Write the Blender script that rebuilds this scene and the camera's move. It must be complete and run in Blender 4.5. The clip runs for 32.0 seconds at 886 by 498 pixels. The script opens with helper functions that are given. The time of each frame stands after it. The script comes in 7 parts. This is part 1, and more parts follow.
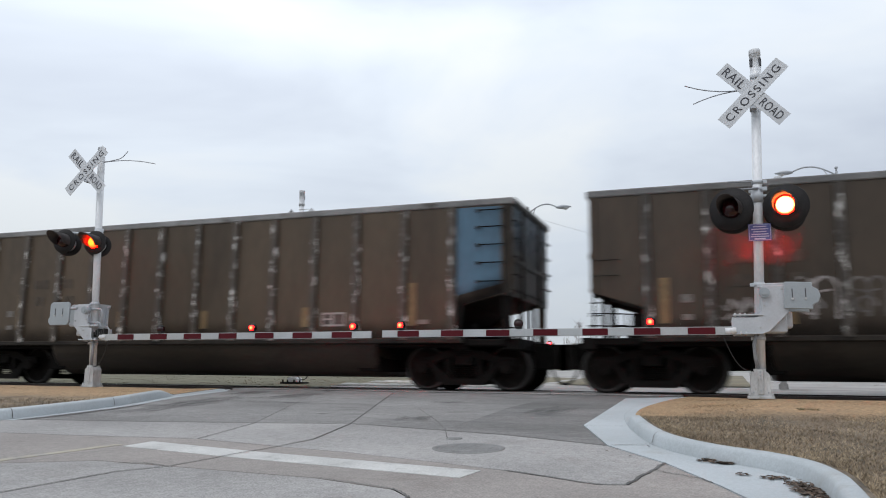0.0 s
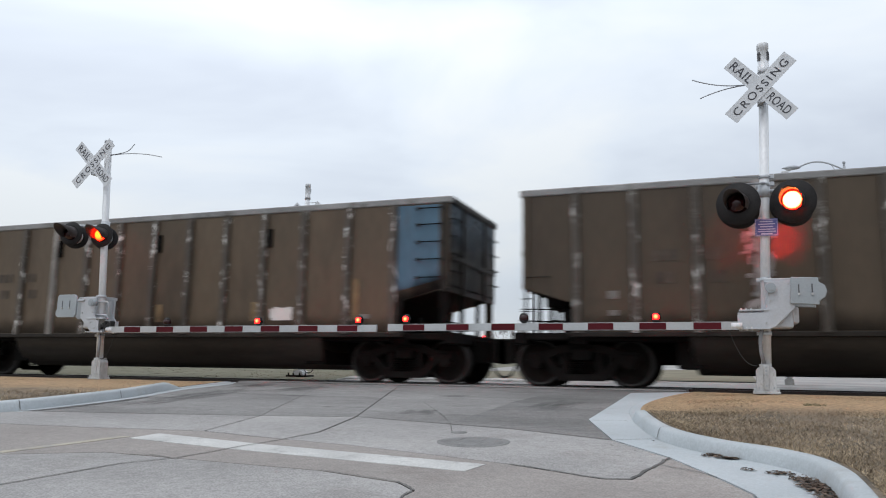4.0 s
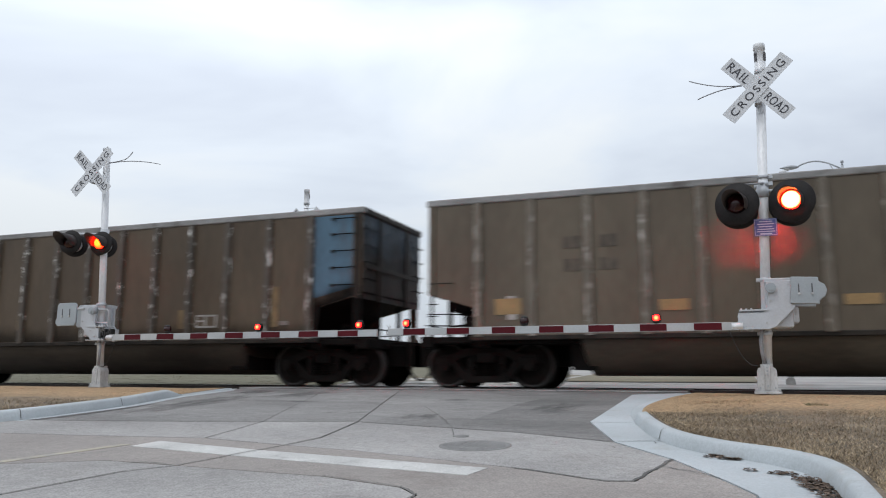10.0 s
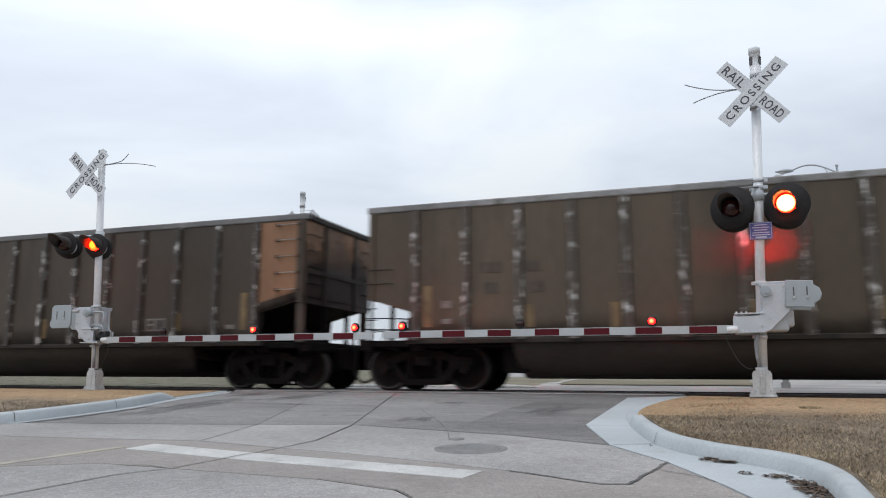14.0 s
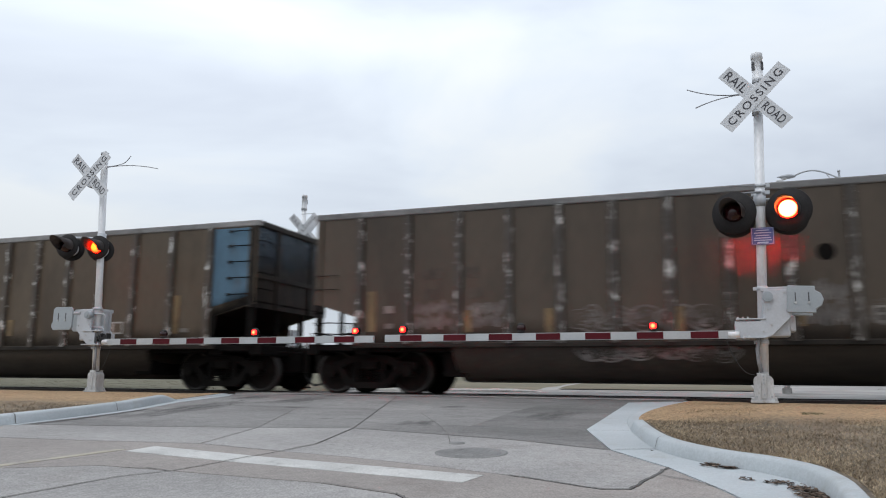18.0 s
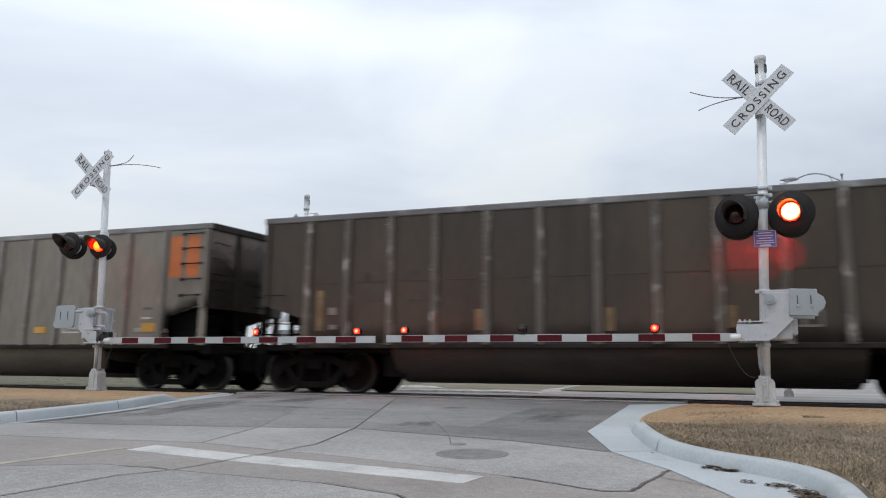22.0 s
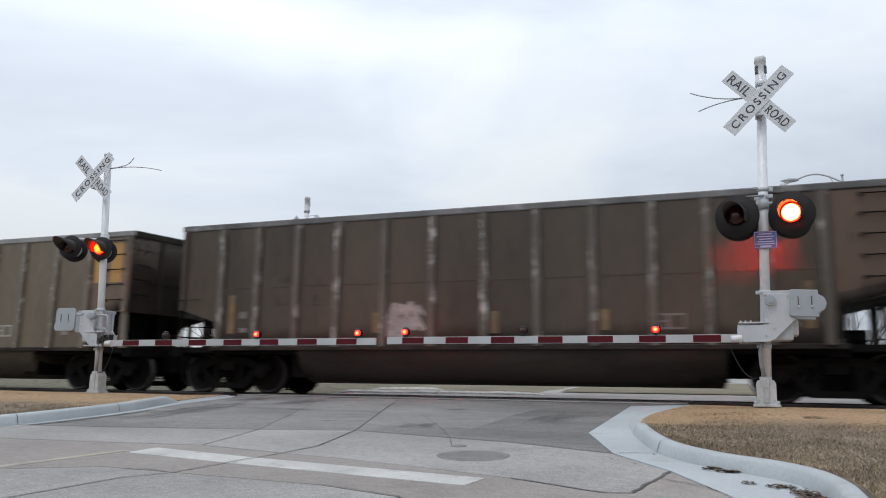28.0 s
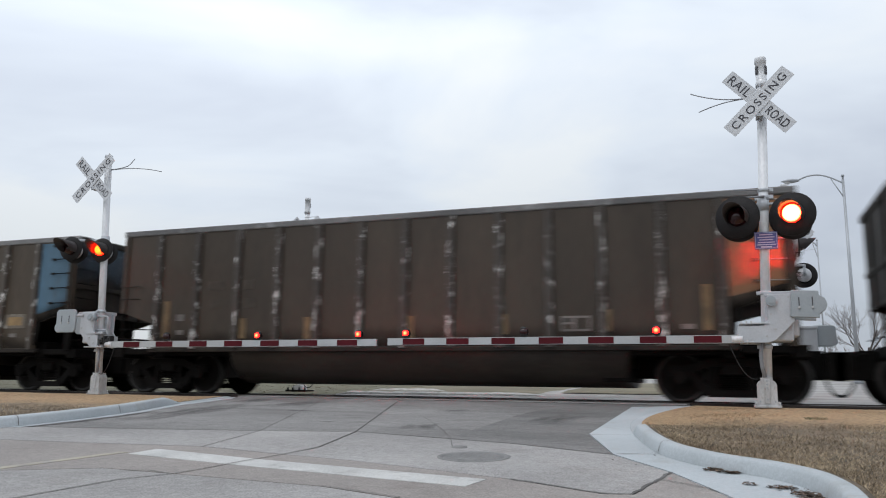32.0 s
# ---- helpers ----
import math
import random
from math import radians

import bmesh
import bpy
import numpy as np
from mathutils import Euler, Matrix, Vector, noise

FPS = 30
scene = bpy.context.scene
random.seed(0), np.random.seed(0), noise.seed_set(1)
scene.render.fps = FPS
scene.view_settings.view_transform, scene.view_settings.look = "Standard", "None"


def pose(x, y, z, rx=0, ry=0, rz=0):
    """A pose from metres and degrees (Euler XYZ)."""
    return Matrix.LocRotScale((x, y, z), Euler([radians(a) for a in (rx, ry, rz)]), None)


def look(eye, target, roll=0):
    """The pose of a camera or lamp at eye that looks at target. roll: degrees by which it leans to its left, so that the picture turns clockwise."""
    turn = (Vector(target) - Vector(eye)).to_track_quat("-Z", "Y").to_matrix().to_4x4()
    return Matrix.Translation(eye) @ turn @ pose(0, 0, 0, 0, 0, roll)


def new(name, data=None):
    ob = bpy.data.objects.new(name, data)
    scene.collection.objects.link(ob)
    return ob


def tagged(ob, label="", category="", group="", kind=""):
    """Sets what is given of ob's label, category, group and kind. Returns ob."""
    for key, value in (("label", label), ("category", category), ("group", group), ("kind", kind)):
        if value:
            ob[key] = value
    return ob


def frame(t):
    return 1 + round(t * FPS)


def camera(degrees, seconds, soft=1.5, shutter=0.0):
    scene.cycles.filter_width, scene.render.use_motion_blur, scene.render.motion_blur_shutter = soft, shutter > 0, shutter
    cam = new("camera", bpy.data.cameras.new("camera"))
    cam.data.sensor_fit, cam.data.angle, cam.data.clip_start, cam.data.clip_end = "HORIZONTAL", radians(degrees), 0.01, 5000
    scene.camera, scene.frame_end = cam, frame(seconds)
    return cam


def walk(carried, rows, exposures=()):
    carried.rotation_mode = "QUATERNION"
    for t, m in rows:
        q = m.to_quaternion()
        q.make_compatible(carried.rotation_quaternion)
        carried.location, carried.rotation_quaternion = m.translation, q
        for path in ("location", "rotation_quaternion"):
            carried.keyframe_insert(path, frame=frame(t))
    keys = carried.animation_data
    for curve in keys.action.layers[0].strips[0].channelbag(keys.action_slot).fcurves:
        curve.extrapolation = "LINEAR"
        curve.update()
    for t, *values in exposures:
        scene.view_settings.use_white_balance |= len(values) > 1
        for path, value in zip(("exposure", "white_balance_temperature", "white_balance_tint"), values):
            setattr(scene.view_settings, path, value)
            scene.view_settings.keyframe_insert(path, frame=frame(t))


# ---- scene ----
# ---- camera ----
EYE = (0.0, 0.0, 0.27)
FOV = 59.8
# seconds, turn to the left, tilt up, lean to the left (degrees)
PATH = [
    (0, 19.979, 9.415, 0.599), (0.5, 20.010, 9.363, 0.632), (1, 20.046, 9.298, 0.639),
    (1.5, 20.099, 9.241, 0.710), (2, 20.201, 9.175, 0.795), (2.5, 20.277, 9.115, 0.832),
    (3, 20.326, 9.050, 0.831), (3.5, 20.351, 9.013, 0.835), (5.5, 20.575, 8.820, 0.952),
    (6, 20.597, 8.891, 0.867), (6.5, 20.593, 8.982, 0.700), (7, 20.570, 9.032, 0.504),
    (7.5, 20.537, 9.082, 0.284), (8, 20.489, 9.163, 0.249), (8.5, 20.444, 9.216, 0.246),
    (9, 20.411, 9.242, 0.197), (9.5, 20.379, 9.247, 0.182), (10, 20.362, 9.247, 0.176),
    (10.5, 20.349, 9.251, 0.168), (11, 20.328, 9.282, 0.127), (11.5, 20.313, 9.331, 0.156),
    (12, 20.289, 9.394, 0.209), (12.5, 20.197, 9.431, 0.199), (13, 20.104, 9.438, 0.122),
    (13.5, 20.058, 9.446, 0.126), (14, 20.050, 9.455, 0.231), (14.5, 20.045, 9.455, 0.446),
    (16.5, 20.070, 9.717, 0.365), (17, 20.100, 9.726, 0.472), (17.5, 20.138, 9.741, 0.538),
    (18, 20.165, 9.733, 0.538), (18.5, 20.186, 9.739, 0.610), (19, 20.201, 9.756, 0.587),
    (19.5, 20.219, 9.770, 0.592), (20, 20.244, 9.776, 0.670), (20.5, 20.272, 9.758, 0.778),
    (21, 20.292, 9.770, 0.744), (21.5, 20.305, 9.782, 0.838), (22, 20.316, 9.789, 0.915),
    (22.5, 20.330, 9.802, 0.885), (23, 20.338, 9.814, 0.796), (23.5, 20.345, 9.815, 0.834),
    (24, 20.348, 9.821, 0.907), (24.5, 20.359, 9.829, 0.932), (25, 20.370, 9.833, 0.977),
    (25.5, 20.371, 9.841, 0.962), (27.5, 20.358, 9.907, 0.730), (28, 20.355, 9.917, 0.781),
    (28.5, 20.359, 9.929, 0.759), (29, 20.355, 9.941, 0.769), (29.5, 20.341, 9.950, 0.767),
    (30, 20.351, 9.962, 0.747), (30.5, 20.360, 9.986, 0.726), (31, 20.368, 9.999, 0.742),
    (31.5, 20.380, 9.998, 0.743), (32, 20.394, 9.995, 0.732),
]


def aim(turn, tilt, lean):
    a, b = radians(turn), radians(tilt)
    d = Vector((-math.sin(a) * math.cos(b), math.cos(a) * math.cos(b), math.sin(b)))
    return look(EYE, Vector(EYE) + d, lean)


cam = camera(FOV, 32.0, soft=1.05, shutter=0.5)
walk(cam, [(t, aim(a, b, c)) for t, a, b, c in PATH], ((0.0, -0.04), (1.0, 0.0), (9.0, 0.0), (13.0, 0.02), (17.0, -0.02), (19.5, -0.06), (21.0, -0.09), (23.0, -0.04), (25.0, -0.03), (29.0, -0.05), (32.0, -0.07)))

# ---- world and light ----
world = bpy.data.worlds.new("overcast_sky")
scene.world = world
world.use_nodes = True
wn, wl = world.node_tree.nodes, world.node_tree.links
wn.clear()
w_out = wn.new("ShaderNodeOutputWorld")
w_bg = wn.new("ShaderNodeBackground")
w_bg.inputs["Strength"].default_value = 1.0
w_sky = wn.new("ShaderNodeTexSky")
w_sky.sky_type = "NISHITA"
w_sky.sun_disc = False
w_sky.sun_elevation, w_sky.sun_rotation = radians(42), radians(200)
w_scale = wn.new("ShaderNodeVectorMath")
w_scale.operation = "SCALE"
w_scale.inputs["Scale"].default_value = 0.10
w_tc = wn.new("ShaderNodeTexCoord")
w_map = wn.new("ShaderNodeMapping")
w_map.inputs["Scale"].default_value = (1.0, 1.0, 2.6)
w_map.inputs["Location"].default_value = (0.62, 0.1, 0.35)
w_noise = wn.new("ShaderNodeTexNoise")
w_noise.inputs["Scale"].default_value = 1.9
w_noise.inputs["Detail"].default_value = 5.0
w_noise.inputs["Roughness"].default_value = 0.5
w_noise.inputs["Distortion"].default_value = 0.35
w_ramp = wn.new("ShaderNodeValToRGB")
w_ramp.color_ramp.elements[0].position, w_ramp.color_ramp.elements[0].color = 0.36, (0.70, 0.765, 0.875, 1)
w_ramp.color_ramp.elements[1].position, w_ramp.color_ramp.elements[1].color = 0.60, (0.95, 1.0, 1.04, 1)
w_mid = w_ramp.color_ramp.elements.new(0.5)
w_mid.color = (0.85, 0.925, 1.02, 1)
w_mix = wn.new("ShaderNodeMix")
w_mix.data_type = "RGBA"
w_mix.inputs["Factor"].default_value = 0.9
wl.new(w_sky.outputs["Color"], w_scale.inputs[0])
wl.new(w_tc.outputs["Generated"], w_map.inputs["Vector"])
wl.new(w_map.outputs["Vector"], w_noise.inputs["Vector"])
wl.new(w_noise.outputs["Fac"], w_ramp.inputs["Fac"])
wl.new(w_scale.outputs[0], w_mix.inputs["A"])
wl.new(w_ramp.outputs["Color"], w_mix.inputs["B"])
# an overcast sky is brightest overhead
w_sep, w_up, w_dome = wn.new("ShaderNodeSeparateXYZ"), wn.new("ShaderNodeMapRange"), wn.new("ShaderNodeVectorMath")
w_up.inputs["From Min"].default_value, w_up.inputs["From Max"].default_value = 0.08, 0.46
w_up.inputs["To Min"].default_value, w_up.inputs["To Max"].default_value = 0.72, 1.16
w_dome.operation = "SCALE"
wl.new(w_tc.outputs["Generated"], w_sep.inputs[0])
wl.new(w_sep.outputs["Z"], w_up.inputs["Value"])
wl.new(w_mix.outputs["Result"], w_dome.inputs[0])
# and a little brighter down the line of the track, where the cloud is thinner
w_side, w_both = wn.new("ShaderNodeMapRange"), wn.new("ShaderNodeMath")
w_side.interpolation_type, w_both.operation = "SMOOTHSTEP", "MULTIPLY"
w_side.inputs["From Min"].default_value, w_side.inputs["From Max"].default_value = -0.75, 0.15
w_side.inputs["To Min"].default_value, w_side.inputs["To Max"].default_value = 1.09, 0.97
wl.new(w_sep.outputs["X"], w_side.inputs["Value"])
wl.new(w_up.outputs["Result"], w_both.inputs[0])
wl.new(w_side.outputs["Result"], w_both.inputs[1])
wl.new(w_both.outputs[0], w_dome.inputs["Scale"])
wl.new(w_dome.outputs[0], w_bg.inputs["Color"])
wl.new(w_bg.outputs["Background"], w_out.inputs["Surface"])

sun = new("sun", bpy.data.lights.new("sun", "SUN"))
sun.data.energy, sun.data.angle, sun.data.color = 0.7, radians(25), (1.0, 0.97, 0.93)
sun.matrix_world = look((0, 0, 40), (8, 22, 0))

# ---- materials ----


def material(name, color, rough=0.7, metal=0.0, dark=0.7, light=1.15, big=0.6, fine=30.0, bump=0.15, stretch=(1, 1, 1), tone=None, tone_at=0.55, space="Object", spec=0.5, speckle=0.0):
    """A worn surface: two scales of noise vary the base colour and roughness; tone is a second colour in patches."""
    m = bpy.data.materials.new(name)
    m.use_nodes = True
    n, l = m.node_tree.nodes, m.node_tree.links
    b = n["Principled BSDF"]
    tc = n.new("ShaderNodeTexCoord")
    mp = n.new("ShaderNodeMapping")
    mp.inputs["Scale"].default_value = stretch
    oi, sc, ad = n.new("ShaderNodeObjectInfo"), n.new("ShaderNodeVectorMath"), n.new("ShaderNodeVectorMath")
    sc.operation, ad.operation = "SCALE", "ADD"
    sc.inputs[0].default_value = (31.0, 17.0, 43.0)
    l.new(oi.outputs["Random"], sc.inputs["Scale"])
    l.new(tc.outputs[space], ad.inputs[0])
    l.new(sc.outputs[0], ad.inputs[1])
    l.new(ad.outputs[0], mp.inputs["Vector"])
    n1, n2 = n.new("ShaderNodeTexNoise"), n.new("ShaderNodeTexNoise")
    n1.inputs["Scale"].default_value, n1.inputs["Detail"].default_value = big, 6.0
    n2.inputs["Scale"].default_value, n2.inputs["Detail"].default_value = fine, 4.0
    for q in (n1, n2):
        l.new(mp.outputs["Vector"], q.inputs["Vector"])
    r1, r2 = n.new("ShaderNodeValToRGB"), n.new("ShaderNodeValToRGB")
    for r, lo, hi in ((r1, dark, light), (r2, 0.5 + dark / 2, 0.5 + light / 2)):
        r.color_ramp.elements[0].position, r.color_ramp.elements[0].color = 0.32, (lo, lo, lo, 1)
        r.color_ramp.elements[1].position, r.color_ramp.elements[1].color = 0.68, (hi, hi, hi, 1)
    l.new(n1.outputs["Fac"], r1.inputs["Fac"])
    l.new(n2.outputs["Fac"], r2.inputs["Fac"])
    m1, m2 = n.new("ShaderNodeMix"), n.new("ShaderNodeMix")
    for q in (m1, m2):
        q.data_type, q.blend_type = "RGBA", "MULTIPLY"
        q.inputs["Factor"].default_value = 1.0
    m1.inputs["A"].default_value = (*color, 1)
    if tone:
        n3, r3, m3 = n.new("ShaderNodeTexNoise"), n.new("ShaderNodeValToRGB"), n.new("ShaderNodeMix")
        n3.inputs["Scale"].default_value, n3.inputs["Detail"].default_value = big * 2.3, 8.0
        n3.inputs["Roughness"].default_value = 0.65
        r3.color_ramp.elements[0].position, r3.color_ramp.elements[1].position = tone_at, tone_at + 0.12
        m3.data_type = "RGBA"
        m3.inputs["A"].default_value, m3.inputs["B"].default_value = (*color, 1), (*tone, 1)
        l.new(mp.outputs["Vector"], n3.inputs["Vector"])
        l.new(n3.outputs["Fac"], r3.inputs["Fac"])
        l.new(r3.outputs["Color"], m3.inputs["Factor"])
        l.new(m3.outputs["Result"], m1.inputs["A"])
    l.new(r1.outputs["Color"], m1.inputs["B"])
    l.new(m1.outputs["Result"], m2.inputs["A"])
    l.new(r2.outputs["Color"], m2.inputs["B"])
    l.new(m2.outputs["Result"], b.inputs["Base Color"])
    if speckle:
        n4, r4, m4 = n.new("ShaderNodeTexNoise"), n.new("ShaderNodeValToRGB"), n.new("ShaderNodeMix")
        n4.inputs["Scale"].default_value, n4.inputs["Detail"].default_value = 70.0, 3.0
        r4.color_ramp.elements[0].position, r4.color_ramp.elements[0].color = 0.36, (1 - speckle, 1 - speckle, 1 - speckle, 1)
        r4.color_ramp.elements[1].position, r4.color_ramp.elements[1].color = 0.62, (1 + speckle * 0.6, 1 + speckle * 0.6, 1 + speckle * 0.6, 1)
        m4.data_type, m4.blend_type = "RGBA", "MULTIPLY"
        m4.inputs["Factor"].default_value = 1.0
        l.new(mp.outputs["Vector"], n4.inputs["Vector"])
        l.new(n4.outputs["Fac"], r4.inputs["Fac"])
        l.new(m2.outputs["Result"], m4.inputs["A"])
        l.new(r4.outputs["Color"], m4.inputs["B"])
        l.new(m4.outputs["Result"], b.inputs["Base Color"])
    b.inputs["Roughness"].default_value = rough
    b.inputs["Metallic"].default_value = metal
    b.inputs["Specular IOR Level"].default_value = spec
    if bump:
        bp = n.new("ShaderNodeBump")
        bp.inputs["Strength"].default_value, bp.inputs["Distance"].default_value = bump, 0.01
        l.new(n2.outputs["Fac"], bp.inputs["Height"])
        l.new(bp.outputs["Normal"], b.inputs["Normal"])
    return m


def lamp_material(name, core, rim, strength, radius, start=0.5, end=0.92, back=0.0, cap=0.3):
    """A lit red lens: bright in the middle, deep red at its edge, on its front half; dark red glass on its rear half,
    unless back makes the rear cap glow.
    """
    m = bpy.data.materials.new(name)
    m.use_nodes = True
    n, l = m.node_tree.nodes, m.node_tree.links
    b = n["Principled BSDF"]
    b.inputs["Base Color"].default_value = (0.022, 0.002, 0.003, 1)
    b.inputs["Roughness"].default_value = 0.15
    tc, sp = n.new("ShaderNodeTexCoord"), n.new("ShaderNodeSeparateXYZ")
    l.new(tc.outputs["Object"], sp.inputs[0])
    cx = n.new("ShaderNodeCombineXYZ")
    l.new(sp.outputs["X"], cx.inputs["X"])
    l.new(sp.outputs["Z"], cx.inputs["Z"])
    ln = n.new("ShaderNodeVectorMath")
    ln.operation = "LENGTH"
    l.new(cx.outputs[0], ln.inputs[0])
    mr = n.new("ShaderNodeMapRange")
    mr.inputs["From Min"].default_value, mr.inputs["From Max"].default_value = radius * start, radius * end
    l.new(ln.outputs["Value"], mr.inputs["Value"])
    mx = n.new("ShaderNodeMix")
    mx.data_type = "RGBA"
    mx.inputs["A"].default_value, mx.inputs["B"].default_value = (*core, 1), (*rim, 1)
    l.new(mr.outputs["Result"], mx.inputs["Factor"])
    lt = n.new("ShaderNodeMath")
    lt.operation = "LESS_THAN"
    lt.inputs[1].default_value = -cap * radius
    l.new(sp.outputs["Y"], lt.inputs[0])
    mu = n.new("ShaderNodeMath")
    mu.operation = "MULTIPLY"
    mu.inputs[1].default_value = strength
    l.new(lt.outputs[0], mu.inputs[0])
    l.new(mx.outputs["Result"], b.inputs["Emission Color"])
    if back:
        gt, mb, ad = n.new("ShaderNodeMath"), n.new("ShaderNodeMath"), n.new("ShaderNodeMath")
        gt.operation, mb.operation, ad.operation = "GREATER_THAN", "MULTIPLY", "ADD"
        gt.inputs[1].default_value, mb.inputs[1].default_value = cap * radius, back
        l.new(sp.outputs["Y"], gt.inputs[0])
        edge = n.new("ShaderNodeMath")
        edge.operation, edge.use_clamp = "ADD", True
        l.new(mr.outputs["Result"], edge.inputs[0])
        l.new(gt.outputs[0], edge.inputs[1])
        l.new(edge.outputs[0], mx.inputs["Factor"])
        l.new(gt.outputs[0], mb.inputs[0])
        l.new(mu.outputs[0], ad.inputs[0])
        l.new(mb.outputs[0], ad.inputs[1])
        l.new(ad.outputs[0], b.inputs["Emission Strength"])
    else:
        l.new(mu.outputs[0], b.inputs["Emission Strength"])
    return m


M = {}
PAINT = {"brown": ((0.0780, 0.0600, 0.0413), (0.0606, 0.0458, 0.0315)), "dark": ((0.0605, 0.0468, 0.0345), (0.0450, 0.0355, 0.0262)), "tan": ((0.112, 0.0925, 0.068), (0.0955, 0.078, 0.057)), "grey": ((0.240, 0.220, 0.187), (0.21, 0.191, 0.160))}


def body_paint(kind, shade, warm):
    """Weathered body paint; each car has faded to a shade of its own."""
    a, b = ((q[0] * shade * warm, q[1] * shade, q[2] * shade / warm) for q in PAINT[kind])
    return material("weathered_%s_paint" % kind, a, 0.46, 0.1 if kind == "grey" else 0, 0.74, 1.17, 0.5, 14, 0.08, (1, 1, 0.22), b, 0.52, spec=0.34)


# brown and dark bases are lowered for the shadow down the rib sides
for k, (base, scuff) in {"brown": ((0.068, 0.055, 0.043), (0.84, 0.83, 0.80)), "dark": ((0.048, 0.039, 0.032), (0.74, 0.73, 0.70)), "tan": ((0.15, 0.128, 0.10), (0.55, 0.53, 0.49)), "grey": ((0.205, 0.19, 0.17), (0.30, 0.285, 0.26))}.items():
    M[k + "_rib"] = material("scuffed_rib_" + k, base, 0.5, 0, 0.75, 1.2, 0.9, 20, 0.1, (4, 4, 1.7), scuff, 0.558, "Object")
M["pale_rib"] = material("whitened_rib", (0.24, 0.225, 0.205), 0.5, 0, 0.7, 1.2, 0.9, 20, 0.1, (4, 4, 1.2), (0.44, 0.42, 0.39), 0.55)
M["white_rib"] = material("scuffed_white_rib", (0.105, 0.088, 0.072), 0.5, 0, 0.75, 1.2, 0.9, 20, 0.1, (3, 3, 1.1), (0.50, 0.48, 0.45), 0.555)
M["dark_chord"] = material("sooty_top_rim", (0.15, 0.148, 0.147), 0.5, 0.2, 0.6, 1.3, 0.7, 18, 0.1, (1, 1, 1), (0.32, 0.32, 0.32), 0.56)
M["chord"] = material("worn_top_rim", (0.24, 0.238, 0.235), 0.5, 0.2, 0.65, 1.25, 0.7, 18, 0.1, (1, 1, 1), (0.10, 0.09, 0.08), 0.56)
# soot, deepened to near black so it carries the shade under car ends
M["soot"] = material("sooty_shaded_steel", (0.0065, 0.006, 0.0056), 0.8, 0.0, 0.6, 1.4, 1.5, 30, 0.2, spec=0.08)
# tubs: darker copies of the body colours, underside shade put into them
M["tub"] = material("shaded_tub_steel", (0.031, 0.0255, 0.020), 0.42, 0.0, 0.7, 1.3, 0.5, 16, 0.1, (0.4, 1, 1), (0.020, 0.016, 0.013), 0.5, spec=0.3)
M["tub_tan"] = material("shaded_tan_tub_steel", (0.078, 0.063, 0.046), 0.4, 0.0, 0.7, 1.2, 0.5, 16, 0.1, (0.4, 1, 1), (0.055, 0.043, 0.031), 0.55, spec=0.3)
M["tub_grey"] = material("shaded_grey_tub_steel", (0.125, 0.112, 0.090), 0.4, 0.0, 0.75, 1.15, 0.5, 16, 0.1, (0.4, 1, 1), (0.10, 0.09, 0.074), 0.55, spec=0.3)
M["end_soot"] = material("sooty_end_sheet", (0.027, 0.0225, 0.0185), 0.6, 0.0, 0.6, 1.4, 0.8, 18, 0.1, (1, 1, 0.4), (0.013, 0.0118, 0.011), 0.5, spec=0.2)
M["truck"] = material("greasy_cast_steel", (0.0082, 0.0073, 0.0066), 0.7, 0.0, 0.6, 1.5, 2.0, 40, 0.3, spec=0.09)
M["wheel"] = material("rusty_wheel_steel", (0.0095, 0.008, 0.007), 0.68, 0.0, 0.6, 1.5, 3.0, 40, 0.2, spec=0.09)
M["tread"] = material("polished_wheel_rim", (0.045, 0.043, 0.041), 0.34, 0.6, 0.8, 1.1, 3.0, 40, 0.05)
M["blue"] = material("faded_blue_paint", (0.068, 0.146, 0.218), 0.5, 0, 0.75, 1.15, 0.8, 16, 0.08, (1, 1, 0.3), (0.07, 0.10, 0.13), 0.62)
M["sky_blue"] = material("light_blue_paint", (0.13, 0.29, 0.40), 0.45, 0, 0.85, 1.1, 0.8, 16, 0.05)
M["orange"] = material("faded_orange_brown_paint", (0.262, 0.132, 0.064), 0.45, 0, 0.75, 1.15, 0.8, 16, 0.08, (1, 1, 0.3), (0.20, 0.10, 0.06), 0.60)
M["vivid"] = material("orange_panel_paint", (0.55, 0.15, 0.04), 0.45, 0, 0.85, 1.1, 0.8, 16, 0.05)
M["yellow"] = material("amber_panel_paint", (0.42, 0.26, 0.07), 0.45, 0, 0.85, 1.1, 0.8, 16, 0.05)
M["rust"] = material("rust_brown_paint", (0.105, 0.062, 0.042), 0.5, 0, 0.75, 1.2, 0.8, 16, 0.08, (1, 1, 0.3), (0.07, 0.046, 0.033), 0.55)
M["stripe"] = material("yellow_reflective_strip", (0.175, 0.115, 0.05), 0.4, 0, 0.6, 1.2, 3.0, 30, 0.03)
M["amber"] = material("faded_amber_reflector", (0.31, 0.20, 0.085), 0.4, 0, 0.75, 1.1, 3.0, 30, 0.03)
M["spray_dim"] = material("dim_spray_paint", (0.145, 0.13, 0.12), 0.5, 0, 0.5, 1.2, 2.5, 18, 0.02, (1, 1, 1), (0.09, 0.08, 0.075), 0.52)
M["dim_mark"] = material("grimy_white_stencil", (0.19, 0.175, 0.16), 0.5, 0, 0.6, 1.15, 2.0, 25, 0.03)
M["orange_plate"] = material("dull_orange_plate", (0.20, 0.095, 0.045), 0.5, 0, 0.7, 1.2, 3.0, 30, 0.05)
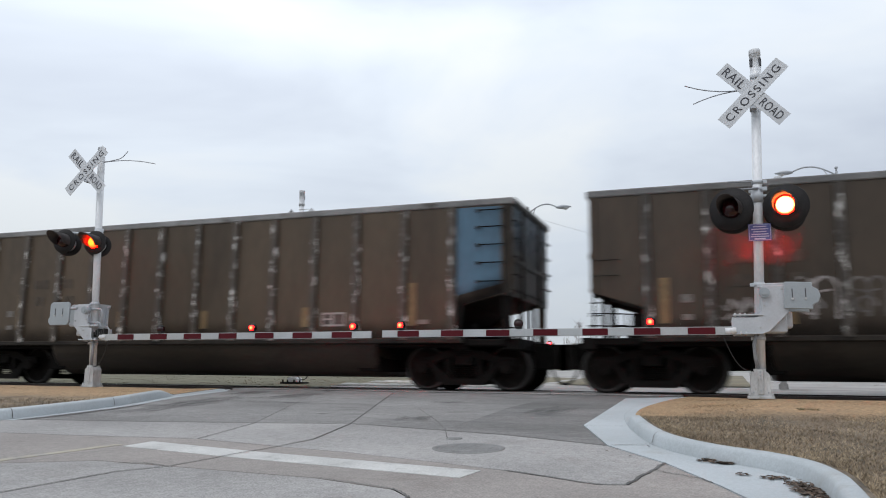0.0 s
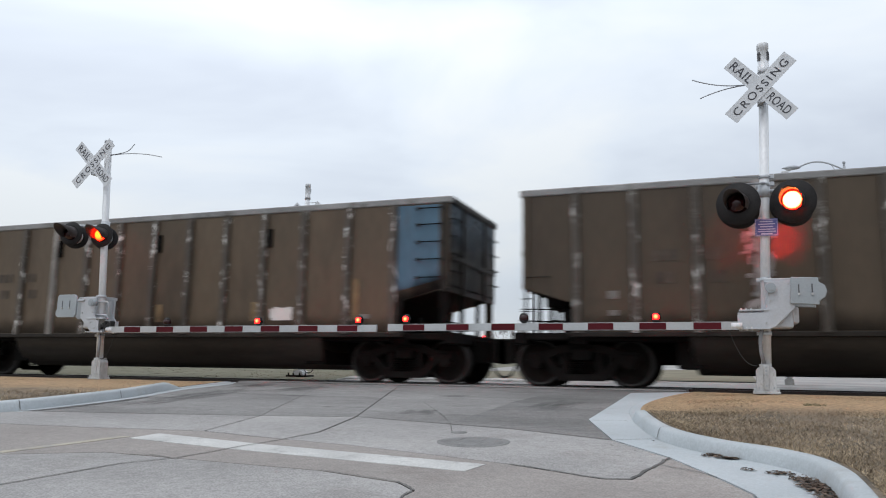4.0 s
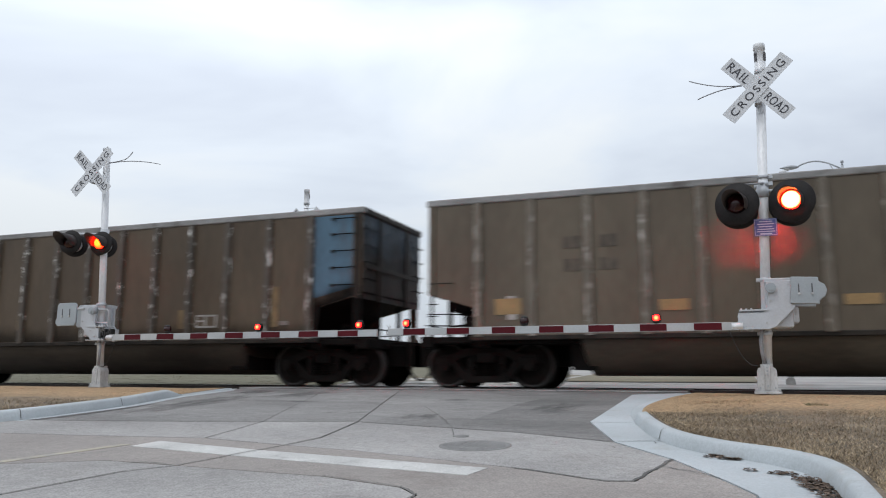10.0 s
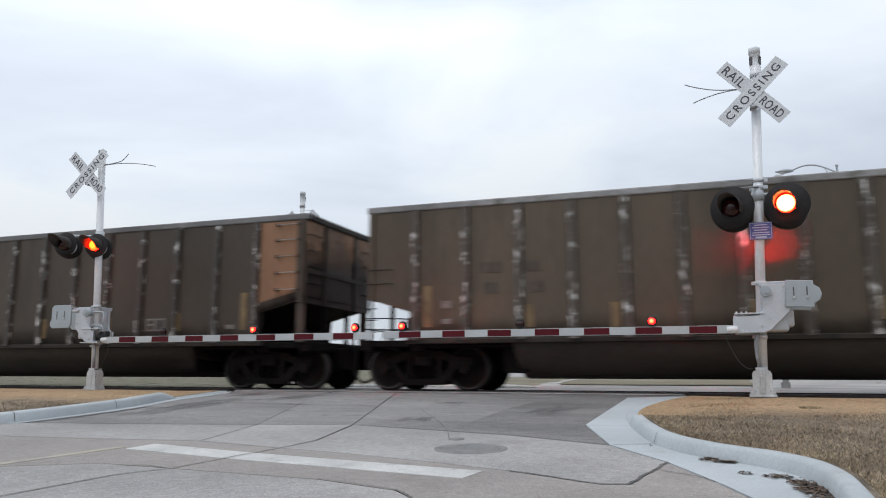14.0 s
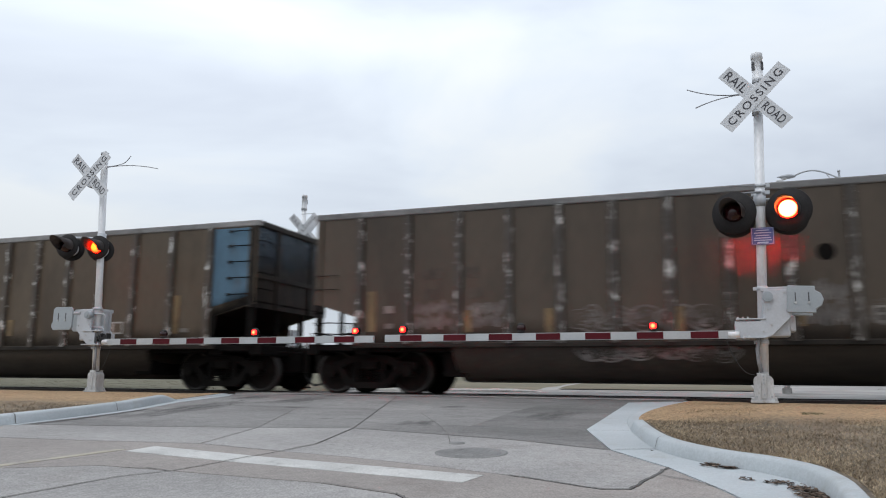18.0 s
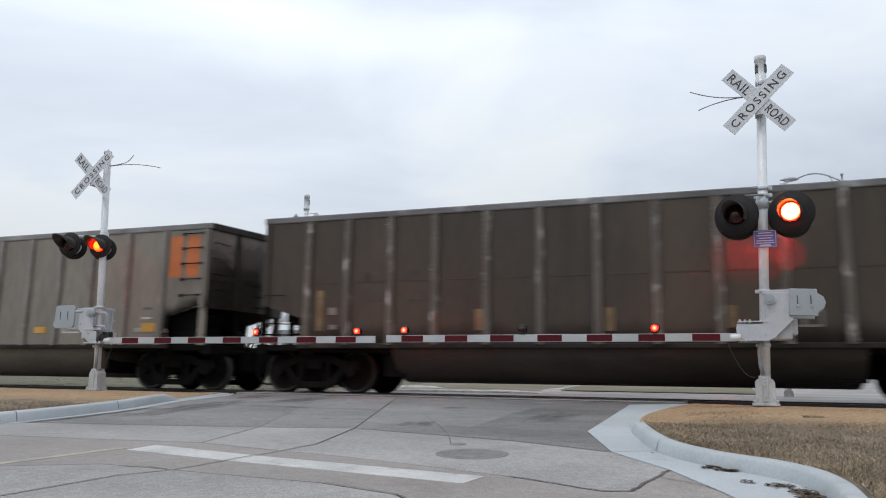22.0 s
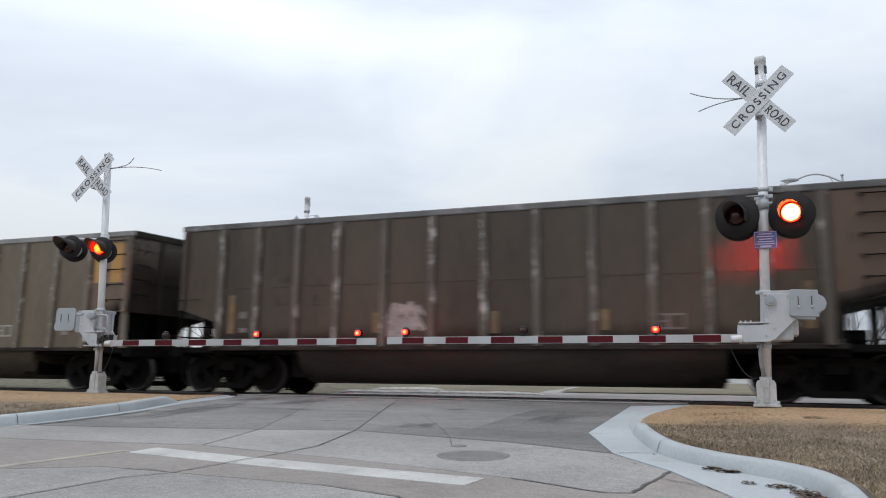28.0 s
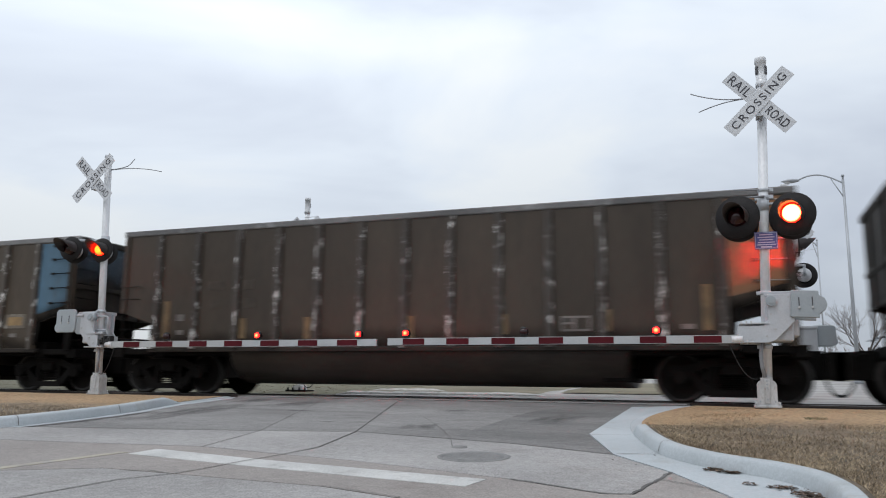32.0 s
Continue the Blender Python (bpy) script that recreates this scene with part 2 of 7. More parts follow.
M["gold"] = material("yellow_reflective_plate", (0.60, 0.33, 0.05), 0.4, 0, 0.8, 1.1, 3.0, 30, 0.03)
M["white_mark"] = material("dirty_white_stencil", (0.38, 0.365, 0.345), 0.5, 0, 0.6, 1.15, 2.0, 25, 0.03)
M["black_mark"] = material("black_stencil", (0.055, 0.047, 0.040), 0.6, 0, 0.6, 1.4, 3.0, 25, 0.03)
M["grey_ink"] = material("worn_stencil_on_grey", (0.105, 0.096, 0.085), 0.6, 0, 0.6, 1.4, 3.0, 25, 0.03)
M["tan_ink"] = material("worn_stencil_on_tan", (0.070, 0.056, 0.042), 0.6, 0, 0.6, 1.4, 3.0, 25, 0.03)
M["faded_ink"] = material("faded_dark_stencil", (0.050, 0.038, 0.028), 0.6, 0, 0.6, 1.5, 3.0, 25, 0.03)
M["spray"] = material("pale_spray_paint", (0.36, 0.33, 0.32), 0.5, 0, 0.5, 1.15, 2.5, 18, 0.02, (1, 1, 1), (0.20, 0.18, 0.17), 0.56)
M["shield_white"] = material("shield_white", (0.60, 0.58, 0.56), 0.45, 0, 0.85, 1.1, 2, 20, 0.02)
M["shield_red"] = material("shield_red", (0.40, 0.32, 0.36), 0.45, 0, 0.85, 1.1, 2, 20, 0.02)
M["shield_blue"] = material("shield_blue", (0.12, 0.14, 0.26), 0.45, 0, 0.85, 1.1, 2, 20, 0.02)
M["mast"] = material("silver_painted_steel", (0.74, 0.75, 0.77), 0.42, 0.1, 0.82, 1.08, 1.6, 30, 0.06, (1, 1, 0.4), (0.64, 0.645, 0.66), 0.6)
M["mech"] = material("grey_painted_casting", (0.50, 0.52, 0.55), 0.45, 0.1, 0.88, 1.06, 2.0, 40, 0.04, (1, 1, 1), (0.49, 0.505, 0.53), 0.6)
M["weight"] = material("grey_counterweight_plate", (0.34, 0.375, 0.40), 0.5, 0.1, 0.93, 1.08, 2.0, 40, 0.08)
M["cast"] = material("galvanised_base_casting", (0.50, 0.505, 0.51), 0.5, 0.1, 0.78, 1.1, 5.0, 40, 0.15, (1, 1, 0.6), (0.38, 0.37, 0.355), 0.56)
M["blade"] = material("white_reflective_sheet", (0.63, 0.645, 0.67), 0.4, 0, 0.92, 1.04, 1.2, 60, 0.02)
M["letter"] = material("black_letter_film", (0.045, 0.045, 0.055), 0.45, 0, 0.8, 1.2, 3, 40, 0)
M["arm_white"] = material("white_arm_sheeting", (0.45, 0.465, 0.475), 0.4, 0, 0.88, 1.06, 2, 40, 0.02)
M["arm_red"] = material("dark_red_arm_sheeting", (0.082, 0.007, 0.012), 0.5, 0, 0.85, 1.1, 2, 40, 0.02, spec=0.15)
M["black"] = material("matt_black_hood", (0.018, 0.0165, 0.017), 0.6, 0, 0.7, 1.4, 3, 40, 0.05, spec=0.22)
M["sign_blue"] = material("blue_sign_sheet", (0.055, 0.075, 0.25), 0.4, 0, 0.9, 1.1, 3, 40, 0.02)
M["sign_ink"] = material("pale_sign_ink", (0.45, 0.48, 0.62), 0.5, 0, 0.9, 1.05, 3, 40, 0)
M["wire"] = material("grey_cable", (0.26, 0.265, 0.28), 0.6, 0, 0.8, 1.2, 5, 40, 0)
M["hose"] = material("black_rubber_hose", (0.02, 0.02, 0.02), 0.6, 0, 0.8, 1.2, 5, 40, 0)
M["concrete"] = material("light_worn_concrete", (0.338, 0.326, 0.318), 0.82, 0, 0.76, 1.14, 0.5, 14, 0.35, (1, 1, 1), (0.30, 0.285, 0.275), 0.55, speckle=0.27)
M["concrete_mid"] = material("brownish_worn_concrete", (0.298, 0.271, 0.254), 0.82, 0, 0.82, 1.12, 0.6, 14, 0.35, (1, 1, 1), (0.262, 0.234, 0.218), 0.55, speckle=0.22)
M["asphalt"] = material("grey_weathered_asphalt", (0.258, 0.249, 0.243), 0.85, 0, 0.72, 1.16, 0.8, 12, 0.45, (0.45, 1, 1), (0.195, 0.188, 0.183), 0.53, speckle=0.27)
M["asphalt_dark"] = material("darker_asphalt_patch", (0.196, 0.189, 0.184), 0.85, 0, 0.70, 1.16, 0.8, 12, 0.45, (0.45, 1, 1), (0.15, 0.149, 0.147), 0.53, speckle=0.27)
M["gutter"] = material("pale_new_concrete", (0.452, 0.487, 0.508), 0.75, 0, 0.88, 1.06, 0.9, 30, 0.15, (1, 1, 1), (0.40, 0.415, 0.415), 0.57, speckle=0.06)
M["joint"] = material("dark_joint_dirt", (0.135, 0.13, 0.125), 0.95, 0, 0.7, 1.3, 1.0, 40, 0.3)
M["bar"] = material("worn_white_road_paint", (0.555, 0.55, 0.535), 0.6, 0, 0.82, 1.08, 2.2, 50, 0.2, (1, 1, 1), (0.40, 0.395, 0.385), 0.55, speckle=0.12)
M["line"] = material("faded_yellow_road_paint", (0.40, 0.36, 0.285), 0.7, 0, 0.8, 1.1, 2.5, 50, 0.15, (1, 1, 1), (0.31, 0.295, 0.27), 0.48)
M["iron"] = material("cast_iron_cover", (0.232, 0.229, 0.225), 0.7, 0.1, 0.75, 1.2, 3, 60, 0.4)
M["soil"] = material("dry_turf_soil", (0.175, 0.139, 0.101), 0.95, 0, 0.6, 1.3, 0.9, 16, 0.9, (1, 1, 1), (0.09, 0.072, 0.054), 0.52, speckle=0.35)
M["blade_tan"] = material("straw_grass_blade", (0.40, 0.30, 0.19), 0.8, 0, 0.55, 1.3, 3.0, 30, 0)

M["leaf"] = material("wet_leaf_litter", (0.075, 0.055, 0.04), 0.9, 0, 0.6, 1.5, 6, 60, 0.6)


def verge_material():
    """Brown lawn that gives way to a band of tan dead grass towards the track, with a ragged edge."""
    m = M["soil"]
    n, l = m.node_tree.nodes, m.node_tree.links
    b = n["Principled BSDF"]
    old = b.inputs["Base Color"].links[0].from_socket
    tc, sp = n.new("ShaderNodeTexCoord"), n.new("ShaderNodeSeparateXYZ")
    no, ma, ad, mr = n.new("ShaderNodeTexNoise"), n.new("ShaderNodeMath"), n.new("ShaderNodeMath"), n.new("ShaderNodeMapRange")
    fi, ra, mx = n.new("ShaderNodeTexNoise"), n.new("ShaderNodeValToRGB"), n.new("ShaderNodeMix")
    no.inputs["Scale"].default_value, no.inputs["Detail"].default_value, no.inputs["Roughness"].default_value = 1.3, 9.0, 0.7
    fi.inputs["Scale"].default_value, fi.inputs["Detail"].default_value = 22.0, 8.0
    ma.operation, ad.operation = "MULTIPLY_ADD", "ADD"
    ma.inputs[1].default_value, ma.inputs[2].default_value = 2.6, -1.3
    mr.inputs["From Min"].default_value, mr.inputs["From Max"].default_value = 9.0, 10.4
    ra.color_ramp.elements[0].position, ra.color_ramp.elements[0].color = 0.36, (0.21, 0.14, 0.08, 1)
    ra.color_ramp.elements[1].position, ra.color_ramp.elements[1].color = 0.6, (0.48, 0.325, 0.185, 1)
    mx.data_type = "RGBA"
    l.new(tc.outputs["Object"], sp.inputs[0])
    l.new(tc.outputs["Object"], no.inputs["Vector"])
    l.new(tc.outputs["Object"], fi.inputs["Vector"])
    l.new(no.outputs["Fac"], ma.inputs[0])
    l.new(sp.outputs["Y"], ad.inputs[0])
    l.new(ma.outputs[0], ad.inputs[1])
    l.new(ad.outputs[0], mr.inputs["Value"])
    l.new(mr.outputs["Result"], mx.inputs["Factor"])
    l.new(fi.outputs["Fac"], ra.inputs["Fac"])
    l.new(old, mx.inputs["A"])
    l.new(ra.outputs["Color"], mx.inputs["B"])
    l.new(mx.outputs["Result"], b.inputs["Base Color"])


verge_material()

def straw(m, lo, hi):
    """Give each blade a colour of its own between two."""
    n, l = m.node_tree.nodes, m.node_tree.links
    g, r = n.new("ShaderNodeNewGeometry"), n.new("ShaderNodeValToRGB")
    r.color_ramp.elements[0].color, r.color_ramp.elements[1].color = (*lo, 1), (*hi, 1)
    tc, no, sh, mx = n.new("ShaderNodeTexCoord"), n.new("ShaderNodeTexNoise"), n.new("ShaderNodeValToRGB"), n.new("ShaderNodeMix")
    no.inputs["Scale"].default_value, no.inputs["Detail"].default_value = 1.6, 5.0
    sh.color_ramp.elements[0].position, sh.color_ramp.elements[0].color = 0.36, (0.66, 0.62, 0.59, 1)
    sh.color_ramp.elements[1].position, sh.color_ramp.elements[1].color = 0.62, (1.1, 1.08, 1.05, 1)
    mx.data_type, mx.blend_type = "RGBA", "MULTIPLY"
    mx.inputs["Factor"].default_value = 1.0
    l.new(tc.outputs["Object"], no.inputs["Vector"])
    l.new(no.outputs["Fac"], sh.inputs["Fac"])
    l.new(g.outputs["Random Per Island"], r.inputs["Fac"])
    l.new(r.outputs["Color"], mx.inputs["A"])
    l.new(sh.outputs["Color"], mx.inputs["B"])
    l.new(mx.outputs["Result"], n["Principled BSDF"].inputs["Base Color"])


straw(M["blade_tan"], (0.08, 0.061, 0.044), (0.58, 0.465, 0.32))
straw(M["leaf"], (0.04, 0.03, 0.024), (0.17, 0.12, 0.09))


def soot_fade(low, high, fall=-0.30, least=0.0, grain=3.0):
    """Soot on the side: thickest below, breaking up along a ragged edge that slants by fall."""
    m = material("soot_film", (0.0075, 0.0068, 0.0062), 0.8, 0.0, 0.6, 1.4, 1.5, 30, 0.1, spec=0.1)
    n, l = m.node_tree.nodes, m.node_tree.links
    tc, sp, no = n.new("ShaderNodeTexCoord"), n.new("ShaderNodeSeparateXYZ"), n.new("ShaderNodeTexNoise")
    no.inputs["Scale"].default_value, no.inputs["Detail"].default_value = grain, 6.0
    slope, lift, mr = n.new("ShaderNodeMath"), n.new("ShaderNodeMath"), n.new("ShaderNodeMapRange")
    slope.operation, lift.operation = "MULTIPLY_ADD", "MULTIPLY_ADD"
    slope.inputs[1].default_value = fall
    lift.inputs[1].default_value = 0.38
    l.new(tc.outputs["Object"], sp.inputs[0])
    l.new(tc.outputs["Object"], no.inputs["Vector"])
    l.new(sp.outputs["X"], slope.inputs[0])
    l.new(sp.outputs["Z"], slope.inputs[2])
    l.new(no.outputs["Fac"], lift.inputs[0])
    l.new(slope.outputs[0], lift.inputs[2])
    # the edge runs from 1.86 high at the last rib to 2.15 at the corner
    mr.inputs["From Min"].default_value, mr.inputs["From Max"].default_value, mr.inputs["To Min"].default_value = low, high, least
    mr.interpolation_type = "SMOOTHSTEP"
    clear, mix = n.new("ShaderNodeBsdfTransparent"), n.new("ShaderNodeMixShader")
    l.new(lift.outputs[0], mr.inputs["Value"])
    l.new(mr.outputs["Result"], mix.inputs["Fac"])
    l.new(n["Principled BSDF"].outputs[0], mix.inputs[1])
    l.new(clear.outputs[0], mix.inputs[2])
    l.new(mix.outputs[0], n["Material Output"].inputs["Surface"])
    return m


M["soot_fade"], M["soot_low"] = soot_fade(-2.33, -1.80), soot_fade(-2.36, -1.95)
M["grime"] = soot_fade(1.18, 1.66, 0.0, 0.42, 2.2)


def worn_end(name, color):
    """Paint left on the upper end sheet, worn through to soot lower down."""
    m = material(name, color, 0.6, 0.0, 0.6, 1.3, 1.2, 20, 0.08, (1, 1, 0.4))
    n, l = m.node_tree.nodes, m.node_tree.links
    tc, sp, no, add, mr = n.new("ShaderNodeTexCoord"), n.new("ShaderNodeSeparateXYZ"), n.new("ShaderNodeTexNoise"), n.new("ShaderNodeMath"), n.new("ShaderNodeMapRange")
    no.inputs["Scale"].default_value, no.inputs["Detail"].default_value = 1.6, 6.0
    add.operation, add.inputs[1].default_value = "MULTIPLY_ADD", 1.4
    mr.inputs["From Min"].default_value, mr.inputs["From Max"].default_value, mr.interpolation_type = 3.35, 4.35, "SMOOTHSTEP"
    mr.inputs["To Max"].default_value = 0.85
    clear, mix = n.new("ShaderNodeBsdfTransparent"), n.new("ShaderNodeMixShader")
    l.new(tc.outputs["Object"], sp.inputs[0])
    l.new(tc.outputs["Object"], no.inputs["Vector"])
    l.new(no.outputs["Fac"], add.inputs[0])
    l.new(sp.outputs["Z"], add.inputs[2])
    l.new(add.outputs[0], mr.inputs["Value"])
    l.new(mr.outputs["Result"], mix.inputs["Fac"])
    l.new(clear.outputs[0], mix.inputs[1])
    l.new(n["Principled BSDF"].outputs[0], mix.inputs[2])
    l.new(mix.outputs[0], n["Material Output"].inputs["Surface"])
    return m


for key, color in (("blue", (0.038, 0.060, 0.083)), ("orange", (0.22, 0.125, 0.068)), ("rust", (0.085, 0.055, 0.039)), ("two_blue", (0.075, 0.078, 0.074)), ("two_orange", (0.20, 0.165, 0.145)), ("two_yellow", (0.095, 0.08, 0.062))):
    M["worn_" + key] = worn_end("worn_end_paint_" + key, color)


def stain_material():
    """A thin dark film, patchy, that thins out towards its edge."""
    m = material("oily_dirt_film", (0.105, 0.102, 0.10), 0.8, 0.0, 0.7, 1.3, 1.5, 30, 0.3)
    n, l = m.node_tree.nodes, m.node_tree.links
    tc, sub, flat, ln = n.new("ShaderNodeTexCoord"), n.new("ShaderNodeVectorMath"), n.new("ShaderNodeVectorMath"), n.new("ShaderNodeVectorMath")
    no, mul, mr = n.new("ShaderNodeTexNoise"), n.new("ShaderNodeMath"), n.new("ShaderNodeMapRange")
    sub.operation, flat.operation, ln.operation, mul.operation = "SUBTRACT", "MULTIPLY", "LENGTH", "MULTIPLY_ADD"
    sub.inputs[1].default_value, flat.inputs[1].default_value = (0.5, 0.5, 0.5), (2, 2, 0)
    no.inputs["Scale"].default_value, no.inputs["Detail"].default_value, no.inputs["Roughness"].default_value = 3.2, 8.0, 0.65
    mul.inputs[1].default_value = 1.9
    run = n.new("ShaderNodeVectorMath")            # streaks along the way the traffic runs
    run.operation, run.inputs[1].default_value = "MULTIPLY", (0.45, 1.8, 1.0)
    mr.inputs["From Min"].default_value, mr.inputs["From Max"].default_value = 0.95, 1.65
    mr.inputs["To Min"].default_value, mr.inputs["To Max"].default_value = 0.5, 1.0
    clear, mix = n.new("ShaderNodeBsdfTransparent"), n.new("ShaderNodeMixShader")
    l.new(tc.outputs["Generated"], sub.inputs[0])
    l.new(sub.outputs[0], flat.inputs[0])
    l.new(flat.outputs[0], ln.inputs[0])
    l.new(tc.outputs["Object"], run.inputs[0])
    l.new(run.outputs[0], no.inputs["Vector"])
    l.new(no.outputs["Fac"], mul.inputs[0])
    l.new(ln.outputs["Value"], mul.inputs[2])
    l.new(mul.outputs[0], mr.inputs["Value"])
    l.new(mr.outputs["Result"], mix.inputs["Fac"])
    l.new(n["Principled BSDF"].outputs[0], mix.inputs[1])
    l.new(clear.outputs[0], mix.inputs[2])
    l.new(mix.outputs[0], n["Material Output"].inputs["Surface"])
    return m


M["stain"] = stain_material()
M["blade_scrub"] = material("olive_scrub_blade", (0.10, 0.10, 0.05), 0.8, 0, 0.55, 1.3, 3.0, 30, 0)
straw(M["blade_scrub"], (0.135, 0.125, 0.08), (0.20, 0.18, 0.12))
M["blade_mulch"] = material("dead_grass_blade", (0.4, 0.28, 0.16), 0.85, 0, 0.55, 1.3, 3.0, 30, 0)
straw(M["blade_mulch"], (0.14, 0.095, 0.058), (0.64, 0.47, 0.29))
M["blade_green"] = material("olive_grass_blade", (0.10, 0.10, 0.045), 0.8, 0, 0.55, 1.3, 3.0, 30, 0)
M["ground"] = material("dormant_grass_ground", (0.125, 0.120, 0.075), 0.95, 0, 0.86, 1.10, 1.2, 6.0, 0.3, (0.35, 1, 1), (0.175, 0.152, 0.104), 0.48)
M["ballast"] = material("grey_ballast", (0.17, 0.16, 0.15), 0.95, 0, 0.6, 1.35, 1.2, 26, 1.0, (1, 1, 1), (0.24, 0.23, 0.22), 0.55)
M["tie"] = material("creosoted_tie", (0.07, 0.058, 0.05), 0.9, 0, 0.7, 1.3, 2, 30, 0.4)
M["rail"] = material("rusty_rail", (0.06, 0.048, 0.042), 0.6, 0.2, 0.7, 1.3, 1, 30, 0.2)
M["rail_top"] = material("polished_rail_head", (0.30, 0.30, 0.30), 0.35, 0.8, 0.8, 1.1, 1, 30, 0.02)
M["far_concrete"] = material("pale_far_pavement", (0.40, 0.385, 0.37), 0.85, 0, 0.65, 1.15, 0.6, 6, 0.3, (0.5, 1.6, 1), (0.27, 0.235, 0.19), 0.57)
M["turf"] = material("worn_tan_turf", (0.185, 0.162, 0.108), 0.95, 0, 0.8, 1.12, 1.0, 7.0, 0.3, (0.35, 1, 1), (0.235, 0.20, 0.145), 0.54)
M["far_kerb"] = material("weathered_white_concrete", (0.62, 0.61, 0.585), 0.85, 0, 0.7, 1.12, 1.2, 9, 0.3, (1, 1, 1), (0.40, 0.38, 0.35), 0.56)
M["bark"] = material("grey_bark", (0.15, 0.13, 0.12), 0.9, 0, 0.7, 1.2, 2, 20, 0.4)
M["twig"] = material("bare_far_twigs", (0.27, 0.25, 0.25), 0.9, 0, 0.75, 1.2, 0.3, 5, 0)
M["galv"] = material("galvanised_pole", (0.42, 0.44, 0.47), 0.5, 0.3, 0.85, 1.1, 1, 20, 0.05)
M["lamp_glass"] = material("frosted_luminaire_glass", (0.55, 0.56, 0.58), 0.3, 0, 0.9, 1.05, 3, 20, 0)
M["bell_slot"] = material("dark_slot", (0.09, 0.09, 0.097), 0.7, 0, 0.8, 1.2, 3, 20, 0)
M["back_shell"] = material("pale_lamp_housing", (0.50, 0.51, 0.53), 0.45, 0.1, 0.85, 1.1, 3, 30, 0.05)
M["hood"] = material("worn_black_hood_paint", (0.062, 0.055, 0.055), 0.5, 0, 0.75, 1.3, 3, 40, 0.03, spec=0.2)
M["flash_front"] = lamp_material("lit_red_lens", (1.0, 0.22, 0.05), (0.5, 0.0022, 0.001), 66.0, 0.152, 0.5, 0.88)
# dimmed copy of the lens: its off-axis fall-off is put into the colour
M["flash_dim"] = lamp_material("lit_red_lens_dimmed", (1.0, 0.03, 0.0022), (1.0, 0.0012, 0.0006), 30.0, 0.152, 0.45, 0.95)
M["flash_back"] = lamp_material("lit_red_lens_beam", (1.0, 0.014, 0.012), (0.0, 0.0, 0.0), 1150.0, 0.152, 0.68, 0.80)
# rear cap glows far stronger than the front, to redden the passing cars
M["arm_flash"] = lamp_material("lit_arm_lamp", (1.0, 0.13, 0.035), (1.0, 0.004, 0.005), 9.0, 0.085, 0.08, 0.55, back=120.0, cap=0.66)
# ---- mesh helpers ----


def box(bm, x0, x1, y0, y1, z0, z1, bevel=0.0):
    v = [bm.verts.new(q) for q in ((x0, y0, z0), (x1, y0, z0), (x1, y1, z0), (x0, y1, z0), (x0, y0, z1), (x1, y0, z1), (x1, y1, z1), (x0, y1, z1))]
    f = [bm.faces.new([v[i] for i in q]) for q in ((3, 2, 1, 0), (4, 5, 6, 7), (0, 1, 5, 4), (1, 2, 6, 5), (2, 3, 7, 6), (3, 0, 4, 7))]
    if bevel:
        bmesh.ops.bevel(bm, geom=list({e for g in f for e in g.edges}), offset=bevel, segments=2, affect="EDGES", profile=0.5)
    return bm


def rod(bm, a, b, r, seg=12, r2=None, caps=True):
    a, b = Vector(a), Vector(b)
    q = (b - a).to_track_quat("Z", "Y").to_matrix()
    r2 = r if r2 is None else r2
    ring = []
    for p, rr in ((a, r), (b, r2)):
        ring.append([bm.verts.new(p + q @ Vector((rr * math.cos(2 * math.pi * i / seg), rr * math.sin(2 * math.pi * i / seg), 0))) for i in range(seg)])
    for i in range(seg):
        f = bm.faces.new((ring[0][i], ring[0][(i + 1) % seg], ring[1][(i + 1) % seg], ring[1][i]))
        f.smooth = True
    if caps:
        bm.faces.new(ring[0][::-1])
        bm.faces.new(ring[1])
    return bm


def hose(bm, pts, r, seg=8):
    """A round tube along a line of points, closed at both ends."""
    pts = [Vector(p) for p in pts]
    rings, n = [], len(pts)
    for i, p in enumerate(pts):
        d = (pts[min(i + 1, n - 1)] - pts[max(i - 1, 0)]).normalized()
        u = d.cross(Vector((0, 0, 1)) if abs(d.z) < 0.9 else Vector((1, 0, 0))).normalized()
        w = d.cross(u)
        if rings:
            k = max(range(seg), key=lambda j: (u * math.cos(2 * math.pi * j / seg) + w * math.sin(2 * math.pi * j / seg)).dot(last))
            u = u * math.cos(2 * math.pi * k / seg) + w * math.sin(2 * math.pi * k / seg)
            w = d.cross(u)
        last = u
        rings.append([bm.verts.new(p + r * (u * math.cos(2 * math.pi * j / seg) + w * math.sin(2 * math.pi * j / seg))) for j in range(seg)])
    fs = []
    for a, b in zip(rings[:-1], rings[1:]):
        for j in range(seg):
            f = bm.faces.new((a[j], a[(j + 1) % seg], b[(j + 1) % seg], b[j]))
            f.smooth = True
            fs.append(f)
    fs += [bm.faces.new(rings[0][::-1]), bm.faces.new(rings[-1])]
    bmesh.ops.recalc_face_normals(bm, faces=fs)
    return bm


def bow(a, b, sag, n=10):
    a, b = Vector(a), Vector(b)
    return [a.lerp(b, i / n) - Vector((0, 0, sag * 4 * (i / n) * (1 - i / n))) for i in range(n + 1)]


def prism(bm, poly, y0, y1):
    """A polygon in x, z pushed from y0 to y1."""
    a = [bm.verts.new((x, y0, z)) for x, z in poly]
    b = [bm.verts.new((x, y1, z)) for x, z in poly]
    n = len(poly)
    fs = [bm.faces.new(a), bm.faces.new(b[::-1])]
    fs += [bm.faces.new((a[(i + 1) % n], a[i], b[i], b[(i + 1) % n])) for i in range(n)]
    bmesh.ops.recalc_face_normals(bm, faces=fs)
    return bm


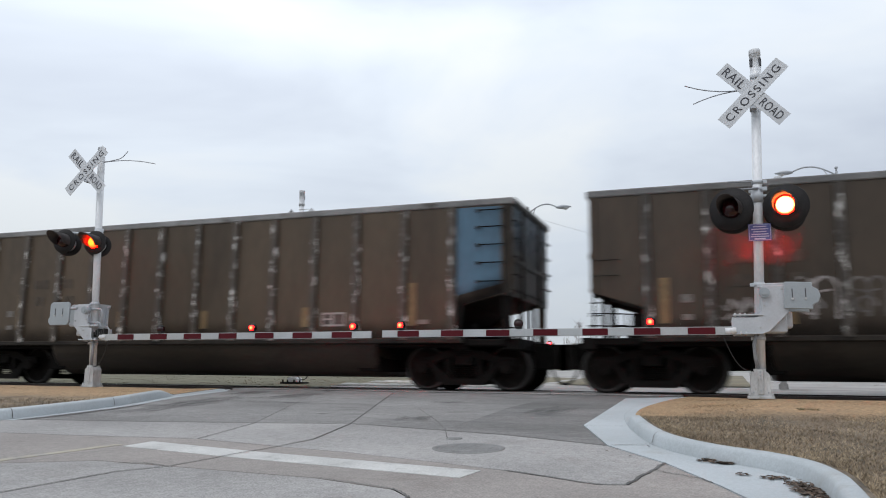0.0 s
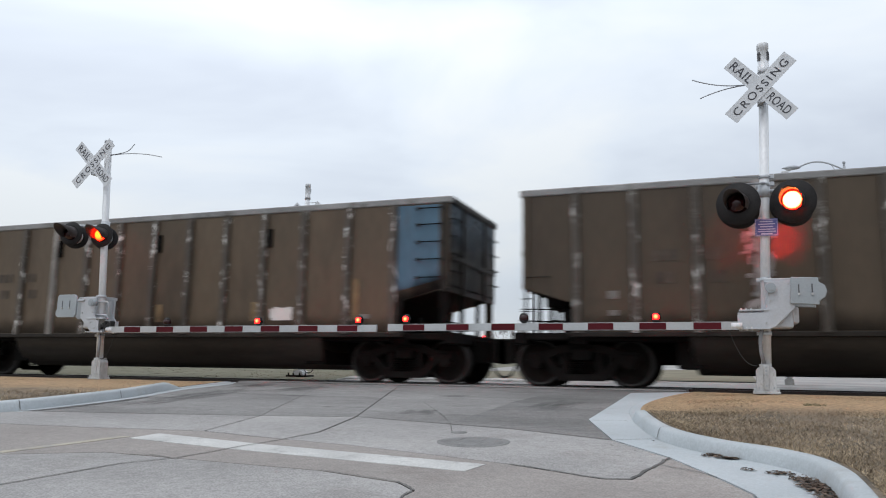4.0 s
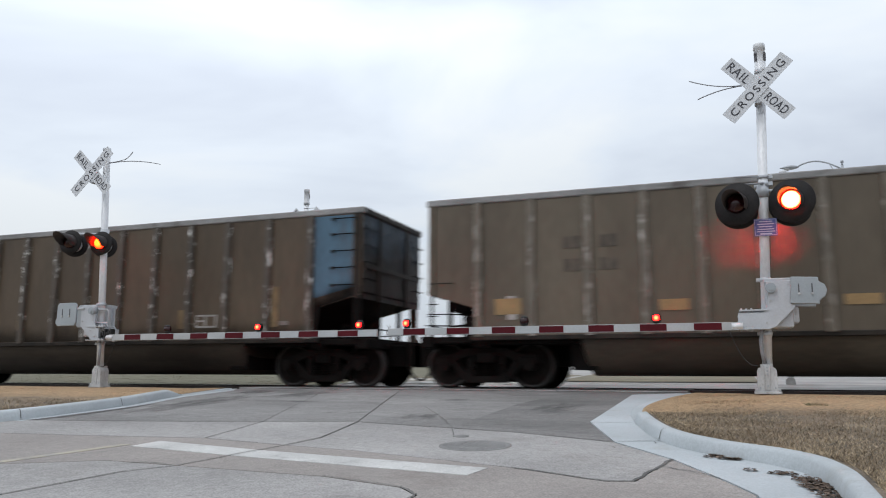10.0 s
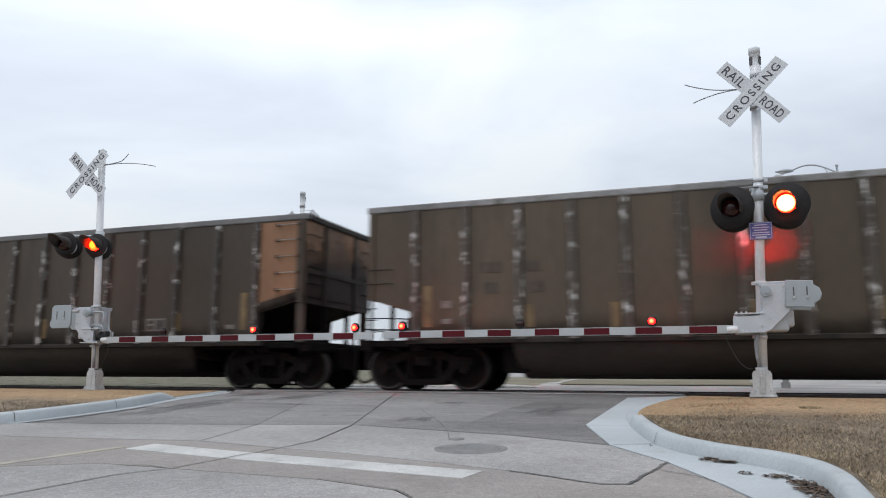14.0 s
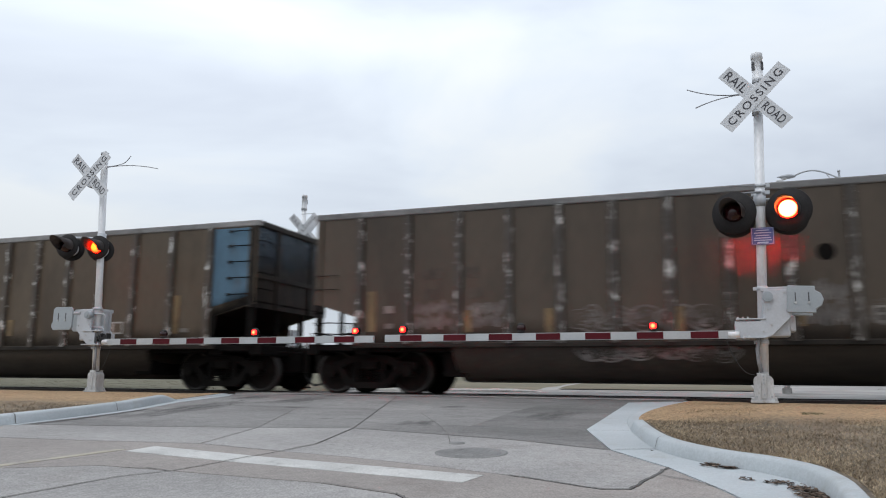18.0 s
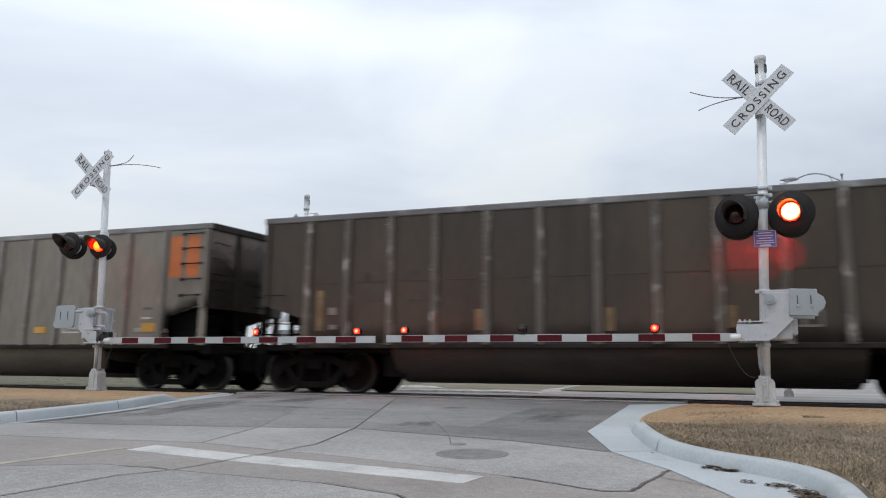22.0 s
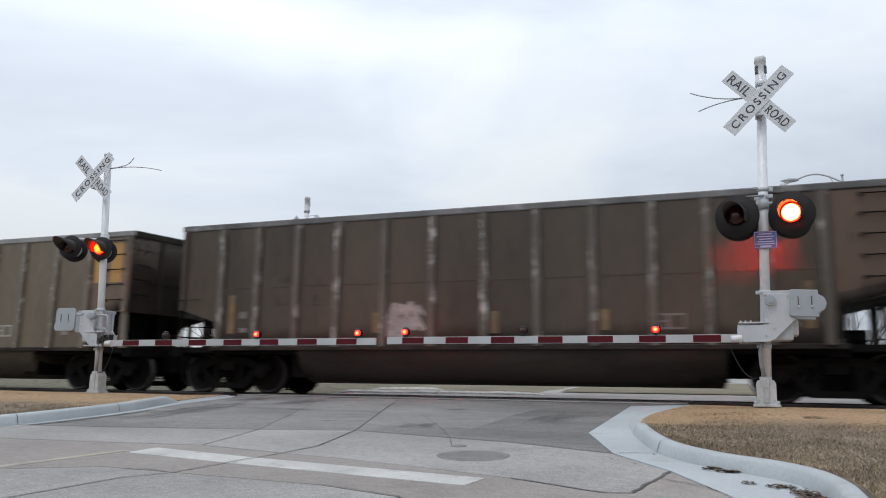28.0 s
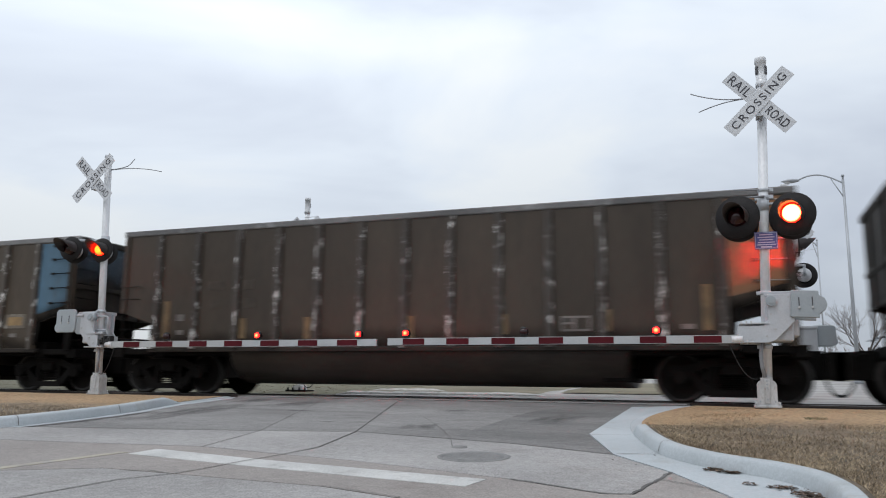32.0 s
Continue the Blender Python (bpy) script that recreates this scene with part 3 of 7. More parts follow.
def lathe(bm, prof, seg=24, centre=(0, 0, 0), axis="Z"):
    """A profile of (radius, height) turned round an axis."""
    c = Vector(centre)
    rings = []
    for r, h in prof:
        ring = []
        for i in range(seg):
            a = 2 * math.pi * i / seg
            p = (r * math.cos(a), r * math.sin(a), h)
            if axis == "Y":
                p = (p[0], -p[2], p[1])
            elif axis == "X":
                p = (p[2], p[0], p[1])
            ring.append(bm.verts.new(c + Vector(p)))
        rings.append(ring)
    fs = []
    for a, b in zip(rings[:-1], rings[1:]):
        for i in range(seg):
            f = bm.faces.new((a[i], a[(i + 1) % seg], b[(i + 1) % seg], b[i]))
            f.smooth = True
            fs.append(f)
    bmesh.ops.recalc_face_normals(bm, faces=fs)
    return bm


def mesh_of(name, bm, mat=None):
    me = bpy.data.meshes.new(name)
    bm.to_mesh(me)
    bm.free()
    if mat:
        me.materials.append(mat)
    return me


def part(name, bm, mat, parent=None, label="", at=None):
    ob = new(name, mesh_of(name, bm, mat))
    if parent:
        ob.parent = parent
    if at:
        ob.location = at
    if label:
        ob["label"] = label
    return ob


def shared(name, me, mat, parent, at=(0, 0, 0), label=""):
    """One more object on a mesh that others use too, with a material of its own."""
    ob = new(name, me)
    ob.parent = parent
    ob.location = at
    if not me.materials:
        me.materials.append(mat)
    ob.material_slots[0].link = "OBJECT"
    ob.material_slots[0].material = mat
    if label:
        ob["label"] = label
    return ob


def thing(name, at, label, category, group=""):
    ob = new(name)
    ob.empty_display_size = 0.2
    ob.location = at
    return tagged(ob, label, category, group)


def words(body, width, height, depth=0.002):
    """Letters in the built-in font as a mesh, fitted to a width and a height, centred, upright in x and z."""
    cu = bpy.data.curves.new("letters", "FONT")
    cu.body, cu.extrude, cu.space_character = body, 0.01, 1.1 if len(body) < 6 else 1.32
    cu.offset = 0.005
    ob = new("letters", cu)
    bpy.context.view_layer.update()
    me = bpy.data.meshes.new_from_object(ob.evaluated_get(bpy.context.evaluated_depsgraph_get()))
    bpy.data.objects.remove(ob)
    co = np.array([v.co[:] for v in me.vertices])
    lo, hi = co.min(0), co.max(0)
    mid, size = (lo + hi) / 2, hi - lo
    for v in me.vertices:
        x, y, z = (v.co[i] - mid[i] for i in range(3))
        v.co = (x / size[0] * width, -z / size[2] * depth, y / size[1] * height)
    return me


def inset(poly, d):
    """A polygon drawn in by d on all sides."""
    area = sum(a[0] * b[1] - b[0] * a[1] for a, b in zip(poly, poly[1:] + poly[:1]))
    s = 1 if area > 0 else -1
    out, n = [], len(poly)
    for i in range(n):
        p, q, r = Vector(poly[i - 1]), Vector(poly[i]), Vector(poly[(i + 1) % n])
        e, f = (q - p).normalized(), (r - q).normalized()
        n1, n2 = Vector((-e.y, e.x)) * s, Vector((-f.y, f.x)) * s
        b = n1 + n2
        out.append(tuple(q + b * (d / max(0.35, b.dot(n1)))) if b.length > 1e-6 else tuple(q + n1 * d))
    return out


# ---- ground and setting ----


def road_z(y):
    """Height of the road: it climbs to the tracks and on beyond them."""
    if y < 13.5:
        return -0.03 - 0.052 * (13.5 - max(y, -8.0))
    if y < 17.9:
        return -0.03
    return -0.03 + 0.03 * (min(y, 60) - 17.9)


def sheet(name, xs, ys, zf, mat, label, category, lump=0.0, kind="structure"):
    vs = [(x, y, zf(x, y) + (lump * (noise.noise((x * 0.9, y * 0.9, 3.0)) + 0.5 * noise.noise((x * 3.1, y * 3.1, 7.0))) if lump else 0)) for y in ys for x in xs]
    n = len(xs)
    fs = [(j * n + i, j * n + i + 1, (j + 1) * n + i + 1, (j + 1) * n + i) for j in range(len(ys) - 1) for i in range(n - 1)]
    me = bpy.data.meshes.new(name)
    me.from_pydata(vs, [], fs)
    me.materials.append(mat)
    return tagged(new(name, me), label, category, kind=kind)


def ground_z(x, y):
    if y < 13.5:
        return road_z(y) - 0.16
    if y < 18.3:
        return -0.40
    return road_z(y) - 0.03 - (0.1 if y < 18.6 else 0)


sheet("ground", [-900, -300, -120, -60, -30, -15, 0, 15, 30, 60, 120, 300, 900], [-400, -100, -30, 0, 5, 10, 13.4, 13.5, 14, 18.2, 18.4, 18.8, 24, 30, 40, 50, 60, 90, 150, 300, 700, 1500], ground_z, M["ground"], "dormant green-brown grassland out to the horizon", "ground")


def slab(poly, mat, parent, name="slab", top=0.0, thick=0.09, gap=0.008, label=""):
    bm = bmesh.new()
    q = inset(poly, gap)
    a = [bm.verts.new((x, y, road_z(y) + top)) for x, y in q]
    b = [bm.verts.new((x, y, road_z(y) + top - thick)) for x, y in q]
    n = len(q)
    fs = [bm.faces.new(a), bm.faces.new(b[::-1])]
    fs += [bm.faces.new((a[(i + 1) % n], a[i], b[i], b[(i + 1) % n])) for i in range(n)]
    bmesh.ops.recalc_face_normals(bm, faces=fs)
    bmesh.ops.triangulate(bm, faces=fs[:2], quad_method="BEAUTY", ngon_method="BEAUTY")
    return part(name, bm, mat, parent, label)


def build_road():
    road = sheet("road", [-80, -20, -9.9, -0.2, 0.9, 80], [-20, 3, 4, 5, 6, 7, 8, 9, 10, 11, 12, 13, 13.5, 14.2], lambda x, y: road_z(y) - 0.035, M["joint"], "concrete street rising to the rail crossing, patched with asphalt", "road")
    # apron beside the track, in three strips
    slab([(-9.55, 14.15), (-9.5, 13.3), (-9.3, 11.4), (-8.85, 9.9), (-8.72, 9.3), (-8.68, 7.72), (-6.9, 7.95), (-5.38, 8.2), (-7.14, 12.78), (-7.6, 14.15)], M["asphalt"], road, gap=0.0025)
    slab([(-7.6, 14.15), (-7.14, 12.78), (-5.38, 8.2), (-4.22, 8.46), (-5.83, 13.41), (-6.08, 14.15)], M["asphalt"], road, gap=0.0025)
    slab([(-6.08, 14.15), (-5.83, 13.41), (-4.22, 8.46), (-2.93, 8.15), (-2.96, 11.07), (-2.75, 14.15)], M["asphalt"], road, gap=0.0015)
    slab([(-2.75, 14.15), (-2.96, 11.07), (-2.93, 8.15), (-2.17, 7.94), (-1.06, 7.43), (-1.56, 9.04), (-1.56, 13.1), (-0.88, 13.47), (-0.7, 14.15)], M["asphalt_dark"], road, gap=0.0015)
    slab([(-16, 7.2), (-8.9, 7.68), (-6.9, 7.95), (-5.38, 8.2), (-5.1, 6.75), (-6.5, 6.62), (-16, 6.1)], M["concrete"], road)
    slab([(-5.38, 8.2), (-4.22, 8.46), (-3.93, 7.06), (-4.0, 6.5), (-5.1, 6.75)], M["concrete"], road)
    slab([(-4.22, 8.46), (-2.17, 7.94), (-1.06, 7.43), (-0.49, 6.56), (-0.66, 5.54), (-0.86, 5.49), (-1.12, 5.62), (-1.6, 5.85), (-2.2, 6.05), (-3.2, 6.35), (-4.0, 6.5), (-3.93, 7.06)], M["concrete"], road)
    slab([(-16, 6.1), (-6.5, 6.62), (-5.1, 6.75), (-4.0, 6.5), (-4.22, 5.25), (-5.0, 5.31), (-5.7, 4.95), (-16, 3.2)], M["concrete_mid"], road)
    slab([(-4.0, 6.5), (-3.2, 6.35), (-2.2, 6.05), (-1.6, 5.85), (-1.12, 5.62), (-0.86, 5.49), (-0.66, 5.54), (-0.49, 6.56), (-0.07, 5.69), (0.1, 5.28), (0.22, 4.4), (0.22, 2.0), (-1.9, 2.0), (-1.92, 4.7), (-2.12, 4.91), (-2.85, 5.14), (-4.22, 5.25)], M["concrete_mid"], road)
    slab([(-16, 3.2), (-5.7, 4.95), (-5.0, 5.31), (-4.22, 5.25), (-4.45, 4.9), (-4.9, 2.0), (-16, 2.0)], M["concrete"], road)
    slab([(-4.9, 2.0), (-4.45, 4.9), (-4.22, 5.25), (-2.85, 5.14), (-2.12, 4.91), (-1.92, 4.7), (-1.9, 2.0)], M["concrete"], road)
    slab([(-80, 2.0), (0.22, 2.0), (0.22, -20), (-80, -20)], M["concrete"], road)
    # gutter pan, in two lengths
    slab([(-0.88, 13.47), (-1.56, 13.1), (-1.56, 9.04), (-1.06, 7.43), (-0.66, 7.56), (-1.03, 8.95), (-1.23, 10.3), (-1.2, 11.4), (-1.0, 12.5), (-0.7, 13.5)], M["gutter"], road, "gutter_pan", 0.004, label="pale new concrete gutter pan")
    slab([(-1.06, 7.43), (-0.49, 6.56), (-0.07, 5.69), (0.1, 5.28), (0.22, 4.4), (0.22, -20), (0.7, -20), (0.7, 5.1), (0.66, 5.7), (0.5, 6.2), (0.19, 6.52), (-0.24, 6.9), (-0.66, 7.56)], M["gutter"], road, "gutter_pan", 0.004, label="pale new concrete gutter pan")
    slab([(-9.55, 13.6), (-9.52, 13.3), (-9.32, 11.4), (-8.9, 9.9), (-8.78, 9.3), (-8.75, 7.6), (-8.58, 7.6), (-8.6, 9.3), (-8.7, 10.0), (-9.1, 11.4), (-9.2, 13.0)], M["gutter"], road, "gutter_pan", 0.004, label="pale new concrete gutter pan")
    # stop line in two lengths, centre line, manhole cover
    slab([(-5.43, 6.06), (-5.4, 6.44), (-4.02, 6.14), (-4.1, 5.8)], M["bar"], road, "stop_line", 0.004, 0.02, 0.002, "worn white painted stop line")
    slab([(-4.1, 5.8), (-4.02, 6.14), (-1.77, 5.78), (-1.83, 5.44)], M["bar"], road, "stop_line", 0.004, 0.02, 0.004, "worn white painted stop line")
    slab([(-6.37, 3.0), (-5.62, 6.15), (-5.50, 6.15), (-6.25, 3.0)], M["line"], road, "centre_line", 0.004, 0.02, 0.001, "faded yellow centre line")
    bm = bmesh.new()
    lathe(bm, [(0.0, 0.021), (0.27, 0.021), (0.275, 0.012), (0.29, 0.012), (0.295, 0.016), (0.335, 0.016), (0.34, -0.05)], 40)
    for i in range(-3, 4):
        for j in range(-3, 4):
            if i * i + j * j < 11:
                box(bm, i * 0.07 - 0.018, i * 0.07 + 0.018, j * 0.07 - 0.018, j * 0.07 + 0.018, 0.018, 0.0222)
    mh = part("manhole_cover", bm, M["iron"], road, "round cast-iron manhole cover")
    mh.location, mh.rotation_euler = (-2.24, 6.9, road_z(6.9) - 0.012), (math.atan(0.052), 0, 0)
    bm = bmesh.new()
    lathe(bm, [(0.0, 0.012), (0.06, 0.012), (0.065, 0.006), (0.08, 0.006), (0.085, -0.03)], 20)
    vb = part("valve_box_lid", bm, M["iron"], road, "small round iron valve lid")
    vb.location, vb.rotation_euler = (-2.58, 7.48, road_z(7.48) + 0.002), (math.atan(0.052), 0, 0)
    # cracks and tar seams; the last one is a dirt streak by the left gutter
    seams = (([(-2.66, 7.5), (-2.94, 8.21), (-3.31, 8.96), (-3.61, 9.51), (-4.12, 10.4)], 0.011, 0.007), ([(-1.55, 8.94), (-1.3, 9.0), (-1.08, 9.05)], 0.009, 0.004), ([(-1.04, 7.46), (-0.82, 7.57), (-0.61, 7.66)], 0.010, 0.004), ([(-5.5, 5.46), (-5.46, 5.63), (-5.36, 5.76)], 0.010, 0.006), ([(-0.49, 6.55), (-0.575, 6.05), (-0.66, 5.55)], 0.032, 0.012), ([(-0.58, 6.18), (-0.4, 6.09), (-0.2, 5.93), (-0.12, 5.8)], 0.012, 0.012),
             ([(-4.71, 5.27), (-4.54, 5.31), (-4.27, 5.25)], 0.016, 0.008), ([(-2.12, 4.93), (-1.93, 4.72), (-1.9, 4.2)], 0.012, 0.014),
             ([(-16, 7.2), (-8.9, 7.68), (-6.9, 7.95), (-5.38, 8.2), (-4.22, 8.46), (-2.17, 7.94), (-1.06, 7.43)], 0.022, 0.005), ([(-4.9, 2.0), (-4.45, 4.9), (-4.22, 5.25), (-4.0, 6.5), (-3.93, 7.06), (-4.22, 8.46), (-5.83, 13.41), (-6.08, 14.15)], 0.017, 0.004),
             ([(-5.1, 6.75), (-5.38, 8.2), (-7.14, 12.78), (-7.6, 14.1)], 0.006, 0.004), ([(-7.5, 14.1), (-7.4, 13.75), (-7.33, 13.5)], 0.05, 0.01), ([(-6.06, 14.1), (-5.98, 13.8)], 0.06, 0.01), ([(-16, 6.1), (-6.5, 6.62), (-5.1, 6.75), (-4.0, 6.5)], 0.007, 0.004), ([(-2.85, 5.14), (-2.5, 5.05), (-2.12, 4.91), (-1.92, 4.7)], 0.011, 0.012),
             ([(-1.6, 5.85), (-1.12, 5.62), (-0.86, 5.49), (-0.66, 5.54)], 0.022, 0.01), ([(-9.4, 14.16), (-0.7, 14.16)], 0.10, 0.02), ([(-8.5, 7.7), (-8.46, 8.3), (-8.5, 9.2), (-8.62, 10.0)], 0.09, 0.03))
    for pts, w, wander in seams:
        bm = bmesh.new()
        fine = []
        for a, b in zip(pts[:-1], pts[1:]):
            fine += [Vector((a[0] + (b[0] - a[0]) * i / 8 + random.uniform(-wander, wander), a[1] + (b[1] - a[1]) * i / 8 + random.uniform(-wander, wander))) for i in range(8)]
        fine.append(Vector(pts[-1]))
        prev = None
        for i, p in enumerate(fine):
            d = (fine[min(i + 1, len(fine) - 1)] - fine[max(0, i - 1)]).normalized()
            q = Vector((-d.y, d.x)) * w * random.uniform(0.36, 0.54)
            pair = [bm.verts.new((e.x, e.y, road_z(e.y) + 0.006)) for e in (p - q, p + q)]
            if prev:
                bm.faces.new((prev[0], prev[1], pair[1], pair[0]))
            prev = pair
        bmesh.ops.recalc_face_normals(bm, faces=bm.faces[:])
        part("crack" if w < 0.03 else "tar_seam", bm, M["joint"], road)
    # soot and oil stains: middle, length, breadth, way it runs
    for cx, cy, long, broad, turn in ((-8.05, 10.3, 5.4, 1.25, 94), (-8.5, 12.7, 2.2, 0.9, 96), (-3.68, 9.2, 1.0, 0.7, 100), (-6.5, 10.9, 1.1, 0.4, 15), (-5.15, 9.45, 0.5, 0.25, 10), (-4.1, 11.6, 1.1, 0.5, 10), (-7.3, 12.2, 2.6, 1.0, 80), (-2.3, 10.6, 2.2, 0.8, 80)):
        a = radians(turn)
        bm = bmesh.new()
        grid = []
        for p in range(9):
            grid.append([])
            for q in range(5):
                u, v = (p / 8 - 0.5) * long, (q / 4 - 0.5) * broad
                y = cy + u * math.sin(a) + v * math.cos(a)
                grid[-1].append(bm.verts.new((u, v, road_z(min(y, 13.9)) + 0.004)))
        for p in range(8):
            for q in range(4):
                bm.faces.new((grid[p][q], grid[p + 1][q], grid[p + 1][q + 1], grid[p][q + 1]))
        st = part("oil_stain", bm, M["stain"], road, "dark oily stain fading at its edge")
        st.location, st.rotation_euler = (cx, cy, 0), (0, 0, a)
    # leaf litter in the gutter
    bm = bmesh.new()
    for cx, cy, sx, sy, n in ((-0.16, 6.74, 0.035, 0.03, 70), (-0.04, 6.63, 0.04, 0.02, 60), (0.30, 6.05, 0.05, 0.04, 50), (0.42, 5.85, 0.05, 0.05, 80), (0.48, 5.62, 0.05, 0.10, 200), (0.53, 5.25, 0.04, 0.2, 200), (0.1, 6.13, 0.02, 0.02, 14), (-0.6, 7.1, 0.3, 0.3, 10)):
        for _ in range(n):
            x, y, s, a = random.gauss(cx, sx), random.gauss(cy, sy), random.uniform(0.008, 0.022), random.uniform(0, 6.28)
            if x > 0.6:
                continue
            v = [bm.verts.new((x + s * math.cos(a + q) * (1 if q % 3 else 1.6), y + s * math.sin(a + q), road_z(y) + 0.008 + random.uniform(0, 0.014))) for q in (0, 1.6, 3.1, 4.7)]
            bm.faces.new(v)
    tagged(part("leaf_litter", bm, M["leaf"], road, "dark wet leaves and grit in the gutter"), kind="stuff")
    return road


road = build_road()


def kerb(name, path, side, ramp, high=1.0, joints=()):
    """A kerb swept along the foot of its face; side +1 when the verge lies to its right going along the path."""
    pts = [Vector(p) for p in path]
    smooth = []
    for i in range(len(pts) - 1):
        p0, p1, p2, p3 = pts[max(0, i - 1)], pts[i], pts[i + 1], pts[min(len(pts) - 1, i + 2)]
        for k in range(12):
            u = k / 12
            smooth.append(0.5 * ((2 * p1) + (p2 - p0) * u + (2 * p0 - 5 * p1 + 4 * p2 - p3) * u * u + (3 * p1 - p0 - 3 * p2 + p3) * u ** 3))
    smooth.append(pts[-1])
    prof = [(0.0, -0.05), (0.0, 0.01), (0.010, 0.045), (0.022, 0.085), (0.038, 0.104), (0.060, 0.112), (0.130, 0.116), (0.145, 0.106), (0.155, -0.05)]
    bm = bmesh.new()
    prev = None
    for i, p in enumerate(smooth):
        d = (smooth[min(i + 1, len(smooth) - 1)] - smooth[max(i - 1, 0)]).normalized()
        nrm = Vector((d.y, -d.x)) * side
        h = high * min(1.0, max(0.04, (ramp[0] - p.y) / (ramp[0] - ramp[1]))) if p.y > ramp[1] else high
        ring = [bm.verts.new((p.x + nrm.x * a, p.y + nrm.y * a, road_z(p.y) + 0.006 + (b * h if b > 0 else b))) for a, b in prof]
        if prev:
            for k in range(len(prof) - 1):
                f = bm.faces.new((prev[k], prev[k + 1], ring[k + 1], ring[k]))
                f.smooth = True
        prev = ring
    bmesh.ops.recalc_face_normals(bm, faces=bm.faces[:])
    ob = tagged(part(name, bm, M["gutter"]), "pale concrete kerb curving round the dry verge", "kerb", kind="structure")
    for yj in joints:
        i = min(range(1, len(smooth) - 1), key=lambda q: abs(smooth[q].y - yj))
        p, d = smooth[i], (smooth[i + 1] - smooth[i - 1]).normalized()
        nrm = Vector((d.y, -d.x)) * side
        bm = bmesh.new()
        prev = None
        for a, b in prof[1:-1]:
            c = Vector((p.x + nrm.x * (a - 0.003), p.y + nrm.y * (a - 0.003), road_z(p.y) + 0.009 + b * high))
            e = Vector((d.x, d.y, 0)) * 0.006
            pair = [bm.verts.new(c - e), bm.verts.new(c + e)]
            if prev:
                bm.faces.new((prev[0], prev[1], pair[1], pair[0]))
            prev = pair
        part("kerb_joint", bm, M["joint"], ob)
    return ob, smooth


KERB_R = [(-0.7, 13.55), (-1.0, 12.6), (-1.22, 11.4), (-1.24, 10.3), (-1.04, 9.0), (-0.67, 7.6), (-0.25, 6.9), (0.18, 6.52), (0.42, 6.18), (0.53, 5.8), (0.57, 5.35), (0.57, 4.0), (0.57, 0.0), (0.57, -8.0)]
KERB_L = [(-9.6, 13.5), (-9.3, 11.5), (-8.88, 10.0), (-8.76, 9.3), (-8.7, 8.2), (-8.8, 7.4), (-9.3, 6.7), (-10.4, 6.25), (-14, 5.9), (-30, 5.6)]
kerb_right, line_r = kerb("kerb", KERB_R, -1, (9.30, 9.12), 1.0, (7.6,))
kerb_left, line_l = kerb("kerb", KERB_L, 1, (11.7, 11.25), 1.15, (9.6, 7.7))


def verge_h(d, y, nose):
    """Height of the turf over the road: level with the kerb top, and flush with the gutter past the kerb's blunt end."""
    top = 0.110 - max(0, y - 10.3) * 0.022 - max(0, y - 12.9) * 0.08
    edge = 0.110 + (0.02 - 0.110) * min(1.0, max(0.0, (y - nose + 0.1) / 0.5))
    return edge + (top - edge) * min(1.0, max(0.0, d - 0.14) / 1.3)


def verge(name, line, side, far, mat_label, nose):
    """The dry verge behind a kerb: strips across from the kerb to far."""
    bm = bmesh.new()
    rows = []
    for p in line:
        row = []
        for i in range(25):
            u = (i / 24) ** 1.6
            x = p.x + side * 0.14 + (far - p.x - side * 0.14) * u
            z = road_z(p.y) + verge_h(abs(x - p.x), p.y, nose) + 0.02 * noise.noise((x * 1.3, p.y * 1.3, 0)) * min(1, i / 3)
            row.append(bm.verts.new((x, p.y, z)))
        rows.append(row)
    for a, b in zip(rows[:-1], rows[1:]):
        for i in range(24):
            f = bm.faces.new((a[i], a[i + 1], b[i + 1], b[i]))
            f.smooth = True
    bmesh.ops.recalc_face_normals(bm, faces=bm.faces[:])
    me = mesh_of(name, bm)
    me.materials.append(M["soil"])
    ob = tagged(new(name, me), mat_label, "verge", kind="structure")
    if ob.data.polygons[0].normal.z < 0:
        ob.data.flip_normals()
    return ob


fine_r = [Vector((a.x + (b.x - a.x) * k / 4, a.y + (b.y - a.y) * k / 4)) for a, b in zip(line_r[:-1], line_r[1:]) for k in range(4)] + [line_r[-1]]
fine_r = [p for p in fine_r if p.y < 13.5]
fine_l = [p for p in line_l if p.y > 7.2]
verge("verge", fine_r, 1, 40.0, "dormant brown lawn with a tan band of dead grass by the track", 9.2)
verge("verge", fine_l, -1, -60.0, "dormant brown lawn beside the street corner", 11.4)
sheet("verge", [-60, -30, -14, -9.5], [5.7, 6.2, 6.7, 7.3], lambda x, y: road_z(y) + 0.14 - 0.25 * max(0, (x + 10.5)) * (1 if y < 6.6 else 0), M["soil"], "dormant brown lawn at the street corner", "verge")


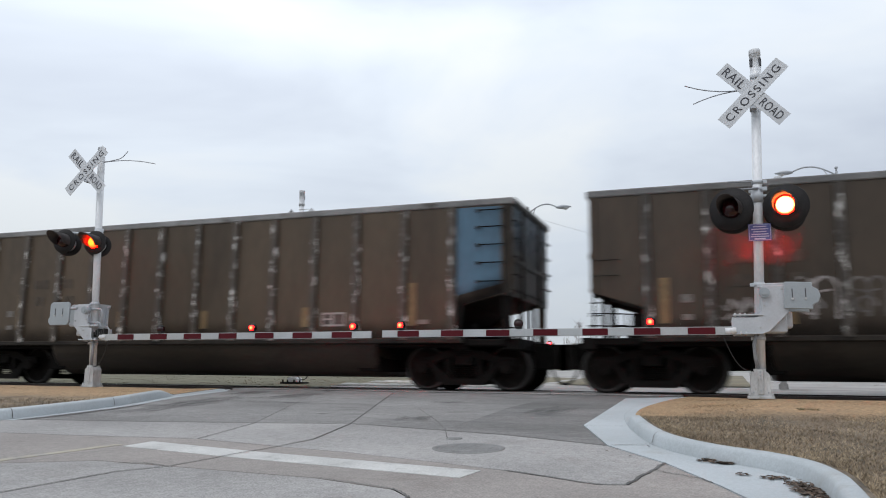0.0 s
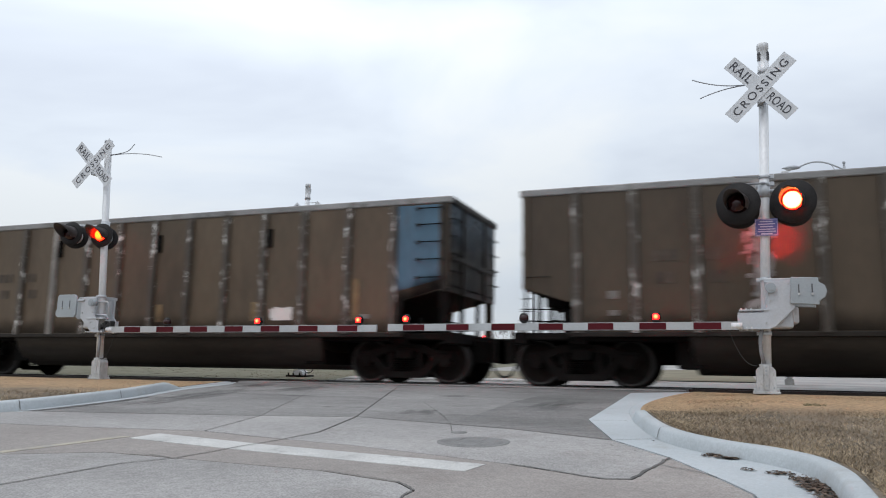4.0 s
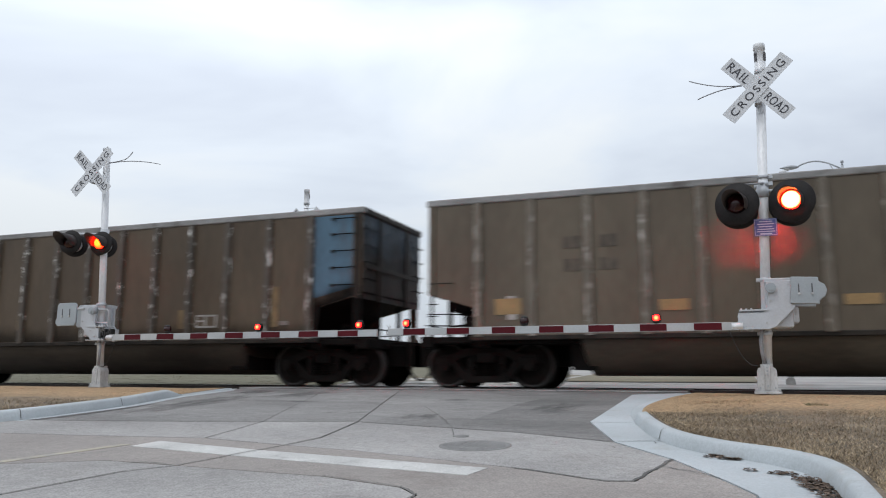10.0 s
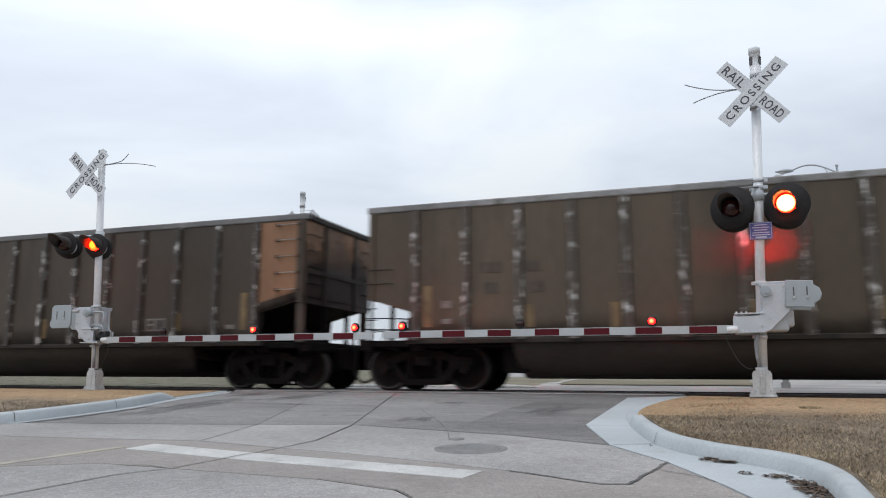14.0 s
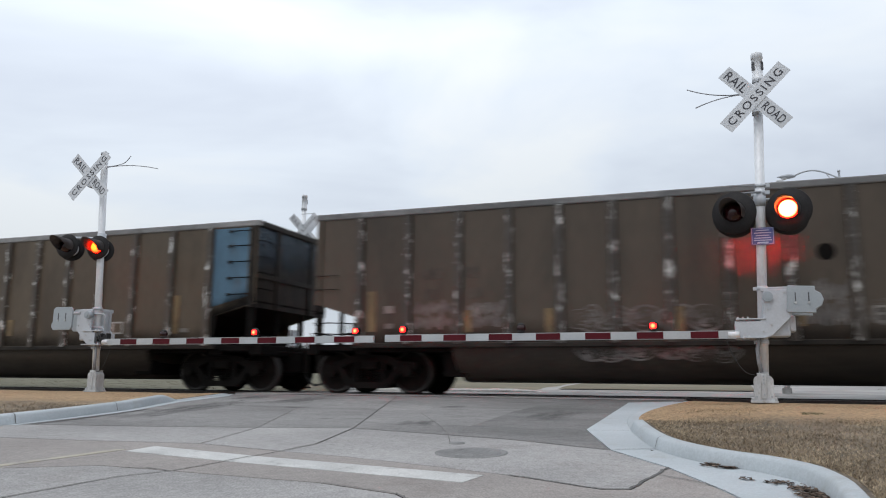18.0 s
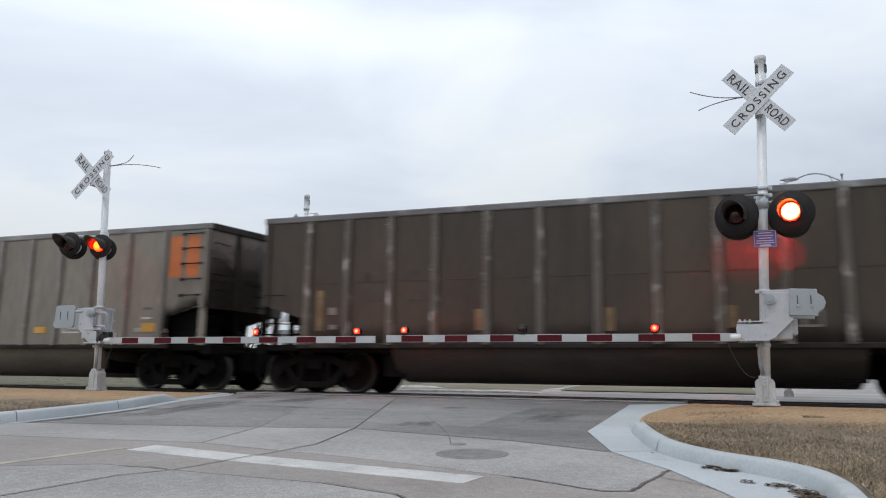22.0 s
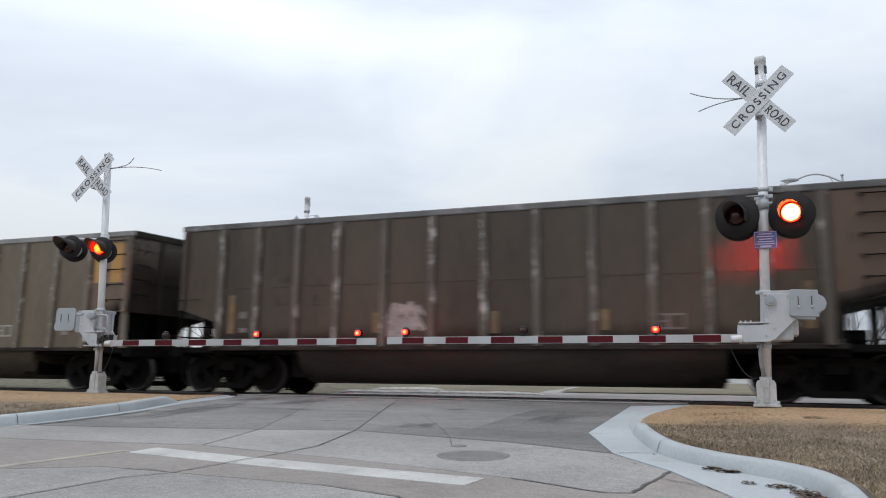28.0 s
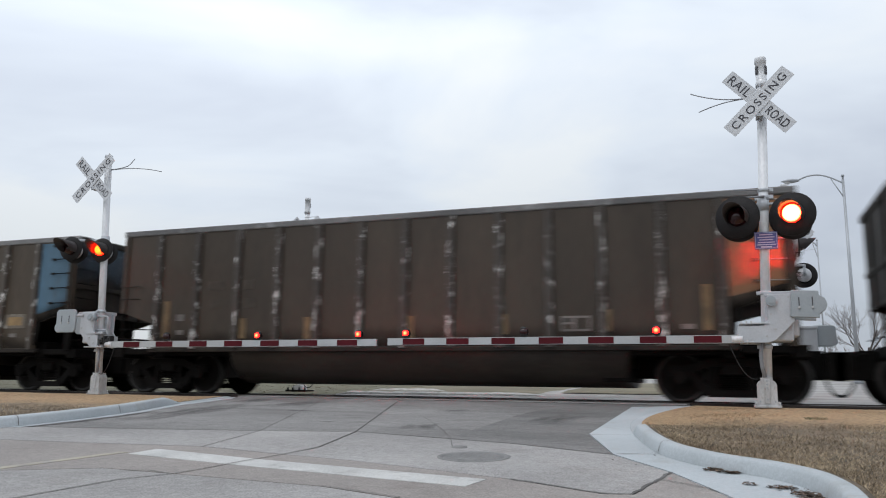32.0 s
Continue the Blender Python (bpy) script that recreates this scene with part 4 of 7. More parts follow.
def grass(name, x_of, xmax, ymin, ymax, n, tall, sign, nose, mat="blade_tan", label="straw-coloured dormant grass blades on the verge"):
    rnd = random.Random(5)
    vs, fs = [], []
    while len(fs) < n:
        y = ymin + (ymax - ymin) * rnd.random() ** 1.3
        k = x_of(y)
        x = k + sign * (0.19 + (xmax - 0.19) * rnd.random() ** 1.4)
        if mat == "blade_tan" and y > 9.75 + 0.6 * noise.noise((x * 1.1, y, 5)) + rnd.gauss(0, 0.6) and rnd.random() < 0.97:
            if rnd.random() < 0.5:
                n -= 1
            continue
        if mat == "blade_mulch" and y < 10.0 and rnd.random() > (y - 8.5) / 1.6:
            n -= 1
            continue
        h = tall * rnd.uniform(0.4, 1.3) * (0.55 if y > 9.4 else 1.0)
        z = road_z(y) + verge_h(abs(x - k) + (2.0 if mat == "blade_green" else 0.0), y, nose) - 0.007
        a, w, lean = rnd.uniform(0, 6.28), rnd.uniform(0.002, 0.006), rnd.uniform(0.3, 1.7) * h
        b = rnd.uniform(0, 6.28)
        dx, dy = math.cos(a) * w, math.sin(a) * w
        i = len(vs)
        vs += [(x - dx, y - dy, z), (x + dx, y + dy, z), (x + math.cos(b) * lean, y + math.sin(b) * lean, z + h)]
        fs.append((i, i + 1, i + 2))
    me = bpy.data.meshes.new(name)
    me.from_pydata(vs, [], fs)
    me.materials.append(M[mat])
    return tagged(new(name, me), label, "grass", kind="stuff")


ys_r, xs_r = [p.y for p in fine_r][::-1], [p.x for p in fine_r][::-1]
ys_l, xs_l = [p.y for p in fine_l][::-1], [p.x for p in fine_l][::-1]
grass("grass", lambda y: float(np.interp(y, ys_r, xs_r)), 6.5, 4.0, 12.6, 170000, 0.028, 1, 9.2)
grass("grass", lambda y: float(np.interp(y, ys_r, xs_r)), 9.0, 8.5, 13.2, 60000, 0.020, 1, 9.2, "blade_mulch", "tan dead grass by the track")
grass("grass", lambda y: float(np.interp(y, ys_l, xs_l)), 6.0, 10.0, 13.2, 9000, 0.022, -1, 11.4, "blade_mulch", "tan dead grass by the track")
grass("grass_tuft", lambda y: 0.62, 0.42, 10.25, 10.6, 500, 0.05, 1, 9.2, "blade_green", "small olive-green tuft in the dead grass")
grass("grass", lambda y: float(np.interp(y, ys_l, xs_l)), 6.0, 7.4, 12.8, 14000, 0.04, -1, 11.4)

# ---- track ----
TRACK_Y = 16.06


def build_track():
    bed = sheet("ballast_bed", [-400, -30, -10, 0, 20, 400], [13.5, 13.9, 14.4, 14.9, 17.2, 17.9, 18.4], lambda x, y: (-0.09 if y < 13.6 else (-0.16 if 14.2 < y < 17.8 else -0.2)), M["ballast"], "grey stone ballast bed under the single track", "ballast")
    bm = bmesh.new()
    box(bm, -0.12, 0.12, -1.3, 1.3, -0.19, -0.155, 0.008)
    me = mesh_of("tie", bm)
    for i in range(-52, 40):
        x = i * 0.55
        if not -10.2 < x < -0.6:
            shared("tie", me, M["tie"], bed, (x, TRACK_Y, 0))
    prof = [(-0.07, -0.165), (0.07, -0.165), (0.07, -0.15), (0.015, -0.13), (0.012, -0.045), (0.036, -0.035), (0.036, -0.006), (0.03, 0.0), (-0.03, 0.0), (-0.036, -0.006), (-0.036, -0.035), (-0.012, -0.045), (-0.015, -0.13), (-0.07, -0.15)]
    for s in (-1, 1):
        bm = bmesh.new()
        a = [bm.verts.new((-400, TRACK_Y + s * 0.753 + y, z)) for y, z in prof]
        b = [bm.verts.new((400, TRACK_Y + s * 0.753 + y, z)) for y, z in prof]
        n = len(prof)
        for i in range(n):
            f = bm.faces.new((a[i], a[(i + 1) % n], b[(i + 1) % n], b[i]))
            f.material_index = 1 if i in (6, 7, 8) else 0
        bmesh.ops.recalc_face_normals(bm, faces=bm.faces[:])
        ob = tagged(part("rail", bm, M["rail"]), "rusty steel rail with a polished head", "rail", kind="structure")
        ob.data.materials.append(M["rail_top"])
    # crossing panels flush with the rail heads
    bm = bmesh.new()
    for x0 in np.arange(-9.9, -0.8, 2.29):
        box(bm, x0 + 0.01, x0 + 2.28, 14.16, TRACK_Y - 0.80, -0.15, -0.012, 0.01)
        box(bm, x0 + 0.01, x0 + 2.28, TRACK_Y - 0.66, TRACK_Y + 0.66, -0.15, -0.012, 0.01)
        box(bm, x0 + 0.01, x0 + 2.28, TRACK_Y + 0.80, 17.95, -0.15, -0.012, 0.01)
    tagged(part("crossing_panels", bm, M["asphalt"]), "grey crossing panels flush with the rails", "crossing", kind="structure")


build_track()

# ---- far side ----
far = sheet("pavement", [-9.6, -8, -4, 0, 6, 14, 30, 60, 120], [18.0, 19, 20, 22, 25, 30, 36, 42], lambda x, y: road_z(y) + (0.004 if x > -9.7 else 0), M["far_concrete"], "pale concrete street and drive beyond the track", "pavement")


def far_kerb(x0, x1, y0, y1, deep, rise, seed):
    """A low worn kerb with a broken front edge, from (x0, y0) to (x1, y1)."""
    rnd = random.Random(seed)
    bm = bmesh.new()
    n, prev = int((x1 - x0) / 0.16), None
    for i in range(n + 1):
        u = i / n
        x, y, h = x0 + (x1 - x0) * u, y0 + (y1 - y0) * u + rnd.gauss(0, 0.05), rise * rnd.uniform(0.8, 1.1) * min(1.0, 0.3 + i / 3, 0.2 + (n - i) / 4)
        z = road_z(y) - (0.04 if i == n else 0)
        ring = [bm.verts.new(q) for q in ((x, y, z - 0.05), (x, y + 0.05, z + h * 0.55), (x + rnd.uniform(-0.04, 0.04), y + deep * 0.45, z + h), (x, y + deep + rnd.gauss(0, 0.06), z + h * 0.95), (x, y + deep + 0.08, z - 0.05))]
        if prev:
            for q in range(4):
                bm.faces.new((prev[q], ring[q], ring[q + 1], prev[q + 1]))
        prev = ring
    bmesh.ops.recalc_face_normals(bm, faces=bm.faces[:])
    tagged(part("kerb", bm, M["far_kerb"]), "low broken white concrete kerb beyond the track", "kerb", kind="structure")


far_kerb(-10.0, -4.4, 18.75, 19.35, 0.55, 0.085, 3)
far_kerb(-9.9, -7.6, 20.6, 21.0, 0.25, 0.10, 4)
sheet("verge", list(np.linspace(-9.9, -4.9, 14)), list(np.linspace(19.3, 27.5, 10)), lambda x, y: road_z(y) + 0.035 - 0.05 * max(0.0, x + 5.6), M["turf"], "worn strip of tan turf behind the broken kerb", "verge", 0.02)
sheet("verge", [-4.4, -3, -1.5, 0, 0.6], [21.2, 22.2, 24, 27, 31], lambda x, y: road_z(y) + 0.03 + (0.03 if y > 22 else 0), M["turf"], "strip of dead grass between far kerbs", "verge", 0.01)


def scrub():
    """Tufts of dormant scrub grass along the far side of the track."""
    rnd = random.Random(14)
    vs, fs = [], []
    for _ in range(900):
        if rnd.random() < 0.75:
            cx, cy = rnd.uniform(-34, -10.2), rnd.uniform(18.5, 27)
        else:
            cx, cy = rnd.uniform(4, 26), rnd.uniform(23, 30)
        for _ in range(5):
            x, y, h = cx + rnd.gauss(0, 0.12), cy + rnd.gauss(0, 0.08), rnd.uniform(0.010, 0.03)
            z, w, d = ground_z(x, y) + (0.035 if x > 0 else 0), rnd.uniform(0.01, 0.025), rnd.uniform(-0.1, 0.1)
            k = len(vs)
            vs += [(x - w, y, z - 0.01), (x + w, y, z - 0.01), (x + d, y, z + h)]
            fs.append((k, k + 1, k + 2))
    me = bpy.data.meshes.new("scrub")
    me.from_pydata(vs, [], fs)
    me.materials.append(M["blade_scrub"])
    tagged(new("scrub", me), "olive and straw scrub grass beyond the track", "grass", kind="stuff")


scrub()

# ---- crossing signals ----
FLASH = []          # lens, whether lit in the first half of each beat


def lamp_unit(sig, at, facing, disc, lit_now, beam, name="flasher", glow="flash_front"):
    """A flashing light: black background disc with a hood, pale housing behind, and a lens that turns its lit half to the front."""
    x, y, z = at
    bm = bmesh.new()
    lathe(bm, [(0.1485, 0.0), (disc, 0.0), (disc + 0.004, -0.012), (disc, -0.024), (0.1485, -0.024), (0.1485, 0.0)], 36, axis="Y")
    unit = part(name, bm, M["black"], sig, "black background disc with a red lens")
    reach = 0.52 if glow == "flash_dim" else 0.36
    unit.scale = (0.88, 0.88, 0.88) if glow == "flash_dim" and not beam else (1, 1, 1)
    unit.location, unit.rotation_euler = (x, y, z), (radians(8.0) if beam else 0, 0, radians(facing))
    bm = bmesh.new()
    seg = 32
    lo, sweep = (-90, 360) if beam else (-35, 250)          # open below, or a full tube
    ang = [radians(lo) + radians(sweep) * i / seg for i in range(seg + 1)]
    inner, outer = [], []
    for a in ang:
        depth = 0.40 if beam else 0.04 + reach * max(0.0, 0.55 + 0.45 * math.sin(a))
        # rear tube pinched to an added slot that shapes the glow on the cars
        flat, slim = (0.20, 1.0) if beam else (1.0, 1.0)
        inner.append((bm.verts.new((0.163 * math.cos(a), 0, 0.163 * math.sin(a))), bm.verts.new((0.158 * slim * math.cos(a), -depth, 0.158 * flat * math.sin(a)))))
        outer.append((bm.verts.new((0.170 * math.cos(a), 0, 0.170 * math.sin(a))), bm.verts.new((0.164 * slim * math.cos(a), -depth, 0.164 * flat * math.sin(a)))))
    for i in range(seg):
        for f in ((inner[i][0], inner[i + 1][0], inner[i + 1][1], inner[i][1]), (outer[i][0], outer[i][1], outer[i + 1][1], outer[i + 1][0]), (inner[i][1], inner[i + 1][1], outer[i + 1][1], outer[i][1])):
            bm.faces.new(f).smooth = True
    bmesh.ops.recalc_face_normals(bm, faces=bm.faces[:])
    part("hood", bm, M["hood"], unit)
    bm = bmesh.new()
    lathe(bm, [(0.165, -0.024), (0.175, -0.06), (0.165, -0.14), (0.11, -0.19), (0.0, -0.20)], 28, axis="Y")
    part("housing", bm, M["back_shell"], unit, "pale grey rounded lamp housing")
    bm = bmesh.new()
    bmesh.ops.create_uvsphere(bm, u_segments=28, v_segments=16, radius=0.152)
    for f in bm.faces:
        f.smooth = True
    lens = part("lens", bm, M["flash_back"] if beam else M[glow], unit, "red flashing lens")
    FLASH.append((lens, lit_now, 180))
    return unit


def crossbuck(sig, at, turn=0.0, blade=1.29, wide=0.24, turn_of_blade=True):
    """Two crossed white blades with black lettering."""
    x, y, z = at
    for ang, dy, texts in ((47 if turn_of_blade else 44, 0.012, (("RAIL", -0.385), ("ROAD", 0.385))), (-45.5 if turn_of_blade else -43, 0.0, (("CROSSING", 0.0),))):
        bm = bmesh.new()
        box(bm, -blade / 2, blade / 2, -0.003, 0.003, -wide / 2, wide / 2)
        b = part("crossbuck_blade", bm, M["blade"], sig, "white crossbuck blade with black letters")
        b.location = (x - dy * math.sin(radians(turn)), y + dy * math.cos(radians(turn)), z)
        b.rotation_euler = (0, radians(ang), radians(turn))
        for text, off in texts:
            me = words(text, 0.40 if len(text) == 4 else 1.12, 0.145 if len(text) == 4 else 0.122)
            me.materials.append(M["letter"])
            t = new("lettering", me)
            t.parent = b
            t.location = (off, -0.0055, 0)
    for z0, z1 in ((-0.24, -0.17), (0.13, 0.18)):
        bm = bmesh.new()
        box(bm, -0.05, 0.05, -0.02, 0.19, z0, z1, 0.004)
        br = part("crossbuck_bracket", bm, M["mech"], sig)
        br.location, br.rotation_euler = (x, y + 0.03, z), (0, 0, radians(turn))


def signal(at, s, tall, lean, label, spin=0, bell=True, front_turn=0.0, arm_len=5.75, back_buck=False, side_lamps=False, buck_at=(-0.05, -0.2, 4.73), disc=0.33, phase=1, aim_to=-14.0, arm_turn=0.0, lamps_at=(0.0, 0.0), arm_phase=1, rear=True, lamp_z=2.89, spread=0.39, sign=False, cables=()):
    """A crossing signal with a lowered gate: s = 1 when the gate reaches towards -x. Front is towards -y."""
    sig = thing("crossing_signal", at, label, "crossing signal", "signals at the crossing")
    sig.rotation_euler = (0, 0, radians(spin))

    def mx(z):
        return lean * z

    # cast base with flange, bolts and junction box
    bm = bmesh.new()
    box(bm, -0.22, 0.22, -0.21, 0.21, 0.0, 0.035, 0.006)
    prism(bm, [(-0.17, 0.03), (0.17, 0.03), (0.158, 0.10), (0.158, 0.34), (0.13, 0.385), (0.09, 0.40), (0.10, 0.44), (-0.10, 0.44), (-0.09, 0.40), (-0.13, 0.385), (-0.158, 0.34), (-0.158, 0.10)], -0.16, 0.16)
    base = part("base", bm, M["mast"] if spin and s > 0 else M["cast"], sig, "pale cast base" if spin else "pale grey cast base bolted to the foundation")
    base.scale = (1.0, 1.0, 0.45) if spin and s > 0 else (0.66, 0.66, 0.45) if spin else (0.86, 0.86, 1.0) if s > 0 else (0.70, 0.70, 1.0)
    bm = bmesh.new()
    box(bm, -0.045, 0.045, -0.185, -0.158, 0.06, 0.42, 0.008)
    part("cover_plate", bm, M["cast"], base)
    for bx, bz in ((0, 0.39), (0, 0.34), (0, 0.29), (0, 0.12), (-0.12, 0.09), (0.12, 0.09)):
        bm = bmesh.new()
        yb = -0.186 if bx == 0 else -0.16
        rod(bm, (bx, yb, bz), (bx, yb - 0.014, bz), 0.014, 8)
        part("bolt", bm, M["weight"], base)
    for bx in (-0.185, 0.185):
        for by in (-0.17, 0.17):
            bm = bmesh.new()
            rod(bm, (bx, by, 0.03), (bx, by, 0.085), 0.022, 6)
            part("bolt", bm, M["cast"], base)
    if spin and s > 0:
        bm = bmesh.new()
        box(bm, -0.34, 0.34, -0.26, 0.26, -0.02, 0.05, 0.01)
        for q in (-0.3, -0.1, 0.12, 0.28):
            rod(bm, (q, 0.2, 0.05), (q, 0.2, 0.12), 0.025, 6)
        part("footing", bm, M["truck"], sig, "dark steel footing frame")
        bm = bmesh.new()
        hose(bm, [(-0.34 - 0.16 * math.cos(q * 0.42), 0.1, 0.27 - 0.15 * math.sin(q * 0.42)) for q in range(8)], 0.014, 6)
        part("cable_loop", bm, M["hose"], sig, "black loop of cable at the foot")
    bm = bmesh.new()
    rod(bm, (mx(0.4), 0, 0.2 if spin else 0.4), (mx(tall), 0, tall), 0.072, 24)
    mast = part("mast", bm, M["mast"], sig, "silver-painted steel mast")
    for z in (0.9, 1.72, 3.2):
        bm = bmesh.new()
        rod(bm, (mx(z), 0, z - 0.03), (mx(z), 0, z + 0.03), 0.085, 24)
        box(bm, mx(z) - 0.13, mx(z) - 0.07, -0.03, 0.03, z - 0.025, z + 0.025, 0.004)
        part("clamp", bm, M["mech"], mast)
    bm = bmesh.new()
    hose(bm, [(-s * 0.02, -0.09, 0.45), (-s * 0.05, -0.12, 0.6), (-s * 0.06, -0.12, 0.8), (-s * 0.02, -0.1, 0.97)], 0.028)
    part("conduit", bm, M["wire"], sig, "grey flexible conduit")
    if not bell:
        bm = bmesh.new()
        rod(bm, (mx(tall), 0, tall), (mx(tall), 0, tall + 0.05), 0.084, 20)
        part("mast_cap", bm, M["mech"], mast)
    if bell:
        bm = bmesh.new()
        lathe(bm, [(0.0, tall + 0.46), (0.085, tall + 0.46), (0.09, tall + 0.445), (0.09, tall + 0.37), (0.083, tall + 0.365), (0.083, tall + 0.06), (0.092, tall + 0.05), (0.092, tall - 0.03), (0.0, tall - 0.03)], 28, (mx(tall + 0.2), 0, 0))
        b = part("bell", bm, M["mast"], sig, "grey electronic bell on the mast top")
        for q in (-48, 55):
            bm = bmesh.new()
            a = radians(q)
            c = Vector((mx(tall + 0.2) + 0.080 * math.sin(a), -0.080 * math.cos(a), tall + 0.25))
            e = Vector((math.sin(a), -math.cos(a), 0)) * 0.008
            box(bm, -0.03, 0.03, -0.004, 0.004, -0.085, 0.03, 0.002)
            rod(bm, (0, -0.004, 0.03), (0, 0.004, 0.03), 0.03, 16)
            bmesh.ops.transform(bm, matrix=Matrix.Translation(c + e) @ Matrix.Rotation(a, 4, "Z"), verts=bm.verts[:])
            part("sound_slot", bm, M["bell_slot"], b)
    crossbuck(sig, (buck_at[0] + mx(buck_at[2]), buck_at[1], buck_at[2]), front_turn, turn_of_blade=not arm_turn)
    if back_buck:
        crossbuck(sig, (mx(buck_at[2]) - 0.1, 0.2, buck_at[2]), 180)
    # flashing lights, two to the front and two to the rear, on a cross-arm
    zl = lamp_z
    ca, sa = math.cos(radians(arm_turn)), math.sin(radians(arm_turn))

    def on_arm(a, b, z):
        return (mx(zl) + lamps_at[0] + a * ca - b * sa, lamps_at[1] + a * sa + b * ca, z)

    bm = bmesh.new()
    rod(bm, on_arm(-spread - 0.01, 0, zl + 0.22), on_arm(spread + 0.01, 0, zl + 0.22), 0.025, 12)
    for q in (-spread, spread):
        rod(bm, on_arm(q, -0.16, zl + 0.2), on_arm(q, 0.16, zl + 0.2), 0.022, 10)
        rod(bm, on_arm(q, 0, zl + 0.22), on_arm(q, 0, zl - 0.02), 0.03, 10)
    rod(bm, (mx(zl), 0, zl + 0.12), (mx(zl), 0, zl + 0.32), 0.09, 20)
    if lamps_at[0]:
        rod(bm, (mx(zl), 0, zl + 0.22), on_arm(0, 0, zl + 0.22), 0.03, 10)
    part("cross_arm", bm, M["mech"], sig, "grey cross-arm carrying the flashing lights")
    if sign:
        bm = bmesh.new()
        rod(bm, (mx(zl) + 0.10, -0.05, zl + 0.44), (mx(zl) - 0.42, -0.05, zl + 0.47), 0.012, 8)
        rod(bm, (mx(zl) + 0.02, -0.09, zl + 0.33), (mx(zl) - 0.30, -0.16, zl + 0.31), 0.016, 8)
        part("conduit_rod", bm, M["wire"], sig, "thin grey rods above the flashing lights")
        for z in (zl + 0.33, zl + 0.44):
            bm = bmesh.new()
            rod(bm, (mx(z), 0, z - 0.025), (mx(z), 0, z + 0.025), 0.086, 20)
            box(bm, mx(z) + 0.06, mx(z) + 0.14, -0.04, 0.04, z - 0.03, z + 0.03, 0.005)
            part("clamp", bm, M["mech"], mast)
    for q, on in ((-spread, False), (spread, True)):
        on = on if phase == 1 else not on
        lamp_unit(sig, on_arm(q, -0.22, zl), aim_to, disc, on, False, glow="flash_dim" if arm_turn else "flash_front")
        # rear lenses take the dimmed copy too, which keeps red off the cars
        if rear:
            lamp_unit(sig, on_arm(q, 0.22, zl), (195 if rear == "beam" else 180) + arm_turn, disc, on, rear == "beam", glow="flash_dim")
    if side_lamps:
        for q, f in ((0.29, 90), (-0.29, -90)):
            lamp_unit(sig, (mx(3.76) + q, 0.0, 3.76), f, 0.30, q > 0, False)
        bm = bmesh.new()
        rod(bm, (mx(3.76) - 0.29, 0, 3.76), (mx(3.76) + 0.29, 0, 3.76), 0.025, 10)
        part("cross_arm", bm, M["mech"], sig)
    # gate mechanism
    bm = bmesh.new()
    wide = 0.04 if s > 0 else 0.13
    deep = 0.42 if s > 0 else 0.64
    box(bm, min(s * wide, s * deep), max(s * wide, s * deep), -0.10 if s > 0 else 0.09, 0.30 if s > 0 else 0.46, 0.98 if s > 0 else 1.06, 1.70, 0.03)
    mech = part("gate_mechanism", bm, M["mech"], sig, "grey gate mechanism housing")
    bm = bmesh.new()
    box(bm, min(s * (wide - 0.01), s * (deep + 0.02)), max(s * (wide - 0.01), s * (deep + 0.02)), -0.12 if s > 0 else 0.07, 0.32 if s > 0 else 0.48, 1.66, 1.73, 0.012)
    part("lid", bm, M["mech"], mech)
    bm = bmesh.new()
    rod(bm, (s * 0.12, -0.27, 1.57), (s * 0.12, -0.14, 1.57), 0.075, 20)
    rod(bm, (s * 0.12, -0.285, 1.57), (s * 0.12, -0.27, 1.57), 0.04, 16)
    part("shaft_cap", bm, M["weight"], mech)
    for yy in (-0.2, 0.34):
        bm = bmesh.new()
        prism(bm, [(s * q[0], q[1]) for q in ((-0.36 if s > 0 else -0.06, 1.21), (-0.36 if s > 0 else -0.06, 0.98), (0.06, 0.955), (0.16, 0.99), (0.44, 1.27), (0.44, 1.68), (0.07, 1.68), (0.07, 1.30), (0.0, 1.21))], yy, yy + 0.035)
        bmesh.ops.bevel(bm, geom=bm.edges[:], offset=0.006, segments=1, affect="EDGES")
        br = part("arm_bracket", bm, M["mech"], sig, "grey bent plate arm bracket")
        if yy < 0:
            for bx, bz in ((0.11, 1.38), (0.36, 1.63), (0.38, 1.36), (0.10, 1.64), (0.04, 1.05), (0.16, 1.16)):
                bm = bmesh.new()
                rod(bm, (s * bx, yy - 0.018, bz), (s * bx, yy, bz), 0.014, 8)
                part("bolt", bm, M["cast"], br)
        bm = bmesh.new()
        tab = ((0.38, 1.33), (0.77, 1.31), (0.77, 1.37), (0.85, 1.42), (0.88, 1.51), (0.85, 1.60), (0.77, 1.65), (0.77, 1.71), (0.40, 1.73))
        if s < 0:
            tab = ((0.58, 1.27), (1.02, 1.27), (1.08, 1.33), (1.08, 1.40), (1.05, 1.44), (1.05, 1.70), (1.0, 1.75), (0.58, 1.75), (0.53, 1.70), (0.53, 1.32))
        prism(bm, [(s * q[0], q[1]) for q in tab], yy - 0.05, yy - 0.002)
        bmesh.ops.bevel(bm, geom=bm.edges[:], offset=0.008, segments=1, affect="EDGES")
        cw = part("counterweight", bm, M["weight"], sig, "grey slotted counterweight plate")
        for q in ((0.50, 0.68) if s > 0 else (0.70, 0.90)):
            bm = bmesh.new()
            box(bm, s * q - 0.008, s * q + 0.008, yy - 0.056, yy - 0.049, 1.47, 1.62)
            part("slot", bm, M["bell_slot"], cw)
            bm = bmesh.new()
            rod(bm, (s * q, yy - 0.075, 1.47), (s * q, yy - 0.049, 1.47), 0.018, 8)
